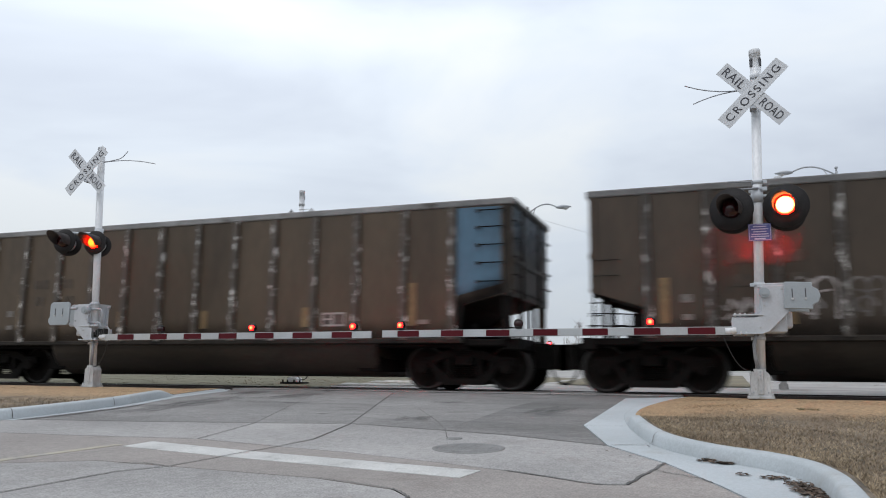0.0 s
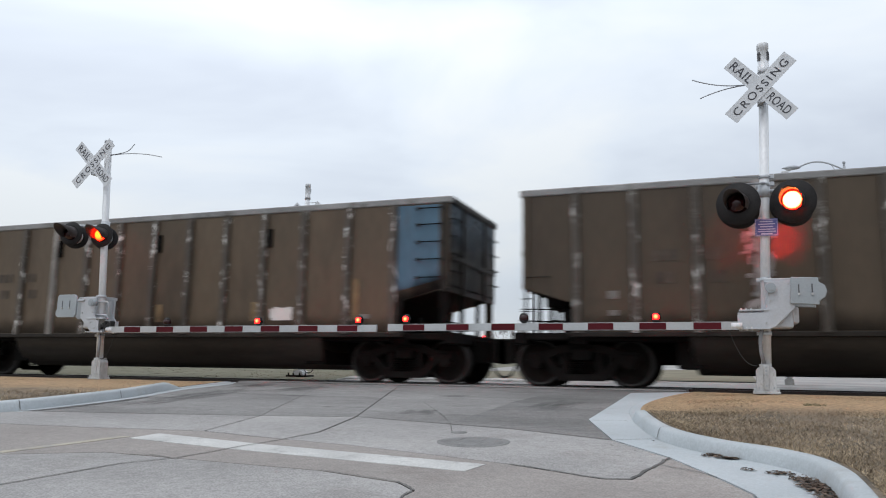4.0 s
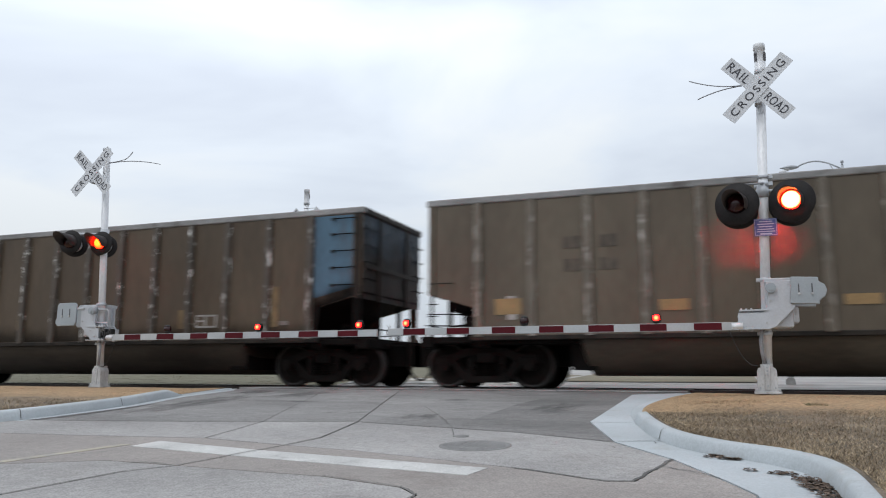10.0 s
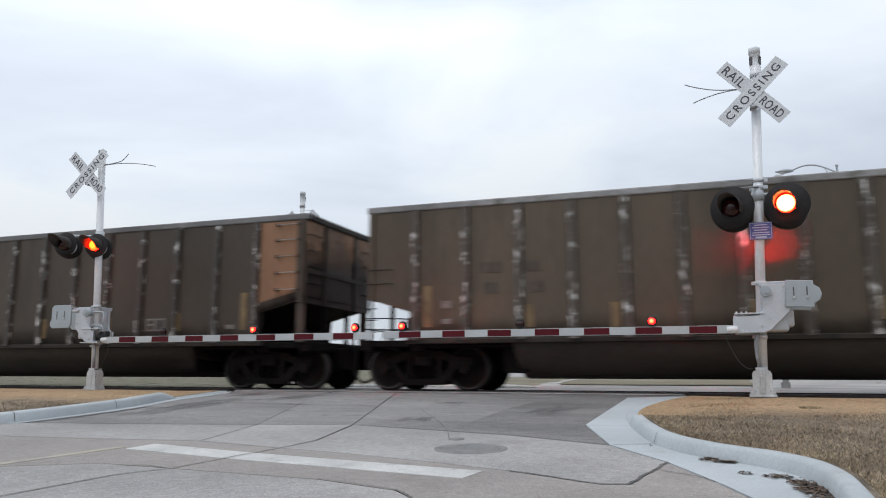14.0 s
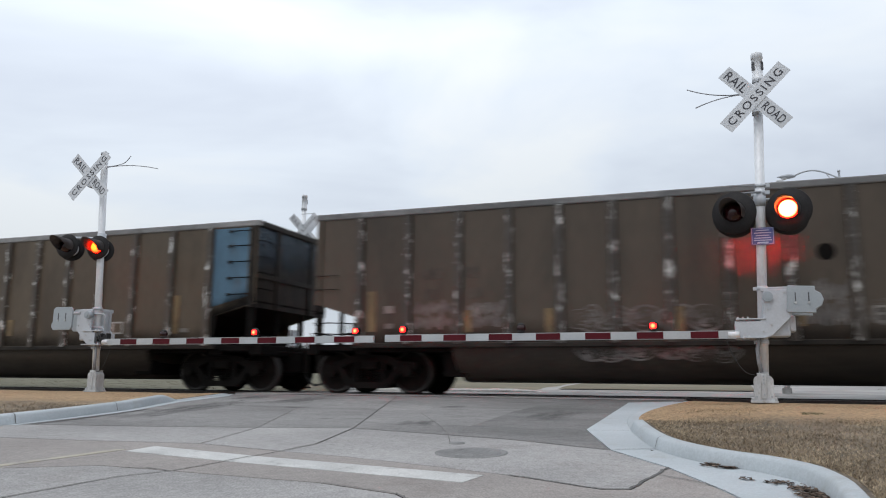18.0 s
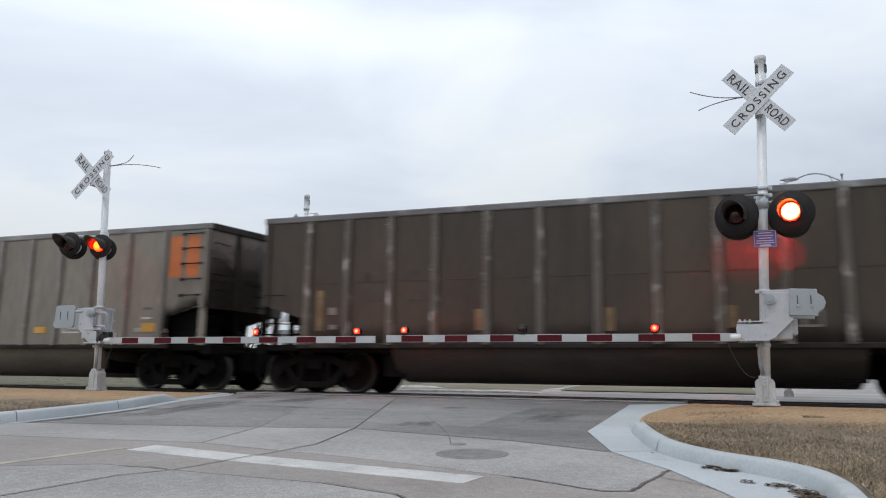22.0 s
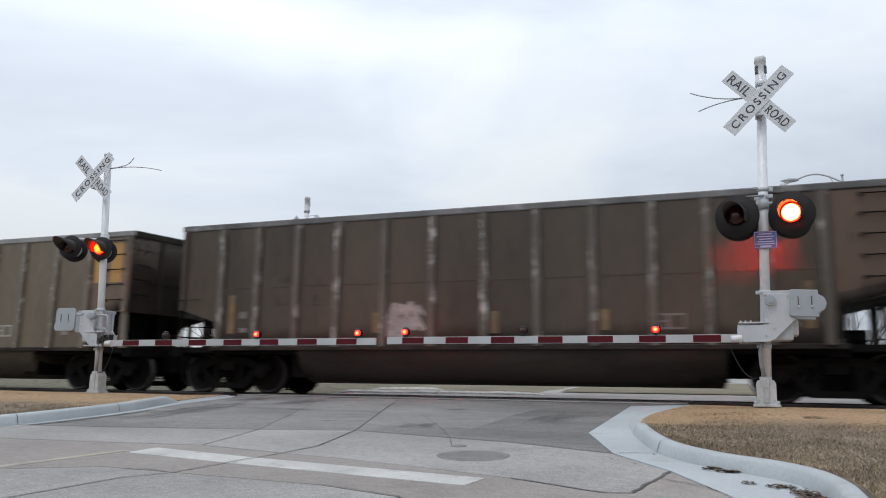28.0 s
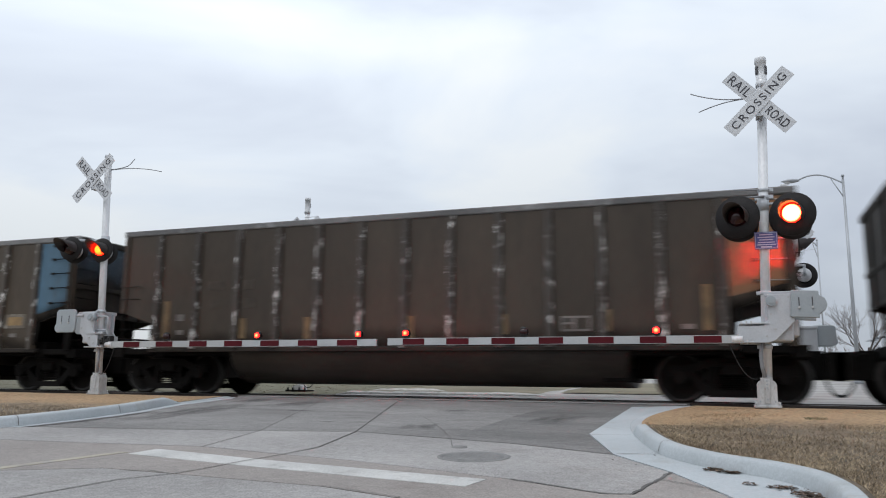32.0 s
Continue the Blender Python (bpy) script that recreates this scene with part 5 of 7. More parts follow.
            part("bolt", bm, M["cast"], cw)
    bm = bmesh.new()
    box(bm, min(s * 0.2, s * 0.5), max(s * 0.2, s * 0.5), -0.05, 0.28, 1.05, 1.3, 0.03)
    part("motor_box", bm, M["back_shell"], sig)
    if s < 0:
        bm = bmesh.new()
        rod(bm, (-0.36, -0.2, 1.62), (-0.62, -0.2, 1.62), 0.03, 12)
        part("link_rod", bm, M["mech"], sig)
        for yy, zz in ((-0.1, 1.60), (-0.1, 1.32)):
            bm = bmesh.new()
            hose(bm, [(-0.10, 0.12, zz), (-0.10, yy, zz), (0.16, yy, zz), (0.18, yy + 0.03, zz - 0.05), (0.18, yy + 0.03, zz - 0.28)], 0.018, 8)
            part("u_bolt", bm, M["mech"], sig)
        bm = bmesh.new()
        for q in range(6):
            box(bm, 0.10 + q * 0.05, 0.135 + q * 0.05, -0.2, -0.08, 1.02 + (q % 2) * 0.04, 1.12 + (q % 3) * 0.035, 0.006)
        part("wiring_block", bm, M["hose"], sig, "black wiring connectors between the clamp plates")
    for zz in (1.235, 0.955):
        bm = bmesh.new()
        a, b = (-0.34, 0.08) if s > 0 else (-0.26, 0.20)
        box(bm, a, b, -0.22, 0.40 if s > 0 else 0.06, zz, zz + 0.02, 0.003)
        cl = part("arm_clamp", bm, M["mech"], sig, "bolted grey clamp plate at the arm's root")
        for q in (-0.31, -0.24, -0.17) if s > 0 else (0.08, 0.16):
            bm = bmesh.new()
            rod(bm, (q, -0.2, zz - 0.02), (q, -0.2, zz + 0.042), 0.014, 8)
            part("bolt", bm, M["cast"], cl)
    # gate arm with alternating sheeting
    x0, zc = -0.34, 1.01
    bm = bmesh.new()
    box(bm, min(-s * 0.36, -s * arm_len - s * 0.36), max(-s * 0.36, -s * arm_len - s * 0.36), -0.225, -0.175, zc - 0.062, zc + 0.062, 0.004)
    arm = part("gate_arm", bm, M["arm_white"], sig, "lowered gate arm with dark red and white stripes")
    bm = bmesh.new()
    rod(bm, (-s * 0.30, -0.2, zc), (-s * 0.46, -0.2, zc), 0.05, 14)
    part("arm_tube", bm, M["mast"], arm)
    x = 0.60 if s > 0 else 0.77
    red = True
    while x < arm_len + 0.3:
        w = 0.405
        if red:
            e = min(x + w, arm_len + 0.35)
            bm = bmesh.new()
            box(bm, min(-s * x, -s * e), max(-s * x, -s * e), -0.230, -0.170, zc - 0.053, zc + 0.053)
            part("stripe", bm, M["arm_red"], arm, "dark red reflective stripe")
        red = not red
        x += w
    for i, (d, mode) in enumerate(((arm_len + 0.01, "steady"), (arm_len - 2.11, "b"), (arm_len - 4.24, "a"))):
        bm = bmesh.new()
        box(bm, -0.035, 0.035, -0.03, 0.03, 0.062, 0.085, 0.004)
        rod(bm, (0, 0, 0.07), (0, 0, 0.10), 0.05, 16)
        rod(bm, (0.045, 0.045, 0.08), (0.045, 0.045, 0.20), 0.008, 6)
        al = part("arm_light", bm, M["hose"], sig, "small red light on the gate arm")
        al.location, al.scale = (-s * d, -0.2, zc + 0.005), (0.92, 0.92, 0.92)
        bm = bmesh.new()
        bmesh.ops.create_uvsphere(bm, u_segments=18, v_segments=12, radius=0.085)
        for f in bm.faces:
            f.smooth = True
        # added lid and cup mask the lit caps while the lens is turned
        lid = bmesh.new()
        lathe(lid, [(0.0, 0.094), (0.030, 0.090), (0.056, 0.074), (0.072, 0.052), (0.069, 0.051), (0.056, 0.067), (0.0, 0.088)], 18, (0, 0, 0.155))
        part("lid", lid, M["hose"], al)
        cup = bmesh.new()
        lathe(cup, [(0.0, -0.094), (0.030, -0.090), (0.056, -0.074), (0.072, -0.052), (0.069, -0.051), (0.056, -0.067), (0.0, -0.088)], 18, (0, 0, 0.155))
        part("cup", cup, M["hose"], al)
        g = part("arm_lens", bm, M["arm_flash"], al, "red arm light lens")
        g.location = (0, 0, 0.155)
        if mode != "steady":
            FLASH.append((g, (mode == "a") == (arm_phase == 1), 90))
    bm = bmesh.new()
    hose(bm, bow((-s * 0.5, -0.18, 0.95), (-s * 0.12, -0.12, 0.42), 0.16, 12), 0.008, 6)
    part("arm_cable", bm, M["hose"], sig, "black drooping cable to the arm lights")
    if sign:
        bm = bmesh.new()
        box(bm, -0.165, 0.165, -0.006, 0.0, -0.135, 0.135, 0.002)
        sg = part("notice_plate", bm, M["sign_blue"], sig, "small blue notice plate with pale writing")
        sg.location = (mx(2.52) + 0.02, -0.10, 2.52)
        for k, (zz, ww) in enumerate(((0.09, 0.19), (0.05, 0.24), (0.01, 0.19), (-0.03, 0.24), (-0.065, 0.26))):
            bm = bmesh.new()
            box(bm, -ww / 2, ww / 2, -0.0085, -0.006, zz - 0.007, zz + 0.007)
            part("writing_bar", bm, M["sign_ink"], sg)
        for x0, x1, z0, z1 in ((-0.155, 0.155, 0.118, 0.124), (-0.155, 0.155, -0.124, -0.118), (-0.155, -0.149, -0.118, 0.118), (0.149, 0.155, -0.118, 0.118)):
            bm = bmesh.new()
            box(bm, x0, x1, -0.0075, -0.006, z0, z1)
            part("border", bm, M["sign_ink"], sg)
        bm = bmesh.new()
        box(bm, -0.08, 0.08, -0.0085, -0.006, -0.112, -0.09)
        part("writing_bar", bm, M["sign_ink"], sg)
    for a, b, sag in cables:
        bm = bmesh.new()
        hose(bm, bow(a, b, sag, 12), 0.0085, 6)
        part("loose_cable", bm, M["wire"], sig, "loose grey cable end at the mast top")
    return sig


sig_r = signal((0.49, 12.72, -0.005), 1, 5.06, 0.036, "silver crossing signal, gate lowered, bell and blue notice, on verge", bell=True, sign=True, rear="beam", arm_len=5.80,
               cables=(((0.14, -0.03, 4.88), (-0.90, -0.05, 5.03), 0.08), ((0.14, -0.03, 4.84), (-0.78, -0.05, 4.70), -0.06)))
sig_l = signal((-12.3, 12.72, -0.015), -1, 5.09, -0.053, "silver crossing signal, gate lowered, on the verge across the street", bell=False, buck_at=(-0.16, -0.25, 4.57), arm_len=6.05, arm_phase=0, aim_to=10.0, arm_turn=33.0, disc=0.285, lamp_z=3.01, spread=0.30, lamps_at=(-0.32, -0.12),
               cables=(((-0.22, 0.0, 4.80), (1.20, 0.0, 4.65), -0.06), ((-0.22, 0.0, 4.82), (0.26, 0, 4.85), 0.015), ((0.26, 0, 4.85), (0.45, 0, 5.0), 0.02)))
far_r = signal((1.31, 20.6, 0.02), -1, 4.86, -0.031, "silver crossing signal with side lights beyond the track", spin=180, aim_to=0.0, bell=True, arm_len=5.75, side_lamps=True, back_buck=True, disc=0.31, phase=0, rear=False, lamp_z=3.03, spread=0.40, buck_at=(-0.1, -0.2, 4.42))
far_l = signal((-12.2, 20.6, 0.02), 1, 5.50, 0.0, "silver crossing signal with bell beyond the track", spin=180, aim_to=0.0, bell=True, arm_len=5.75, back_buck=True, disc=0.31, phase=0, rear=False, buck_at=(0, -0.2, 4.80),
               cables=(((0.0, 0.15, 5.32), (-0.5, 0.15, 5.31), 0.0),))

# ---- street lamps and wires ----


def street_lamp(at, tall, reach, side, r=0.085):
    lamp = thing("street_lamp", at, "grey galvanised street lamp with a curved bracket arm", "street lamp", "street lamps beyond the track")
    bm = bmesh.new()
    rod(bm, (0, 0, 0), (0, 0, tall), r, 14, r * 0.62)
    part("pole", bm, M["galv"], lamp)
    bm = bmesh.new()
    rod(bm, (0, 0, 0), (0, 0, 0.15), r * 2.0, 14)
    part("base_plate", bm, M["galv"], lamp)
    bm = bmesh.new()
    rod(bm, (0, 0, tall), (0, 0, tall + 0.12), r * 0.5, 10)
    rod(bm, (0, 0, tall + 0.12), (0, 0, tall + 0.2), r * 0.75, 10)
    part("photo_cell", bm, M["galv"], lamp)
    za = tall - 0.17
    pts = [Vector((side * reach * u, 0, za + 0.45 * math.sin(u * 2.5))) for u in [i / 14 for i in range(15)]]
    bm = bmesh.new()
    hose(bm, pts, 0.035)
    hose(bm, [Vector((0, 0, za - 0.65)), Vector((side * reach * 0.12, 0, za - 0.25)), pts[4]], 0.022)
    part("bracket_arm", bm, M["galv"], lamp)
    bm = bmesh.new()
    e = pts[-1]
    prof = [(0.0, -0.05)] + [(max(0.03, 0.16 * math.sin(math.pi * min(1, 0.12 + i / 9 * 0.85))), -0.05 + 0.75 * i / 9) for i in range(10)] + [(0.0, 0.70)]
    lathe(bm, [(r, side * h) for r, h in prof], 14, e + Vector((0, 0, -0.02)), "X")
    bmesh.ops.scale(bm, vec=(1, 1, 0.62), space=Matrix.Translation(-e), verts=bm.verts[:])
    head = part("luminaire", bm, M["galv"], lamp, "grey cobra-head luminaire")
    bm = bmesh.new()
    lathe(bm, [(0.14, 0), (0.12, -0.05), (0.06, -0.09), (0, -0.1)], 14, (e.x + side * 0.42, 0, e.z - 0.06))
    part("refractor", bm, M["lamp_glass"], head)
    return lamp


street_lamp((4.90, 36, road_z(36)), 9.18 - road_z(36), 1.75, -1)
lamp_2 = street_lamp((-8.72, 36, road_z(36)), 8.3 - road_z(36), 1.45, 1)
street_lamp((-3.95, 60, road_z(60)), 7.7 - road_z(60), 1.0, 1)
street_lamp((4.65, 45, road_z(45)), 8.0 - road_z(45), 0.9, -1, 0.05)
bm = bmesh.new()
hose(bm, bow((0, 0, 7.6), (4.65 + 8.72, 9, 7.2), 1.0, 30), 0.006, 5)
part("overhead_wire", bm, M["wire"], lamp_2, "thin overhead wire to the next pole")

# ---- bare trees ----


def tree(at, tall, spread, seed, label, thick=0.12, depth=5):
    rnd = random.Random(seed)
    t = thing("tree", at, label, "tree", "bare trees beyond the track")
    bm, bt = bmesh.new(), bmesh.new()

    def grow(p, d, length, r, level):
        q = p + d * length
        rod(bm if level < 2 else bt, p, q, r, 7 if level < 2 else 4, r * 0.68, False)
        if level >= depth:
            return
        for _ in range(3 if level else 6):
            a = Vector((rnd.gauss(0, 1), rnd.gauss(0, 1), rnd.gauss(0.15, 0.5))).normalized()
            nd = (d * (1.0 if level else 0.8) + a * spread).normalized()
            nd.z = max(nd.z, 0.05)
            grow(p.lerp(q, rnd.uniform(0.55, 1.0)), nd, length * rnd.uniform(0.6, 0.8), r * 0.55, level + 1)

    grow(Vector((0, 0, 0)), Vector((rnd.uniform(-0.05, 0.05), 0, 1)).normalized(), tall * 0.33, thick, 0)
    part("trunk", bm, M["bark"], t)
    part("crown", bt, M["twig"], t, "bare twigs with no leaves")
    return t


tree((6.75, 45, road_z(45)), 5.0, 0.5, 3, "small bare grey tree beyond the far street", 0.085, 6)
tree((-2.9, 72, road_z(60)), 5.2, 0.65, 8, "small bare grey tree far beyond the track", 0.12)
tree((-27.6, 40.5, road_z(40.5)), 5.6, 0.62, 12, "bare grey tree beyond the dormant grass", 0.10, 6)
tree((-31.2, 42, road_z(42)), 6.0, 0.62, 15, "bare grey tree beyond the dormant grass", 0.10, 6)


def woods():
    rnd = random.Random(21)
    vs, fs = [], []
    for i in range(150):
        x, y = rnd.uniform(-330, 190), rnd.uniform(200, 270)
        h = rnd.uniform(8, 15)
        for _ in range(150):
            a, u = rnd.uniform(0, 6.28), rnd.random() ** 0.5
            z = h * (0.25 + 0.75 * rnd.random())
            w = h * 0.38 * math.sin(math.pi * min(0.97, max(0.08, z / h))) * u
            px, py = x + w * math.cos(a), y + w * math.sin(a)
            ln, th = rnd.uniform(0.8, 2.2), rnd.uniform(0.04, 0.10)
            dx, dz = rnd.uniform(-0.7, 0.7) * ln, rnd.uniform(0.4, 1.0) * ln
            k = len(vs)
            vs += [(px - th, py, z), (px + th, py, z), (px + dx + th * 0.3, py, z + dz), (px + dx - th * 0.3, py, z + dz)]
            fs.append((k, k + 1, k + 2, k + 3))
        for _ in range(60):
            px, z, ln = x + rnd.gauss(0, 4.0), rnd.uniform(0.0, 0.3) * h, rnd.uniform(0.6, 1.8)
            k = len(vs)
            vs += [(px - 0.09, y - 5, z), (px + 0.09, y - 5, z), (px + rnd.uniform(-0.8, 0.8), y - 5, z + ln)]
            fs.append((k, k + 1, k + 2))
        k = len(vs)
        vs += [(x - 0.2, y, 0), (x + 0.2, y, 0), (x + 0.12, y, h * 0.6), (x - 0.12, y, h * 0.6)]
        fs.append((k, k + 1, k + 2, k + 3))
    me = bpy.data.meshes.new("far_woods")
    me.from_pydata(vs, [], fs)
    me.materials.append(M["twig"])
    tagged(new("far_woods", me), "line of bare grey woods on the horizon", "trees", kind="stuff")


woods()

# ---- the coal train ----
PITCH, LONG, HALF, TOP = 16.18, 14.76, 1.60, 3.80      # coupling pitch, body length, half width, height
FACE = 0.11             # the leading end sheet stands a little behind the coupling datum
RIBS = [1.15, 2.23, 3.33, 4.37, 5.37, 6.38, 7.39, 8.39, 9.40, 10.40, 11.40, 12.48, 13.53]          # side ribs
RIBS_SEAMED = [1.21, 2.15, 3.15, 4.13, 5.22, 6.29, 7.39, 8.46, 9.54, 10.62, 11.59, 12.58, 13.48]   # on the cars with a seam along the side
BOW = 0.32              # how far the trailing end of some cars bows out at its middle
AXLES, WHEEL_R = ((0.24, 2.02), (12.71, 14.49)), 0.46


def side_outline():
    return [(FACE, 1.86), (FACE, TOP - 0.06), (LONG, TOP - 0.06), (LONG, 1.92), (LONG - 0.2, 1.875), (LONG - 1.03, 1.66), (LONG - 1.10, 0.98), (1.10, 0.98), (1.05, 1.57)]


def car_meshes():
    K = {}
    bm = bmesh.new()
    prism(bm, side_outline(), 0.0, 0.012)
    K["side"] = mesh_of("side_wall", bm)
    bm = bmesh.new()
    box(bm, 0, 0.012, -HALF + 0.02, HALF - 0.02, 1.84, TOP - 0.06)
    K["end"] = mesh_of("end_wall", bm)
    for key, thick, w, z0, z1 in (("bow_end", 0.012, HALF - 0.02, 1.84, TOP - 0.06), ("bow_band", 0.045, HALF - 0.05, 2.50, 2.60), ("bow_rim", 0.12, HALF - 0.03, TOP - 0.14, TOP)):
        bm = bmesh.new()
        prism(bm, [(-thick / 2, -w), (-BOW - thick / 2, 0), (-thick / 2, w), (thick / 2, w), (-BOW + thick / 2, 0), (thick / 2, -w)], -z1, -z0)
        for v in bm.verts:
            v.co = (v.co.x, v.co.z, -v.co.y)
        bmesh.ops.recalc_face_normals(bm, faces=bm.faces[:])
        K[key] = mesh_of({"bow_end": "end_wall", "bow_band": "end_band", "bow_rim": "end_rim"}[key], bm)
    bm = bmesh.new()
    box(bm, -0.05, 0.0, -0.06, 0.06, 1.84, TOP - 0.1, 0.01)
    K["end_rib"] = mesh_of("end_rib", bm)
    bm = bmesh.new()
    box(bm, -0.04, 0.0, -HALF + 0.05, HALF - 0.05, 2.50, 2.60, 0.01)
    K["end_band"] = mesh_of("end_band", bm)
    bm = bmesh.new()
    prism(bm, [(0.0, 1.99), (0.0, 1.95), (1.04, 1.69), (2.0, 0.98), (2.05, 1.0), (1.09, 1.72)], -HALF + 0.02, HALF - 0.02)
    K["slope"] = mesh_of("slope_sheet", bm)
    bm = bmesh.new()
    box(bm, FACE - 0.06, LONG + 0.06, -0.06, 0.06, TOP - 0.14, TOP, 0.025)
    K["rim"] = mesh_of("top_rim", bm)
    bm = bmesh.new()
    box(bm, -0.06, 0.06, -HALF + 0.09, HALF - 0.09, TOP - 0.14, TOP, 0.025)
    K["rim_end"] = mesh_of("end_rim", bm)
    bm = bmesh.new()
    prism(bm, [(-0.085, 0.0), (-0.06, -0.085), (0.06, -0.085), (0.085, 0.0)], 0, 2.66)
    for v in bm.verts:
        v.co = (v.co.x, v.co.z, v.co.y)
    bmesh.ops.recalc_face_normals(bm, faces=bm.faces[:])
    for i in range(24):
        for x in (-0.076, 0.076):
            box(bm, x - 0.012, x + 0.012, -0.062, -0.03, 0.06 + i * 0.11, 0.085 + i * 0.11)
    K["rib"] = mesh_of("rib", bm)
    # rounded tub hanging between the trucks
    bm = bmesh.new()
    prof = [(-1.50, 1.0), (-1.50, 0.80), (-1.42, 0.56), (-1.25, 0.38), (-1.0, 0.28), (-0.7, 0.25), (0.7, 0.25), (1.0, 0.28), (1.25, 0.38), (1.42, 0.56), (1.50, 0.80), (1.50, 1.0)]
    rings = []
    for x, f in ((3.14, 0.0), (3.16, 0.5), (3.21, 0.85), (3.27, 1.0), (11.76, 1.0), (11.81, 0.85), (11.84, 0.5), (11.86, 0.0)):
        rings.append([bm.verts.new((x, y, 1.0 - (1.0 - z) * f)) for y, z in prof])
    for a, b in zip(rings[:-1], rings[1:]):
        for i in range(len(prof) - 1):
            bm.faces.new((a[i], a[i + 1], b[i + 1], b[i])).smooth = True
    bmesh.ops.remove_doubles(bm, verts=bm.verts[:], dist=0.001)
    bmesh.ops.recalc_face_normals(bm, faces=bm.faces[:])
    K["tub"] = mesh_of("tub", bm)
    bm = bmesh.new()
    box(bm, 1.0, LONG - 1.0, -0.06, 0.06, 0.93, 1.02, 0.012)
    K["sill"] = mesh_of("side_sill", bm)
    for key, q in (("centre_sill", (-0.45, 3.2, -0.26, 0.26, 0.44, 0.97)), ("end_sill", (-0.12, 0.16, -1.5, 1.5, 0.80, 1.02)), ("end_deck", (0.16, 1.0, -1.48, 1.48, 0.88, 1.01)), ("cross_beam", (0.95, 1.3, -1.4, 1.4, 0.80, 1.2)), ("deck_plate", (1.3, 3.5, -1.46, 1.46, 0.86, 0.99)), ("bolster_box", (2.92, 3.40, -1.3, 1.3, 0.36, 0.9))):
        bm = bmesh.new()
        box(bm, *q, 0.02)
        K[key] = mesh_of(key, bm)
    bm = bmesh.new()
    box(bm, -0.78, -0.4, -0.12, 0.12, 0.60, 0.90, 0.03)
    prism(bm, [(-0.80, 0.42), (-0.80, 0.95), (-0.50, 0.95), (-0.46, 0.46)], -0.20, 0.20)
    rod(bm, (-0.42, -1.2, 0.88), (-0.42, 1.2, 0.88), 0.016, 6)
    K["coupler"] = mesh_of("coupler", bm)
    bm = bmesh.new()
    hose(bm, [Vector((-0.40, 0.12, 0.7)), Vector((-0.44, 0.1, 0.5)), Vector((-0.50, 0.06, 0.32)), Vector((-0.58, 0.03, 0.2)), Vector((-0.66, 0.0, 0.15)), Vector((-0.72, 0.0, 0.15))], 0.026)
    K["hose"] = mesh_of("air_hose", bm)
    bm = bmesh.new()
    box(bm, 0.03, 0.20, -0.035, 0.035, 1.0, 1.9)
    K["post"] = mesh_of("corner_post", bm)
    bm = bmesh.new()
    box(bm, 0.02, 0.06, -0.03, 0.03, 1.0, 2.0)
    K["slim_post"] = mesh_of("corner_post", bm)
    bm = bmesh.new()
    rod(bm, (-0.07, 0, 0), (0.14, 0, 0), 0.011, 6)
    rod(bm, (-0.07, 0, 0), (-0.07, 0.06, 0), 0.011, 6)
    K["step"] = mesh_of("step_rung", bm)
    bm = bmesh.new()
    box(bm, 0.04, 0.12, -0.04, 0.04, 1.0, 1.82)
    K["inner_post"] = mesh_of("end_post", bm)
    bm = bmesh.new()
    hose(bm, [(0.05, HALF - 0.02, 1.24), (0.05, -HALF + 0.02, 1.24), (1.0, -HALF - 0.02, 1.20)], 0.014, 6)
    K["rail"] = mesh_of("grab_rail", bm)
    # ladder rung and stile
    bm = bmesh.new()
    rod(bm, (-0.24, 0, 0), (0.24, 0, 0), 0.013, 6)
    for x in (-0.24, 0.24):
        rod(bm, (x, 0, 0), (x, 0.06, 0), 0.013, 6)
    K["rung"] = mesh_of("rung", bm)
    bm = bmesh.new()
    box(bm, -0.03, 0.03, -0.05, 0.028, -0.03, 0.03, 0.006)
    K["rung_foot"] = mesh_of("rung_bracket", bm)
    bm = bmesh.new()
    box(bm, -0.07, 0.05, -0.05, 0.0, 1.84, TOP - 0.14, 0.008)
    for i in range(16):
        z = 1.95 + i * 0.105
        rod(bm, (0, -0.062, z), (0, -0.05, z), 0.018, 6)
    K["stile"] = mesh_of("corner_stile", bm)
    bm = bmesh.new()
    rod(bm, (1.35, -0.35, 1.32), (2.05, -0.35, 1.32), 0.19, 16)
    K["brake"] = mesh_of("air_reservoir", bm)
    bm = bmesh.new()
    prism(bm, [(0.36, 1.46), (0.42, 1.0), (1.12, 1.0), (1.12, 1.64), (0.7, 1.74), (0.32, 1.8), (0.22, 1.72)], -1.36, -0.5)
    K["gear"] = mesh_of("brake_platform", bm)
    bm = bmesh.new()
    rod(bm, (-0.25, 0, 0), (0.25, 0, 0), 0.011, 6)
    for x in (-0.25, 0.25):
        rod(bm, (x, 0, 0), (x, 0.06, 0), 0.011, 6)
    K["grab"] = mesh_of("grab_iron", bm)
    bm = bmesh.new()
    rod(bm, (0.55, 0.45, 1.18), (0.95, 0.45, 1.18), 0.14, 14)
    K["cylinder"] = mesh_of("brake_cylinder", bm)
    bm = bmesh.new()
    box(bm, 0.80, 1.08, -1.25, -0.6, 1.0, 1.48, 0.03)
    rod(bm, (0.96, -1.28, 1.30), (0.96, -1.22, 1.30), 0.08, 14)
    K["valve"] = mesh_of("brake_valve", bm)
    bm = bmesh.new()
    box(bm, 0.46, 0.86, -1.2, -0.45, 1.52, 1.80, 0.04)
    box(bm, 0.60, 0.84, -1.15, -0.6, 1.46, 1.54, 0.02)
    K["supply"] = mesh_of("air_supply_box", bm)
    bm = bmesh.new()
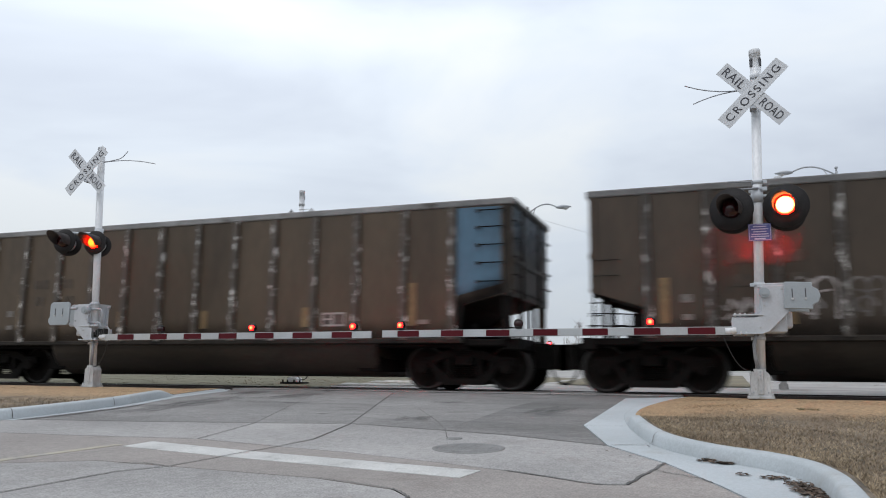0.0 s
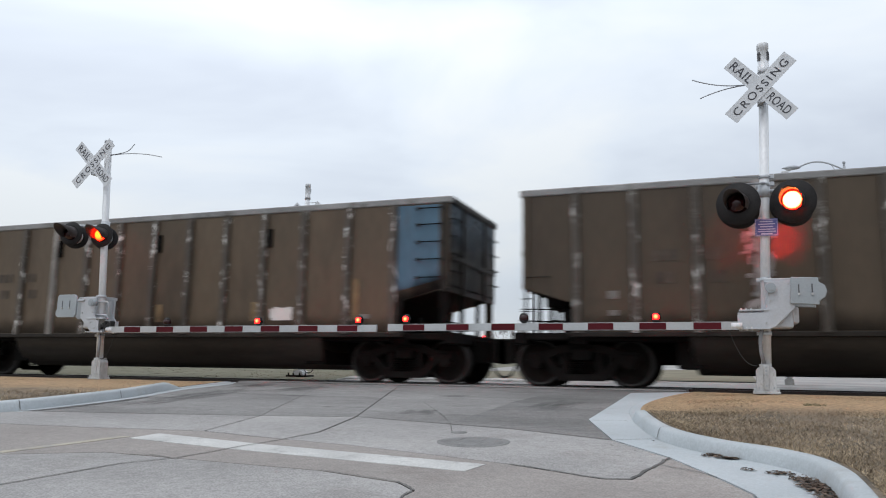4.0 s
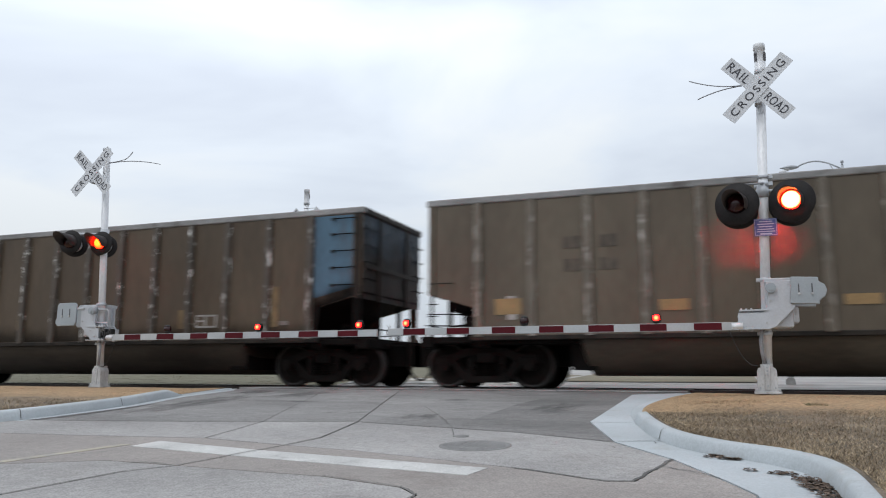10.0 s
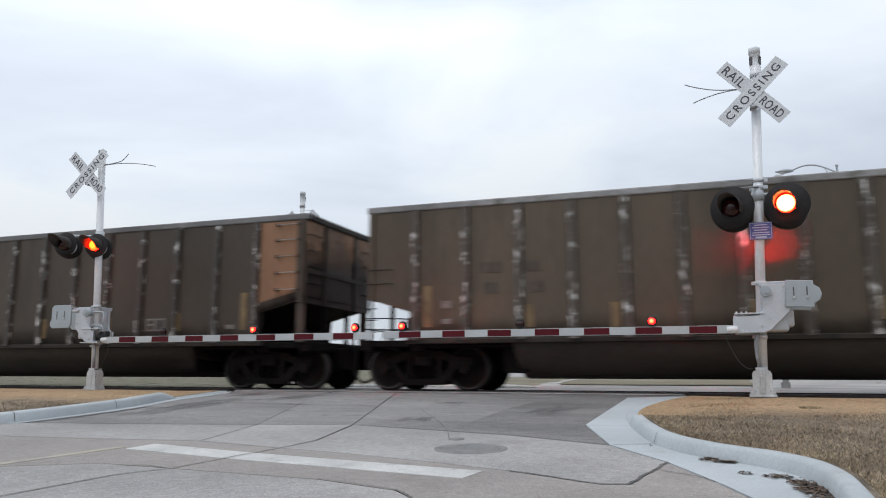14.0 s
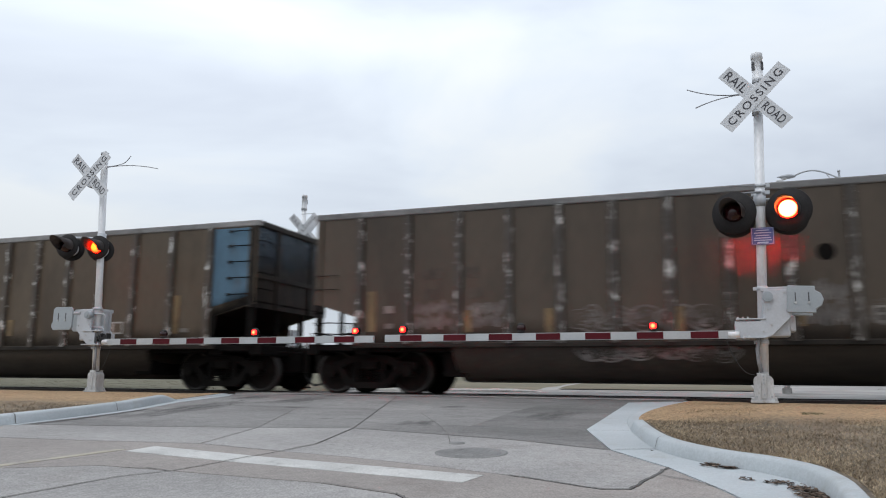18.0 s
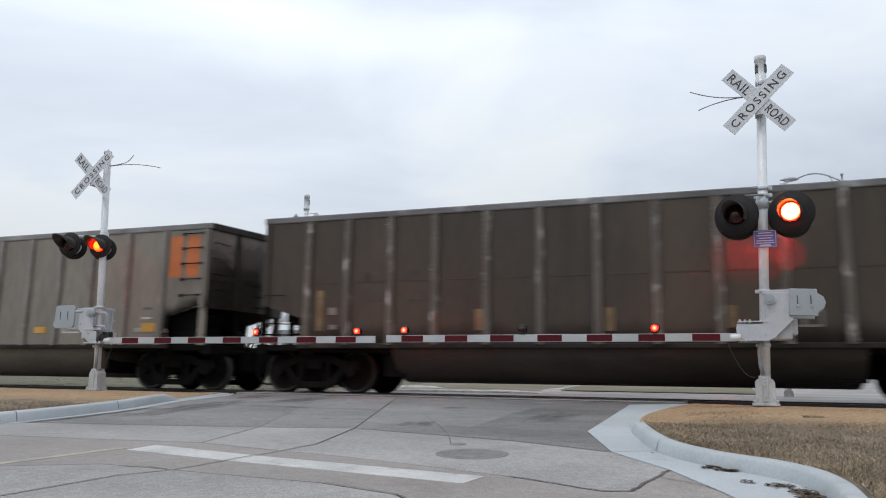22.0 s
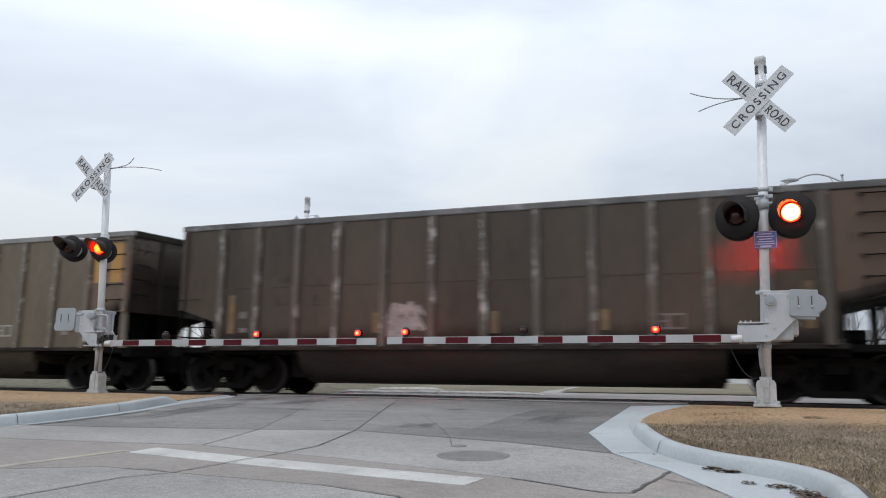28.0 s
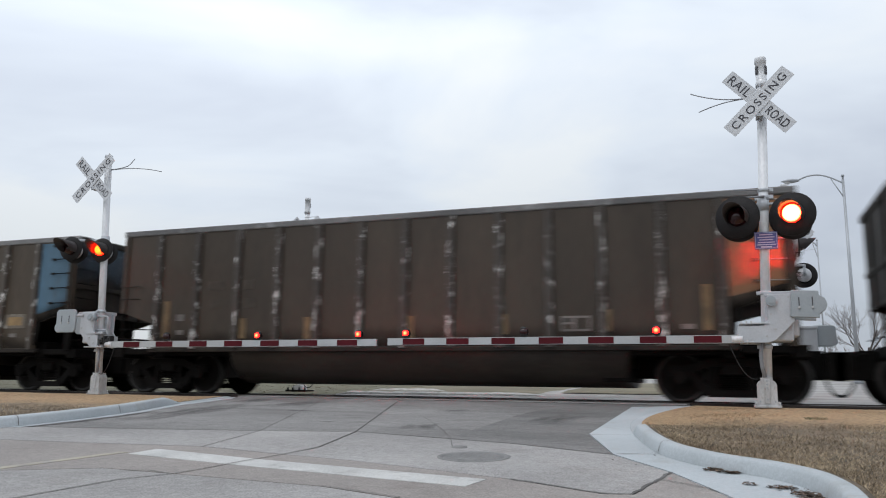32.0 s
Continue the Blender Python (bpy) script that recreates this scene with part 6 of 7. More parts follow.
    hose(bm, [(0.07, -HALF + 0.02, 1.46), (0.45, -HALF + 0.05, 1.46), (0.82, -1.3, 1.46), (0.84, -1.2, 1.40)], 0.013, 6)
    rod(bm, (0.70, -1.25, 1.0), (0.70, -1.25, 1.48), 0.016, 6)
    hose(bm, [(0.30, -0.9, 1.0), (0.31, -0.9, 1.18), (0.42, -0.9, 1.26), (0.66, -0.92, 1.28), (0.82, -0.95, 1.22)], 0.02, 6)
    K["pipe"] = mesh_of("brake_pipe", bm)
    # running gear
    bm = bmesh.new()
    for s in (-1, 1):
        prof = [(0.075, s * 0.83), (0.16, s * 0.82), (0.20, s * 0.775), (0.38, s * 0.765), (0.40, s * 0.80), (WHEEL_R, s * 0.80), (WHEEL_R, s * 0.715), (WHEEL_R + 0.028, s * 0.705), (WHEEL_R + 0.025, s * 0.675), (0.40, s * 0.675), (0.36, s * 0.72), (0.12, s * 0.70), (0.085, s * 0.65)]
        lathe(bm, [(r, -h) for r, h in prof], 32, axis="Y")
        for k in range(3):
            a = 2 * math.pi * k / 3 + 0.3
            rod(bm, (0.05 * math.cos(a), s * 1.135, 0.05 * math.sin(a)), (0.05 * math.cos(a), s * 1.155, 0.05 * math.sin(a)), 0.018, 6)
        rod(bm, (0, s * 0.83, 0), (0, s * 1.14, 0), 0.115, 18)
    rod(bm, (0, -0.7, 0), (0, 0.7, 0), 0.085, 14)
    for f in bm.faces:
        c = f.calc_center_median()
        rr = math.hypot(c.x, c.z)
        f.material_index = 1 if 0.39 < rr < 0.48 and 0.70 < abs(c.y) < 0.81 else 0
    K["wheelset"] = mesh_of("wheelset", bm, M["wheel"])
    K["wheelset"].materials.append(M["tread"])
    bm = bmesh.new()
    prism(bm, [(-1.12, 0.50), (-1.08, 0.66), (-0.72, 0.68), (-0.40, 0.80), (0.40, 0.80), (0.72, 0.68), (1.08, 0.66), (1.12, 0.50), (0.68, 0.52), (0.36, 0.66), (-0.36, 0.66), (-0.68, 0.52)], -0.07, 0.07)
    prism(bm, [(-0.78, 0.54), (-0.62, 0.54), (-0.34, 0.24), (-0.42, 0.12), (-0.55, 0.2)], -0.06, 0.06)
    prism(bm, [(0.78, 0.54), (0.62, 0.54), (0.34, 0.24), (0.42, 0.12), (0.55, 0.2)], -0.06, 0.06)
    prism(bm, [(-0.46, 0.11), (0.46, 0.11), (0.42, 0.24), (-0.42, 0.24)], -0.08, 0.08)
    for x in (-0.33, 0.33):
        box(bm, x - 0.05, x + 0.05, -0.06, 0.06, 0.22, 0.70)
    for x in (-0.89, 0.89):
        box(bm, x - 0.14, x + 0.14, -0.09, 0.09, 0.42, 0.62, 0.02)
    K["frame"] = mesh_of("side_frame", bm)
    bm = bmesh.new()
    for x in (-0.19, 0.0, 0.19):
        for i in range(6):
            lathe(bm, [(0.06, 0.255 + i * 0.04), (0.08, 0.265 + i * 0.04), (0.06, 0.280 + i * 0.04)], 10, (x, 0, 0))
    K["spring"] = mesh_of("spring_nest", bm)
    bm = bmesh.new()
    box(bm, -0.20, 0.20, -1.12, 1.12, 0.50, 0.72, 0.03)
    box(bm, -0.46, 0.46, -0.3, 0.3, 0.16, 0.72, 0.04)
    box(bm, -0.55, -0.45, -0.9, 0.9, 0.36, 0.42, 0.01)
    box(bm, 0.45, 0.55, -0.9, 0.9, 0.36, 0.42, 0.01)
    K["bolster"] = mesh_of("bolster", bm)
    return K


CAR = car_meshes()
WHEELS, CARS = [], []


def plate(x0, x1, z0, z1, proud=0.014):
    bm = bmesh.new()
    box(bm, x0, x1, -HALF - proud, -HALF + 0.004, z0, z1)
    return bm


def stencil(car, x, z, groups, mat, h=0.19, w=0.12):
    """Unreadable stencilled marks: short bars of the writing's size."""
    for n, dx, dz in groups:
        for i in range(n):
            part("stencil_bar", plate(x + dx + i * (w + 0.06), x + dx + i * (w + 0.06) + w, z + dz, z + dz + h), mat, car)


def scrawl(car, x, z, n, size, seed, y=-HALF - 0.006, mat="spray", width=0.045):
    """Loops and strokes of sprayed paint on the car's side."""
    rnd = random.Random(seed)
    bm = bmesh.new()
    for i in range(n):
        cx, cz = x + i * size * 0.95, z + rnd.uniform(-0.05, 0.05)
        if any(abs(cx - r) < 0.12 for r in RIBS):
            cx += 0.22
        rx, rz = size * rnd.uniform(0.32, 0.45), size * rnd.uniform(0.42, 0.6)
        a0, sweep = rnd.uniform(0, 6.28), rnd.uniform(3.5, 6.2)
        steps = 16
        prev = None
        for k in range(steps + 1):
            a = a0 + sweep * k / steps
            c = Vector((cx + rx * math.cos(a) + 0.12 * size * math.sin(3 * a), y, cz + rz * math.sin(a)))
            d = Vector((math.cos(a), 0, math.sin(a)))
            wd = width * (0.6 + 0.8 * math.sin(math.pi * k / steps))
            pair = (bm.verts.new(c + d * wd), bm.verts.new(c - d * wd))
            if prev:
                bm.faces.new((prev[0], prev[1], pair[1], pair[0]))
            prev = pair
        if rnd.random() < 0.6:
            zz = cz + rnd.uniform(-0.2, 0.2) * size
            v = [bm.verts.new((cx + q[0] * size, y - 0.001, zz + q[1] * size)) for q in ((-0.4, -0.05), (0.4, 0.0), (0.42, 0.1), (-0.38, 0.06))]
            bm.faces.new(v)
    return tagged(part("graffiti", bm, M[mat], car, "pale sprayed graffiti scrawl"), kind="stuff")


def throwup(car, x0, x1, z0, z1, n, seed, mat="spray", width=0.022, y=-HALF - 0.007):
    """Rounded bubble letters in outline, overlapping, with a second line inside each."""
    rnd = random.Random(seed)
    bm = bmesh.new()
    step = (x1 - x0) / n
    for i in range(n):
        cx, cz = x0 + step * (i + 0.5), (z0 + z1) / 2 + rnd.uniform(-0.04, 0.04)
        ph, p2, dent = rnd.uniform(0, 6.28), rnd.uniform(0, 6.28), rnd.choice((2, 3, 3, 5))
        for ring in (1.0, 0.62, 0.28):
            prev = None
            for q in range(41):
                a = 2 * math.pi * q / 40
                r = ring * (1 + 0.16 * math.sin(dent * a + ph) + 0.09 * math.sin(2 * a + p2))
                c = Vector((cx + step * 0.60 * r * math.cos(a), y - 0.0005 * i, cz + (z1 - z0) * 0.46 * r * math.sin(a)))
                w = width * (0.7 + 0.5 * math.sin(a + ph)) * (1 if ring > 0.4 else 1.8)
                d = Vector((math.cos(a), 0, math.sin(a))) * w
                pair = (bm.verts.new(c + d), bm.verts.new(c - d))
                if prev and not (ring < 1 and q % 11 in (0, 1, 2)):
                    bm.faces.new((prev[0], prev[1], pair[1], pair[0]))
                prev = pair
    return tagged(part("graffiti", bm, M[mat], car, "pale sprayed graffiti in bubble letters"), kind="stuff")


def ribbon(bm, pts, width, y):
    """A brushed stroke along points (x, z) on the side."""
    prev = None
    for i, p in enumerate(pts):
        a, b = Vector(pts[max(0, i - 1)]), Vector(pts[min(len(pts) - 1, i + 1)])
        d = (b - a).normalized()
        w = width * (0.75 + 0.25 * math.sin(1.7 * i))
        pair = [bm.verts.new((p[0] + e * d.y * w, y, p[1] - e * d.x * w)) for e in (-1, 1)]
        if prev:
            bm.faces.new((prev[0], prev[1], pair[1], pair[0]))
        prev = pair


def arches(car, x0, x1, z0, z1, legs, mat="spray", width=0.035, ring=False, y=-HALF - 0.009):
    """Sprayed letter of upright legs joined by round arches, some with a ring low inside."""
    bm = bmesh.new()
    step = (x1 - x0) / (legs - 1)
    for i in range(legs - 1):
        a, r = x0 + i * step, step / 2
        foot = z0 + (z1 - z0) * (0.0 if i % 2 == 0 else 0.25)
        pts = [(a, foot), (a + 0.01, (foot + z1 - r) / 2)] + [(a + r - r * math.cos(q * math.pi / 8), z1 - r + r * math.sin(q * math.pi / 8)) for q in range(9)] + [(a + step, (z0 + z1) / 2), (a + step - 0.02, z0 + 0.1 * (z1 - z0))]
        ribbon(bm, pts, width, y - 0.0004 * i)
    if ring:
        cx, cz, r = (x0 + x1) / 2 - 0.05, z0 + 0.38 * (z1 - z0), 0.17 * (z1 - z0)
        ribbon(bm, [(cx + 1.25 * r * math.cos(q * math.pi / 9), cz + r * math.sin(q * math.pi / 9)) for q in range(-1, 16)], width, y - 0.002)
        ribbon(bm, [(x0 + 0.1, z0 + 0.72 * (z1 - z0)), (cx, z0 + 0.66 * (z1 - z0)), (x1 - 0.1, z0 + 0.72 * (z1 - z0))], width * 0.7, y - 0.0025)
    return tagged(part("graffiti", bm, M[mat], car, "pale sprayed graffiti letter"), kind="stuff")


def cloud(car, x0, x1, z0, z1, seed, mat="spray", y=-HALF - 0.009):
    """A patch of level sprayed strokes, ragged at its ends."""
    rnd = random.Random(seed)
    bm = bmesh.new()
    rows = int((z1 - z0) / 0.030)
    for i in range(rows):
        u = i / max(1, rows - 1)
        w = (x1 - x0) / 2 * rnd.uniform(0.45, 1.0)
        c, z = (x0 + x1) / 2 + rnd.uniform(-0.25, 0.25) * (x1 - x0) * (1 - 2 * w / (x1 - x0) * 0.8), z0 + (z1 - z0) * u
        ribbon(bm, [(c - w + 2 * w * q / 7, z + rnd.uniform(-0.018, 0.018)) for q in range(8)], rnd.uniform(0.014, 0.030), y - 0.0004 * i)
    return tagged(part("graffiti", bm, M[mat], car, "pale patch of sprayed strokes"), kind="stuff")


def tag(car, x0, x1, z0, z1, n, seed, mat="spray", width=0.020, y=-HALF - 0.007):
    """A small quick tag: jagged joined strokes."""
    rnd = random.Random(seed)
    bm = bmesh.new()
    for row in range(2):
        mid, tall = z0 + (z1 - z0) * (0.28 + 0.46 * row), (z1 - z0) * 0.30
        p = Vector((x0, y, mid))
        for i in range(n):
            q = Vector((x0 + (x1 - x0) * (i + rnd.uniform(0.3, 1.2)) / n, y - 0.0003 * (i % 3), mid + tall * (1 if i % 2 else -1) * rnd.uniform(0.35, 1.0)))
            d = (q - p).normalized()
            w = Vector((-d.z, 0, d.x)) * width * rnd.uniform(0.6, 1.4)
            bm.faces.new([bm.verts.new(v) for v in (p - w, p + w, q + w, q - w)])
            p = q
    return tagged(part("graffiti", bm, M[mat], car, "pale sprayed tag"), kind="stuff")


REFLECT = {"strip": ("stripe", "faded yellow reflective strip"), "dim": ("stripe", "faded amber reflector"), "amber": ("amber", "yellow reflective plate"), "framed": ("amber", "yellow reflective plate"), "gold": ("gold", "yellow reflective plate"), "rusty": ("orange_plate", "dull orange plate")}
STRIPS_A = [("strip", 2.06, 2.24, 1.32, 2.18), ("strip", 5.19, 5.35, 1.34, 1.71), ("strip", 7.55, 7.72, 1.28, 1.68), ("strip", 10.13, 10.29, 1.28, 1.70), ("strip", 12.60, 12.76, 1.28, 2.15)]
STRIPS_B = [("strip", 1.44, 1.60, 1.30, 2.15), ("strip", 4.99, 5.15, 1.28, 1.70), ("strip", 7.52, 7.68, 1.25, 1.68), ("strip", 9.65, 9.81, 1.29, 1.68), ("strip", 13.13, 13.28, 1.28, 2.1)]
STRIPS_C = [("strip", 1.34, 1.52, 1.26, 2.09), ("strip", 3.44, 3.60, 1.22, 1.66), ("strip", 5.07, 5.23, 1.20, 1.66), ("strip", 7.44, 7.60, 1.17, 1.64), ("strip", 9.42, 9.57, 1.25, 1.64), ("strip", 11.41, 11.56, 1.28, 1.69), ("strip", 13.17, 13.33, 1.28, 2.10)]
MARKS = {2: [("dim", 4.77, 5.19, 1.52, 1.62), ("dim", 7.80, 8.23, 1.47, 1.58), ("dim", 9.89, 10.25, 1.46, 1.58), ("rusty", 12.70, 13.36, 1.53, 1.87)],
         5: [("amber", 1.49, 2.02, 1.42, 1.73), ("amber", 4.60, 5.11, 1.43, 1.63), ("amber", 7.61, 8.16, 1.45, 1.63), ("amber", 10.60, 11.04, 1.46, 1.64), ("amber", 12.66, 13.05, 1.46, 1.71)],
         10: [("gold", 1.46, 1.93, 1.29, 1.53), ("gold", 4.69, 5.20, 1.30, 1.44), ("gold", 6.73, 7.16, 1.30, 1.44), ("gold", 9.73, 10.10, 1.30, 1.45), ("gold", 13.02, 13.40, 1.31, 1.51)],
         # 12, 13: orange light from the arm lamps is put into the brighter plates
         12: [("dim", 1.64, 2.10, 1.35, 1.60), ("dim", 4.75, 5.15, 1.42, 1.58), ("dim", 7.69, 8.11, 1.45, 1.60), ("rusty", 12.72, 13.20, 1.40, 1.66)],
         13: [("amber", 1.54, 1.92, 1.26, 1.42), ("dim", 4.75, 5.15, 1.42, 1.58), ("dim", 7.69, 8.11, 1.45, 1.60), ("amber", 12.72, 13.20, 1.40, 1.66)],
         15: [("framed", 1.42, 2.14, 1.52, 1.96), ("framed", 4.55, 5.25, 1.43, 1.66), ("framed", 7.54, 8.27, 1.40, 1.68), ("framed", 9.55, 10.25, 1.40, 1.65), ("framed", 12.60, 13.30, 1.53, 1.88)]}


def splash(car, x, seed):
    """A pale chalky smear run down over a rib."""
    rnd = random.Random(seed)
    bm = bmesh.new()
    for i in range(130):
        z, w = rnd.uniform(1.3, 3.62), rnd.uniform(0.02, 0.07)
        c, h = x + rnd.gauss(0.03, 0.13), rnd.uniform(0.03, 0.12)
        y = -HALF - (0.092 if abs(c - x) < 0.085 else 0.006) - rnd.uniform(0, 0.001)
        bm.faces.new([bm.verts.new((c + a * w, y, z + b * h)) for a, b in ((-0.7, -1), (0.5, -0.8), (1, 0.5), (0.2, 1), (-1, 0.4))])
    return tagged(part("chalk_smear", bm, M["spray"], car, "pale chalky smear over a rib"), kind="stuff")


def coal_car(k, paint, end, extras):
    names = {"brown": "weathered brown", "dark": "dark brown", "tan": "light tan-brown", "grey": "dusty pale-grey"}
    ends = {"blue": "a faded blue", "orange": "a faded orange", "two_blue": "two light blue", "two_orange": "two vivid orange", "two_yellow": "two amber", "rust": "a rust-brown"}
    note = {"graffiti": " and graffiti", "shield": " and shield", "white": " and plates"}
    extra = next((note[e] for e in extras if e in note), "")
    car = thing("coal_car", (0, TRACK_Y, 0), "%s coal car with %s end panel%s%s" % (names[paint], ends[end], "s" if end.startswith("two") else "", extra), "rail car", "cars of the coal train")
    P, R = body_paint(paint, SHADE.get(k, 1.0), 1.06 if k < 5 else 1.0 if paint == "grey" else 1.015), M[paint + "_rib"]
    POST = R if paint == "tan" else P
    bowed = end.startswith("two")
    shared("side_wall", CAR["side"], P, car, (0, -HALF, 0))
    shared("side_wall", CAR["side"], P, car, (0, HALF - 0.012, 0))
    for x, turn in ((0, 0), (LONG, 180)):
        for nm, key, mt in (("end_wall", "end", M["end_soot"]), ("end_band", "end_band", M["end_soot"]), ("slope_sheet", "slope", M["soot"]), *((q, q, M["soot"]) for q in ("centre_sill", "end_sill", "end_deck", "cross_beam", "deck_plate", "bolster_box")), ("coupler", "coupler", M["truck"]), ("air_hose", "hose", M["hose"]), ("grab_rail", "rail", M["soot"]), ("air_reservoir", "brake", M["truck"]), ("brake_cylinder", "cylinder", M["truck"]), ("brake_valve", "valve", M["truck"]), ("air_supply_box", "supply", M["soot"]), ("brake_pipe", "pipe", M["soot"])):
            if key == "valve" and turn and not end.startswith("two") or key in ("supply", "pipe") and turn or key == "supply" and end == "orange":
                continue
            if bowed and turn and key in ("end", "end_band"):
                key = {"end": "bow_end", "end_band": "bow_band"}[key]
            ob = shared(nm, CAR[key], mt, car, (x + (FACE if turn == 0 and key in ("end", "end_band", "slope") else 0), 0, 0))
            ob.rotation_euler = (0, 0, radians(turn))
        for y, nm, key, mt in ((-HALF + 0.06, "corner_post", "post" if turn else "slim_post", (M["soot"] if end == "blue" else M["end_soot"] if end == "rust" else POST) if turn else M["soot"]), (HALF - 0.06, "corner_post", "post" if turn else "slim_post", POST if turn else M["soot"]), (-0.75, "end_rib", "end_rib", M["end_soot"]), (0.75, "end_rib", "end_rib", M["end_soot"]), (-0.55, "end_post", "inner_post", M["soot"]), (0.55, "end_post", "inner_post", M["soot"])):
            ob = shared(nm, CAR[key], mt, car, (x + (FACE if turn == 0 else BOW * (1 - abs(y) / HALF) if bowed and abs(y) < 1 else 0), y, 0))
            ob.rotation_euler = (0, 0, radians(turn))
    for z in (1.18, 1.42, 1.66, 1.90):
        shared("step_rung", CAR["step"], M["soot"], car, (FACE + 0.04, -HALF + 0.02, z))
    if end.startswith("two"):
        ob = shared("brake_platform", CAR["gear"], M["soot"], car, (LONG, 0, 0))
        ob.scale = (-1, 1, 1)
    for z in (2.60, 2.36, 2.08) if paint == "grey" else (2.45, 2.16) if end == "orange" else (2.07,):
        shared("grab_iron", CAR["grab"], M["end_soot"], car, (0.37, -HALF - 0.07, z))
    for y in (-HALF + 0.03, HALF - 0.03):
        shared("top_rim", CAR["rim"], M["dark_chord" if paint == "dark" else "chord"], car, (0, y, 0))
    for x in (FACE, LONG):
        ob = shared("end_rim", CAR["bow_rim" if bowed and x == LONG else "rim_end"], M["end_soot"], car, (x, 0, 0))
        ob.rotation_euler = (0, 0, math.pi if x == LONG else 0)
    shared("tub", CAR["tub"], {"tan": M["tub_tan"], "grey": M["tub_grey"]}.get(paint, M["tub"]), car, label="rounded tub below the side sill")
    ribs = RIBS_SEAMED if "seam" in extras else RIBS
    for i, x in enumerate(ribs):
        shared("rib", CAR["rib"], M["pale_rib"] if i == 3 and "pale" in extras else M["white_rib"] if "seam" in extras else R, car, (x, -HALF, 1.0))
        ob = shared("rib", CAR["rib"], R, car, (x, HALF, 1.0))
        ob.rotation_euler = (0, 0, math.pi)
    for y in (-HALF + 0.02, HALF - 0.02):
        shared("side_sill", CAR["sill"], M["end_soot"], car, (0, y, 0))
    # coloured panels, ladder and corner stile at the trailing end
    x0, x1 = RIBS[-1] + 0.10, LONG - 0.02
    if end.startswith("two"):
        col = M[{"two_blue": "sky_blue", "two_orange": "vivid", "two_yellow": "yellow"}[end]]
        part("end_panel", plate(13.68, 14.02, 2.56, 3.52, 0.005), col, car, "painted end panel")
        part("end_panel", plate(14.15, 14.50, 2.56, 3.52, 0.005), col, car, "painted end panel")
    else:
        bm = bmesh.new()
        prism(bm, [(x0, 1.865), (x0, TOP - 0.16), (x1 - 0.2, TOP - 0.16), (x1 - 0.2, 2.08), (x0 + 0.5, 1.985)], -HALF - 0.006, -HALF + 0.004)
        part("end_panel", bm, M[end], car, "painted end panel")
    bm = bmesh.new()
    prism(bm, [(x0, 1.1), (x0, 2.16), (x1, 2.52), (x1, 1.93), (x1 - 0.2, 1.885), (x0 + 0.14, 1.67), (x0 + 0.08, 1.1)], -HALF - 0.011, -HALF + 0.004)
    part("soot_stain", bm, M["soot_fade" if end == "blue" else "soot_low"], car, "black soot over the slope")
    if paint in ("brown", "dark"):
        part("grime", plate(1.16, x0 - 0.02, 1.03, 1.62, 0.004), M["grime"], car, "dark grime splashed along the foot of the side")
    for z in (3.56, 3.22, 2.86, 2.50, 2.13):
        for x in (LONG - 0.68, LONG - 0.16):
            shared("rung_bracket", CAR["rung_foot"], M["end_soot"], car, (x, -HALF - 0.03, z))
        # orange-ended cars: rungs coloured pale in place of the light they reflect
        shared("rung", CAR["rung"], M["soot"] if end != "orange" else M["pale_rib"], car, (LONG - 0.42, -HALF - 0.07, z))
    shared("corner_stile", CAR["stile"], POST if end.startswith("two") or end == "orange" else M["end_soot"], car, (LONG - 0.09, -HALF, 0))
    shared("corner_stile", CAR["stile"], P, car, (FACE + 0.07, -HALF, 0))
    bm = bmesh.new()
    if bowed:
        for a, b in ((-HALF + 0.03, -0.01), (0.01, HALF - 0.03)):
            ea, eb = (BOW * (1 - abs(q) / HALF) + LONG + 0.008 for q in (a, b))
            bm.faces.new([bm.verts.new(q) for q in ((ea, a, 1.9), (eb, b, 1.9), (eb, b, TOP - 0.15), (ea, a, TOP - 0.15))])
        for z in (2.42, 2.22, 1.96):
            ob = shared("grab_iron", CAR["grab"], M["soot"], car, (LONG + BOW + 0.06, 0.05, z))
            ob.rotation_euler = (0, 0, math.pi / 2)
    else:
        box(bm, LONG + 0.001, LONG + 0.006, -HALF + 0.03, HALF - 0.03, 1.9, TOP - 0.15)
    part("end_paint", bm, M["worn_" + end], car, "worn paint on the end sheet")
    # end ladder rungs on the trailing end wall
    for z in (3.34, 2.98, 2.62, 2.26):
        for y in (-HALF + 0.32, HALF - 0.2):
            ob = shared("rung", CAR["rung"], M["soot"], car, (LONG + (0.14 if bowed else 0.07), y, z))
            ob.rotation_euler = (0, 0, math.pi / 2)
    # reflective strips, plates and writing
    rnd = random.Random(100 + k)
    side_marks = MARKS.get(k, STRIPS_B if "seam" in extras else STRIPS_A if end == "blue" else STRIPS_C)
    for kind, x, e, z0, z1 in side_marks:
        if kind == "framed":
            part("plate_border", plate(x, e, z0, z1, 0.012), M["tan_rib"], car, "pale border round a reflective plate")
            x, e, z0, z1 = x + 0.12, e - 0.12, z0 + 0.07, z1 - 0.07
        part("reflector", plate(x, e, z0, z1, 0.016), M[REFLECT[kind][0]], car, REFLECT[kind][1])
    WHITE = M["dim_mark" if paint == "dark" else "white_mark"]
    FAINT = M["dim_mark"] if paint in ("dark", "brown") else WHITE
    part("placard", plate(1.72, 1.92, 1.63, 1.78), FAINT, car)
    part("placard", plate(1.74, 1.92, 1.32, 1.42), FAINT, car)
    part("placard", plate(12.80, 13.02, 1.31, 1.40), FAINT, car)
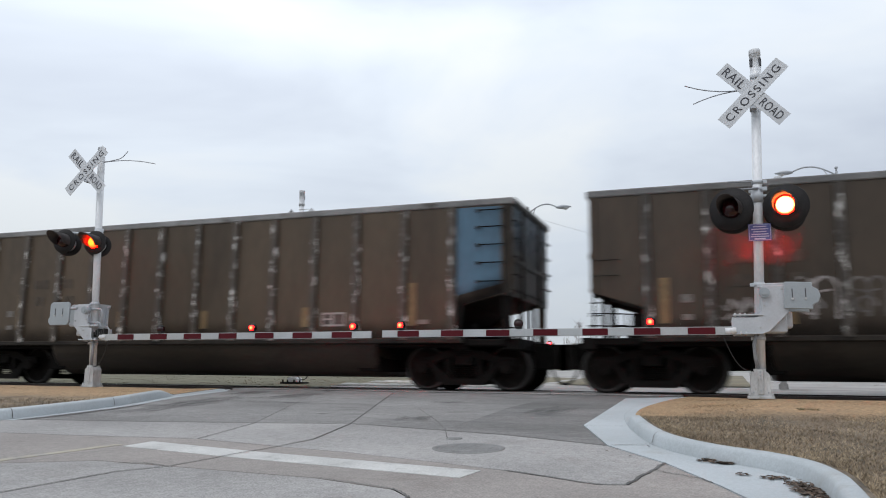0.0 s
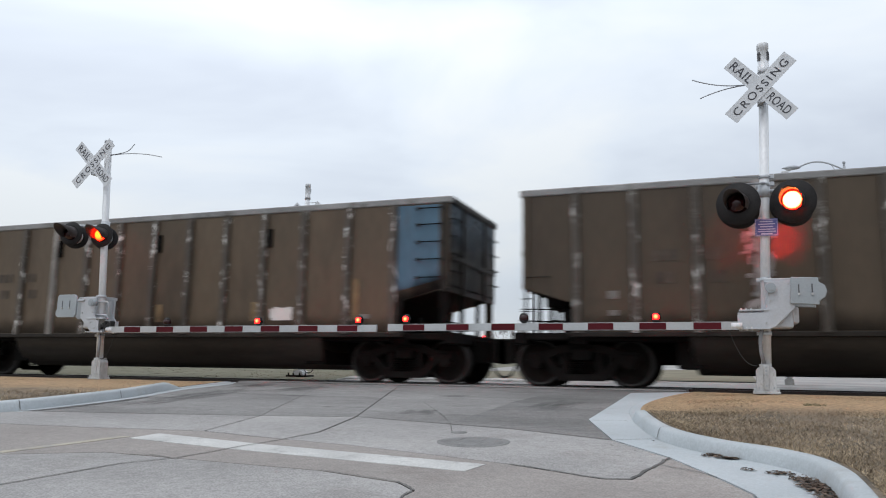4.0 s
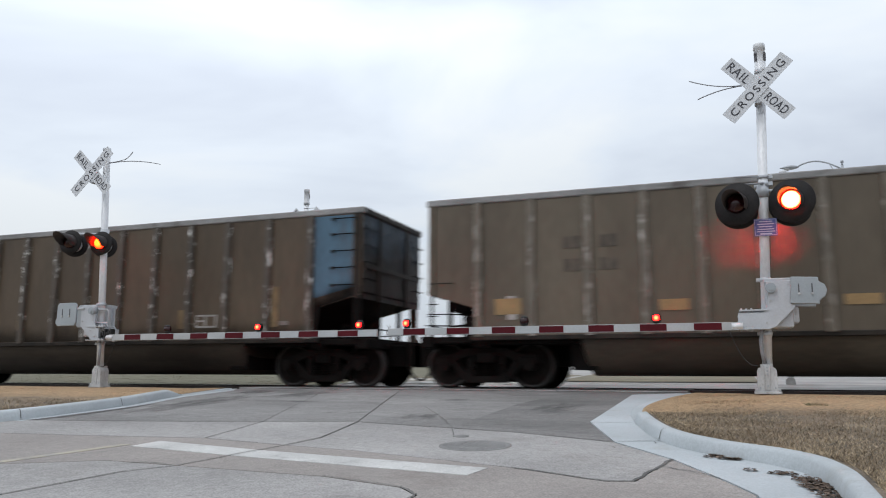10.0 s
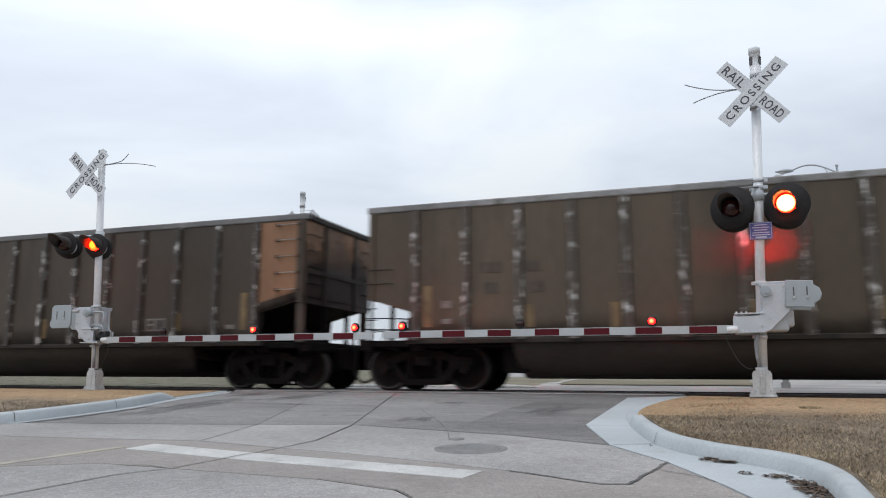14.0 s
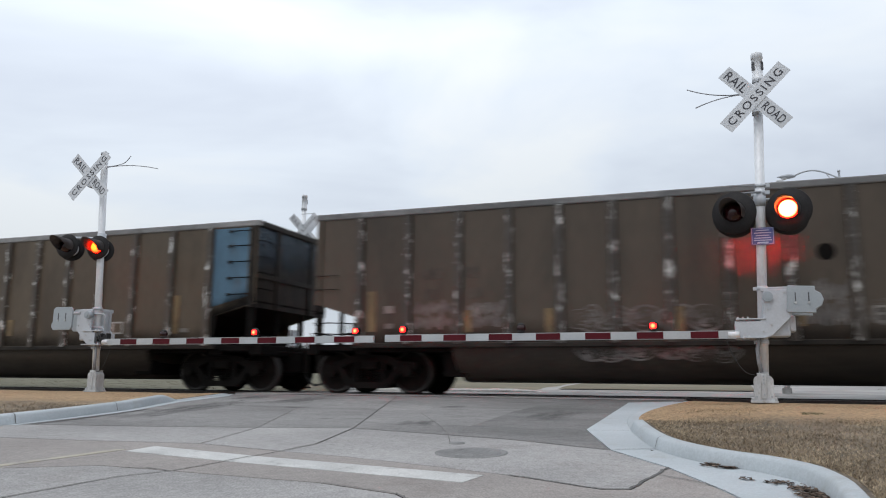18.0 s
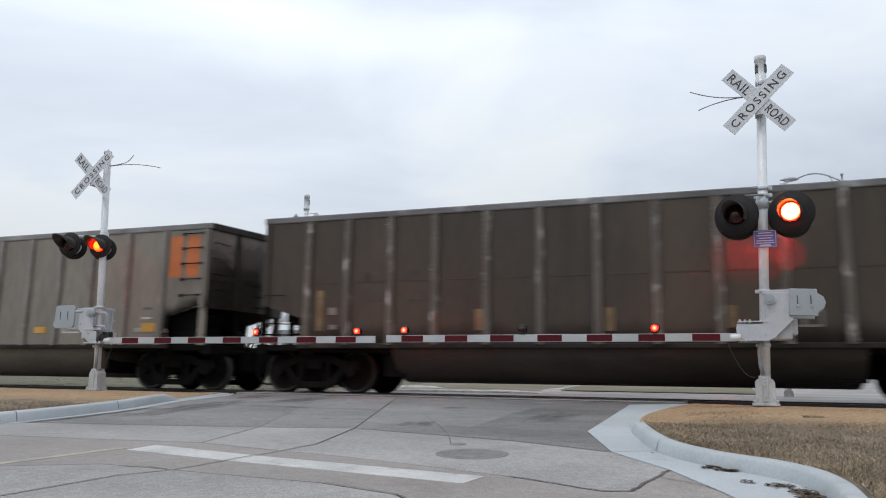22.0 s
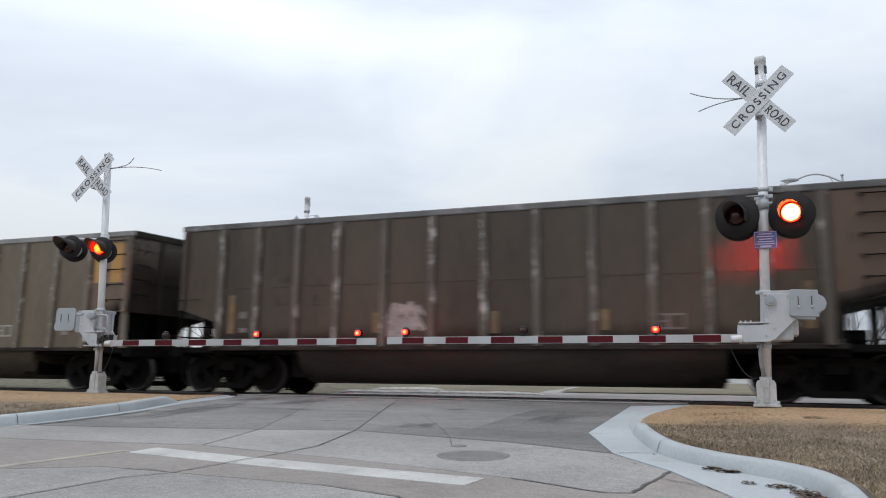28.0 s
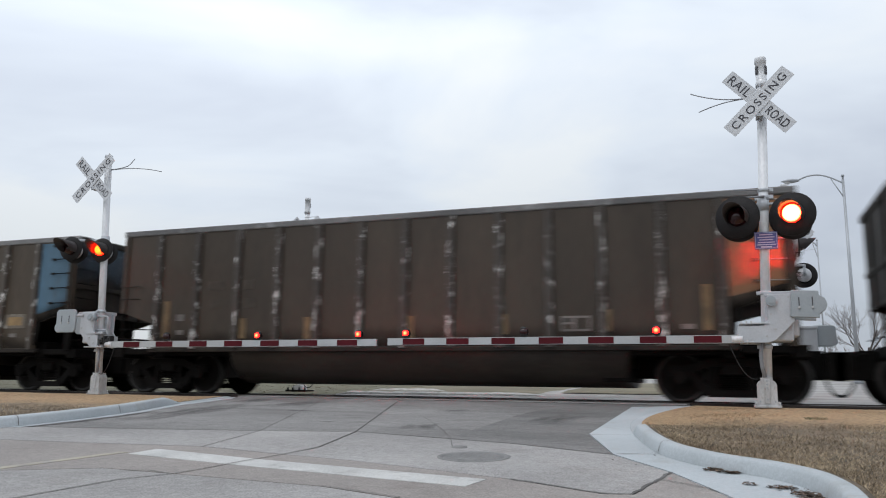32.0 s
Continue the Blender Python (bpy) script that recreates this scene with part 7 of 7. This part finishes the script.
    part("data_box", plate(10.62, 11.17, 1.29, 1.58, 0.010), M["shield_white"] if paint == "grey" or k in (1, 3) else WHITE, car, "dirty white stencilled data box")
    if k in (1, 3):
        for x, e, z0, z1 in ((10.62, 10.70, 1.54, 1.582), (10.86, 11.02, 1.56, 1.582), (10.62, 10.66, 1.29, 1.34)):
            part("stencil_bar", plate(x, e, z0, z1, 0.013), P, car)
    else:
        bars = ((10.66, 10.76, 1.33, 1.54), (10.79, 10.98, 1.42, 1.54), (10.79, 11.13, 1.33, 1.395), (11.01, 11.13, 1.42, 1.54)) if paint == "grey" else ((10.66, 10.84, 1.33, 1.42), (10.66, 10.84, 1.46, 1.54), (10.90, 11.13, 1.33, 1.54))
        for x, e, z0, z1 in bars:
            part("stencil_bar", plate(x, e, z0, z1, 0.013), M["black_mark"] if rnd.random() < 0.6 else P, car)
    if k == 10:
        for x, e, z0, z1 in ((13.00, 13.26, 1.60, 1.65), (13.02, 13.22, 1.83, 1.88), (11.92, 12.16, 1.56, 1.62), (11.95, 12.12, 1.67, 1.70)):
            part("placard", plate(x, e, z0, z1), M["shield_white"] if z0 < 1.65 else M["grey_ink"], car)
    if "letters" in extras:
        ink = M["grey_ink"] if paint == "grey" else M["tan_ink"]
        stencil(car, 2.87, 2.22, ((2, 0.0, 0.44), (3 if k == 13 else 2, 0.68, 0.0)) if k == 13 else ((2, 0.0, 0.44), (2, 0.70, 0.44), (2, 0.70, 0.0)), ink, 0.23, 0.12)
        stencil(car, 2.87, 2.22, ((2, 0.0, 0.0),), ink, 0.23, 0.12)
        if k == 10:
            stencil(car, 2.9, 1.42, ((4, 0.0, 0.0), (4, 0.7, 0.0)), ink, 0.06, 0.05)
            stencil(car, 8.0, 1.36, ((4, 0.0, 0.0), (4, 0.0, 0.10)), ink, 0.04, 0.06)
            stencil(car, 10.45, 1.74, ((7, 0.0, 0.0),), ink, 0.05, 0.06)
    elif "white" in extras:
        for x in (2.70, 3.56):
            part("white_plate", plate(x, x + 0.57, 2.46, 2.74), M["shield_white"], car, "dirty white painted plate")
            for i in range(3):
                part("stencil_bar", plate(x + 0.09 + i * 0.16, x + 0.15 + i * 0.16, 2.53, 2.68, 0.018), P, car)
    else:
        stencil(car, 2.55, 1.90, ((3, 0.0, 0.41), (2, 0.92, 0.41), (2, 0.08, 0.0), (2, 1.0, 0.0)), M["faded_ink"], 0.21, 0.10)
    if "shield" in extras:
        cx, cz, k9 = 9.895, 2.50, 0.95
        outline = [(-0.34, 0.38), (-0.26, 0.42), (0, 0.38), (0.26, 0.42), (0.34, 0.38), (0.32, -0.15), (0.2, -0.36), (0, -0.42), (-0.2, -0.36), (-0.32, -0.15)]
        bm = bmesh.new()
        prism(bm, [(cx + a * k9, cz + b * k9) for a, b in outline], -HALF - 0.008, -HALF + 0.004)
        emblem = part("emblem", bm, M["shield_white"], car, "shield emblem with blue head and pale stripes")
        part("emblem_band", plate(cx - 0.30, cx + 0.30, cz + 0.04, cz + 0.345, 0.012), M["shield_blue"], emblem, "faded blue head")
        for z0, w in ((cz + 0.19, 0.21), (cz + 0.09, 0.24)):
            part("writing_bar", plate(cx - w, cx + w, z0, z0 + 0.045, 0.016), M["shield_white"], emblem)
        for i in range(5):
            part("emblem_stripe", plate(cx - 0.22 + i * 0.097, cx - 0.176 + i * 0.097, cz - 0.25, cz + 0.0, 0.012), M["shield_red"], emblem)
    if "spot" in extras:
        bm = bmesh.new()
        sx, sz, sr = {9: (9.97, 2.52, 0.15), 3: (1.85, 3.37, 0.085)}.get(k, (3.64, 2.77, 0.09))
        rod(bm, (sx, -HALF + 0.003, sz), (sx, -HALF - 0.006, sz), sr, 18)
        part("dark_spot", bm, M["soot"], car, "dark round stain")
    if "brackets" in extras:
        for i in (3, 6, 9):
            bm = bmesh.new()
            box(bm, RIBS[i] + 0.09, RIBS[i] + 0.20, -HALF - 0.06, -HALF + 0.004, 2.90, 3.31, 0.01)
            part("side_bracket", bm, M["soot"], car, "small black bracket beside a rib")
    if "splash" in extras:
        splash(car, RIBS[3], 11)
        splash(car, RIBS[9], 12)
    if "seam" in extras:
        for a, b in zip(ribs[:-1], ribs[1:]):
            part("side_seam", plate(a + 0.085, b - 0.085, 2.30, 2.325, 0.008), P, car)
    if "graffiti" in extras:
        if k == 0:
            tag(car, 2.42, 3.22, 1.24, 1.68, 12, 31)
            arches(car, 3.52, 4.26, 1.22, 2.02, 3, ring=True)
            arches(car, 4.45, 5.00, 1.26, 2.0, 3, "spray_dim", 0.03, True)
            arches(car, 5.48, 5.72, 1.45, 2.0, 2, "spray_dim", 0.03)
            arches(car, 5.74, 6.26, 1.55, 2.03, 2, "spray_dim", 0.03)
            tag(car, 5.46, 6.3, 1.22, 1.52, 9, 35)
            arches(car, 6.58, 6.97, 1.26, 1.58, 3, width=0.028)
            cloud(car, 9.53, 10.22, 1.40, 1.70, 37, "spray_dim")
            cloud(car, 9.60, 10.15, 1.52, 1.70, 43)
            cloud(car, 10.52, 11.28, 1.62, 1.90, 38)
            cloud(car, 10.72, 11.02, 1.88, 2.12, 39)
            throwup(car, 11.62, 12.25, 1.32, 1.76, 2, 41, width=0.028)
        elif k == 9:
            tag(car, 2.37, 3.22, 1.27, 1.87, 13, 61, "spray_dim", 0.028)
            tag(car, 3.45, 4.24, 1.27, 1.82, 12, 62, "spray_dim", 0.028)
            throwup(car, 5.61, 8.22, 1.22, 1.69, 5, 63, "spray_dim")
            throwup(car, 5.67, 8.48, 0.68, 0.97, 6, 64, "spray_dim", 0.026, -1.515)
            tag(car, 9.52, 10.28, 1.25, 2.03, 16, 65, "spray_dim", 0.026)
            throwup(car, 10.60, 11.14, 1.30, 1.75, 2, 66, "spray_dim")
            tag(car, 11.54, 12.23, 1.27, 1.66, 11, 67, "spray_dim")
        elif k == 14:
            scrawl(car, 5.55, 1.58, 1, 0.5, 91, width=0.11)
            tag(car, 5.36, 6.12, 1.30, 1.88, 9, 92, "spray", 0.045)
    # trucks
    for pair in AXLES:
        c = sum(pair) / 2
        tr = shared("truck_bolster", CAR["bolster"], M["truck"], car, (c, 0, 0), "black cast-steel truck")
        for y in (-1.0, 1.0):
            shared("side_frame", CAR["frame"], M["truck"], tr, (0, y, 0))
            tagged(shared("spring_nest", CAR["spring"], M["truck"], tr, (0, y, 0)), kind="stuff")
        for a in pair:
            w = new("wheelset", CAR["wheelset"])
            w.parent = tr
            w.location = (a - c, 0, WHEEL_R)
            WHEELS.append((w, k, a - c))
    CARS.append((car, k))
    return car


SHADE = {0: 1.0, 1: 1.22, 2: 0.92, 3: 0.95, 4: 1.14, 5: 1.14, 6: 1.05, 7: 1.1, 8: 1.30, 9: 1.23, 10: 1.01, 11: 1.02, 12: 1.08, 13: 1.4, 14: 1.22, 15: 1.13, 16: 0.91}
# car, body paint, trailing end, what else it carries
CONSIST = [(-2, "brown", "blue", ()), (-1, "brown", "blue", ()), (0, "dark", "orange", ("graffiti",)), (1, "brown", "blue", ("pale", "brackets")), (2, "brown", "blue", ("splash",)), (3, "brown", "blue", ("spot", "pale")), (4, "brown", "blue", ("white",)),
           (5, "tan", "two_blue", ("letters",)), (6, "dark", "orange", ()), (7, "brown", "orange", ()), (8, "brown", "blue", ("pale",)), (9, "dark", "orange", ("graffiti", "spot")), (10, "grey", "two_orange", ("letters",)),
           (11, "dark", "rust", ("seam",)), (12, "tan", "two_yellow", ("shield", "letters")), (13, "tan", "two_yellow", ("shield", "letters")), (14, "dark", "rust", ("graffiti", "seam")),
           (15, "brown", "blue", ("spot", "brackets")), (16, "dark", "orange", ()), (17, "dark", "rust", ()), (18, "brown", "blue", ())]
for row in CONSIST:
    coal_car(*row)


# ---- what moves ----


def train_x(t):
    """Place of the first car's leading corner along the track."""
    return -2.405 - 8.4603 * t + 0.004626 * t * t - 0.00012435 * t ** 3


def motions():
    for car, k in CARS:
        walk(car, [(t, pose(train_x(t) + PITCH * k, TRACK_Y, 0)) for t in (0, 4, 8, 12, 16, 20, 24, 28, 32)])
    for w, k, dx in WHEELS:
        rows, t = [], 0.0
        while t < 32.0:
            x = train_x(t) + PITCH * k
            rows.append((t, pose(dx, 0, WHEEL_R, 0, math.degrees(x / WHEEL_R) % 360)))
            t += 1 / 15
        rows.append((32.0, pose(dx, 0, WHEEL_R, 0, math.degrees((train_x(32.0) + PITCH * k) / WHEEL_R) % 360)))
        walk(w, rows)
    beat = 1.0032
    for lens, first, turn in FLASH:
        at = lens.location.copy()
        ang = 0.0 if first else float(turn)        # the lit half faces away while the other light of the pair burns
        rows = [(0.0, ang)]
        t, step = 0.05, 0
        while t < 31.9:
            for d, q in ((-0.034, 0), (0.0, 1 / 3), (0.034, 2 / 3), (0.067, 1)):
                if t + d > 0.02:
                    rows.append((t + d, ang + q * (turn if turn == 180 else turn - 2 * ang)))
            ang = ang + 180 if turn == 180 else turn - ang
            step += 1
            t = 0.05 + beat * step / 2
        rows.append((32.0, ang))
        walk(lens, [(q, pose(at.x, at.y, at.z, 0, 0, a) if turn == 180 else pose(at.x, at.y, at.z, a)) for q, a in rows])


motions()
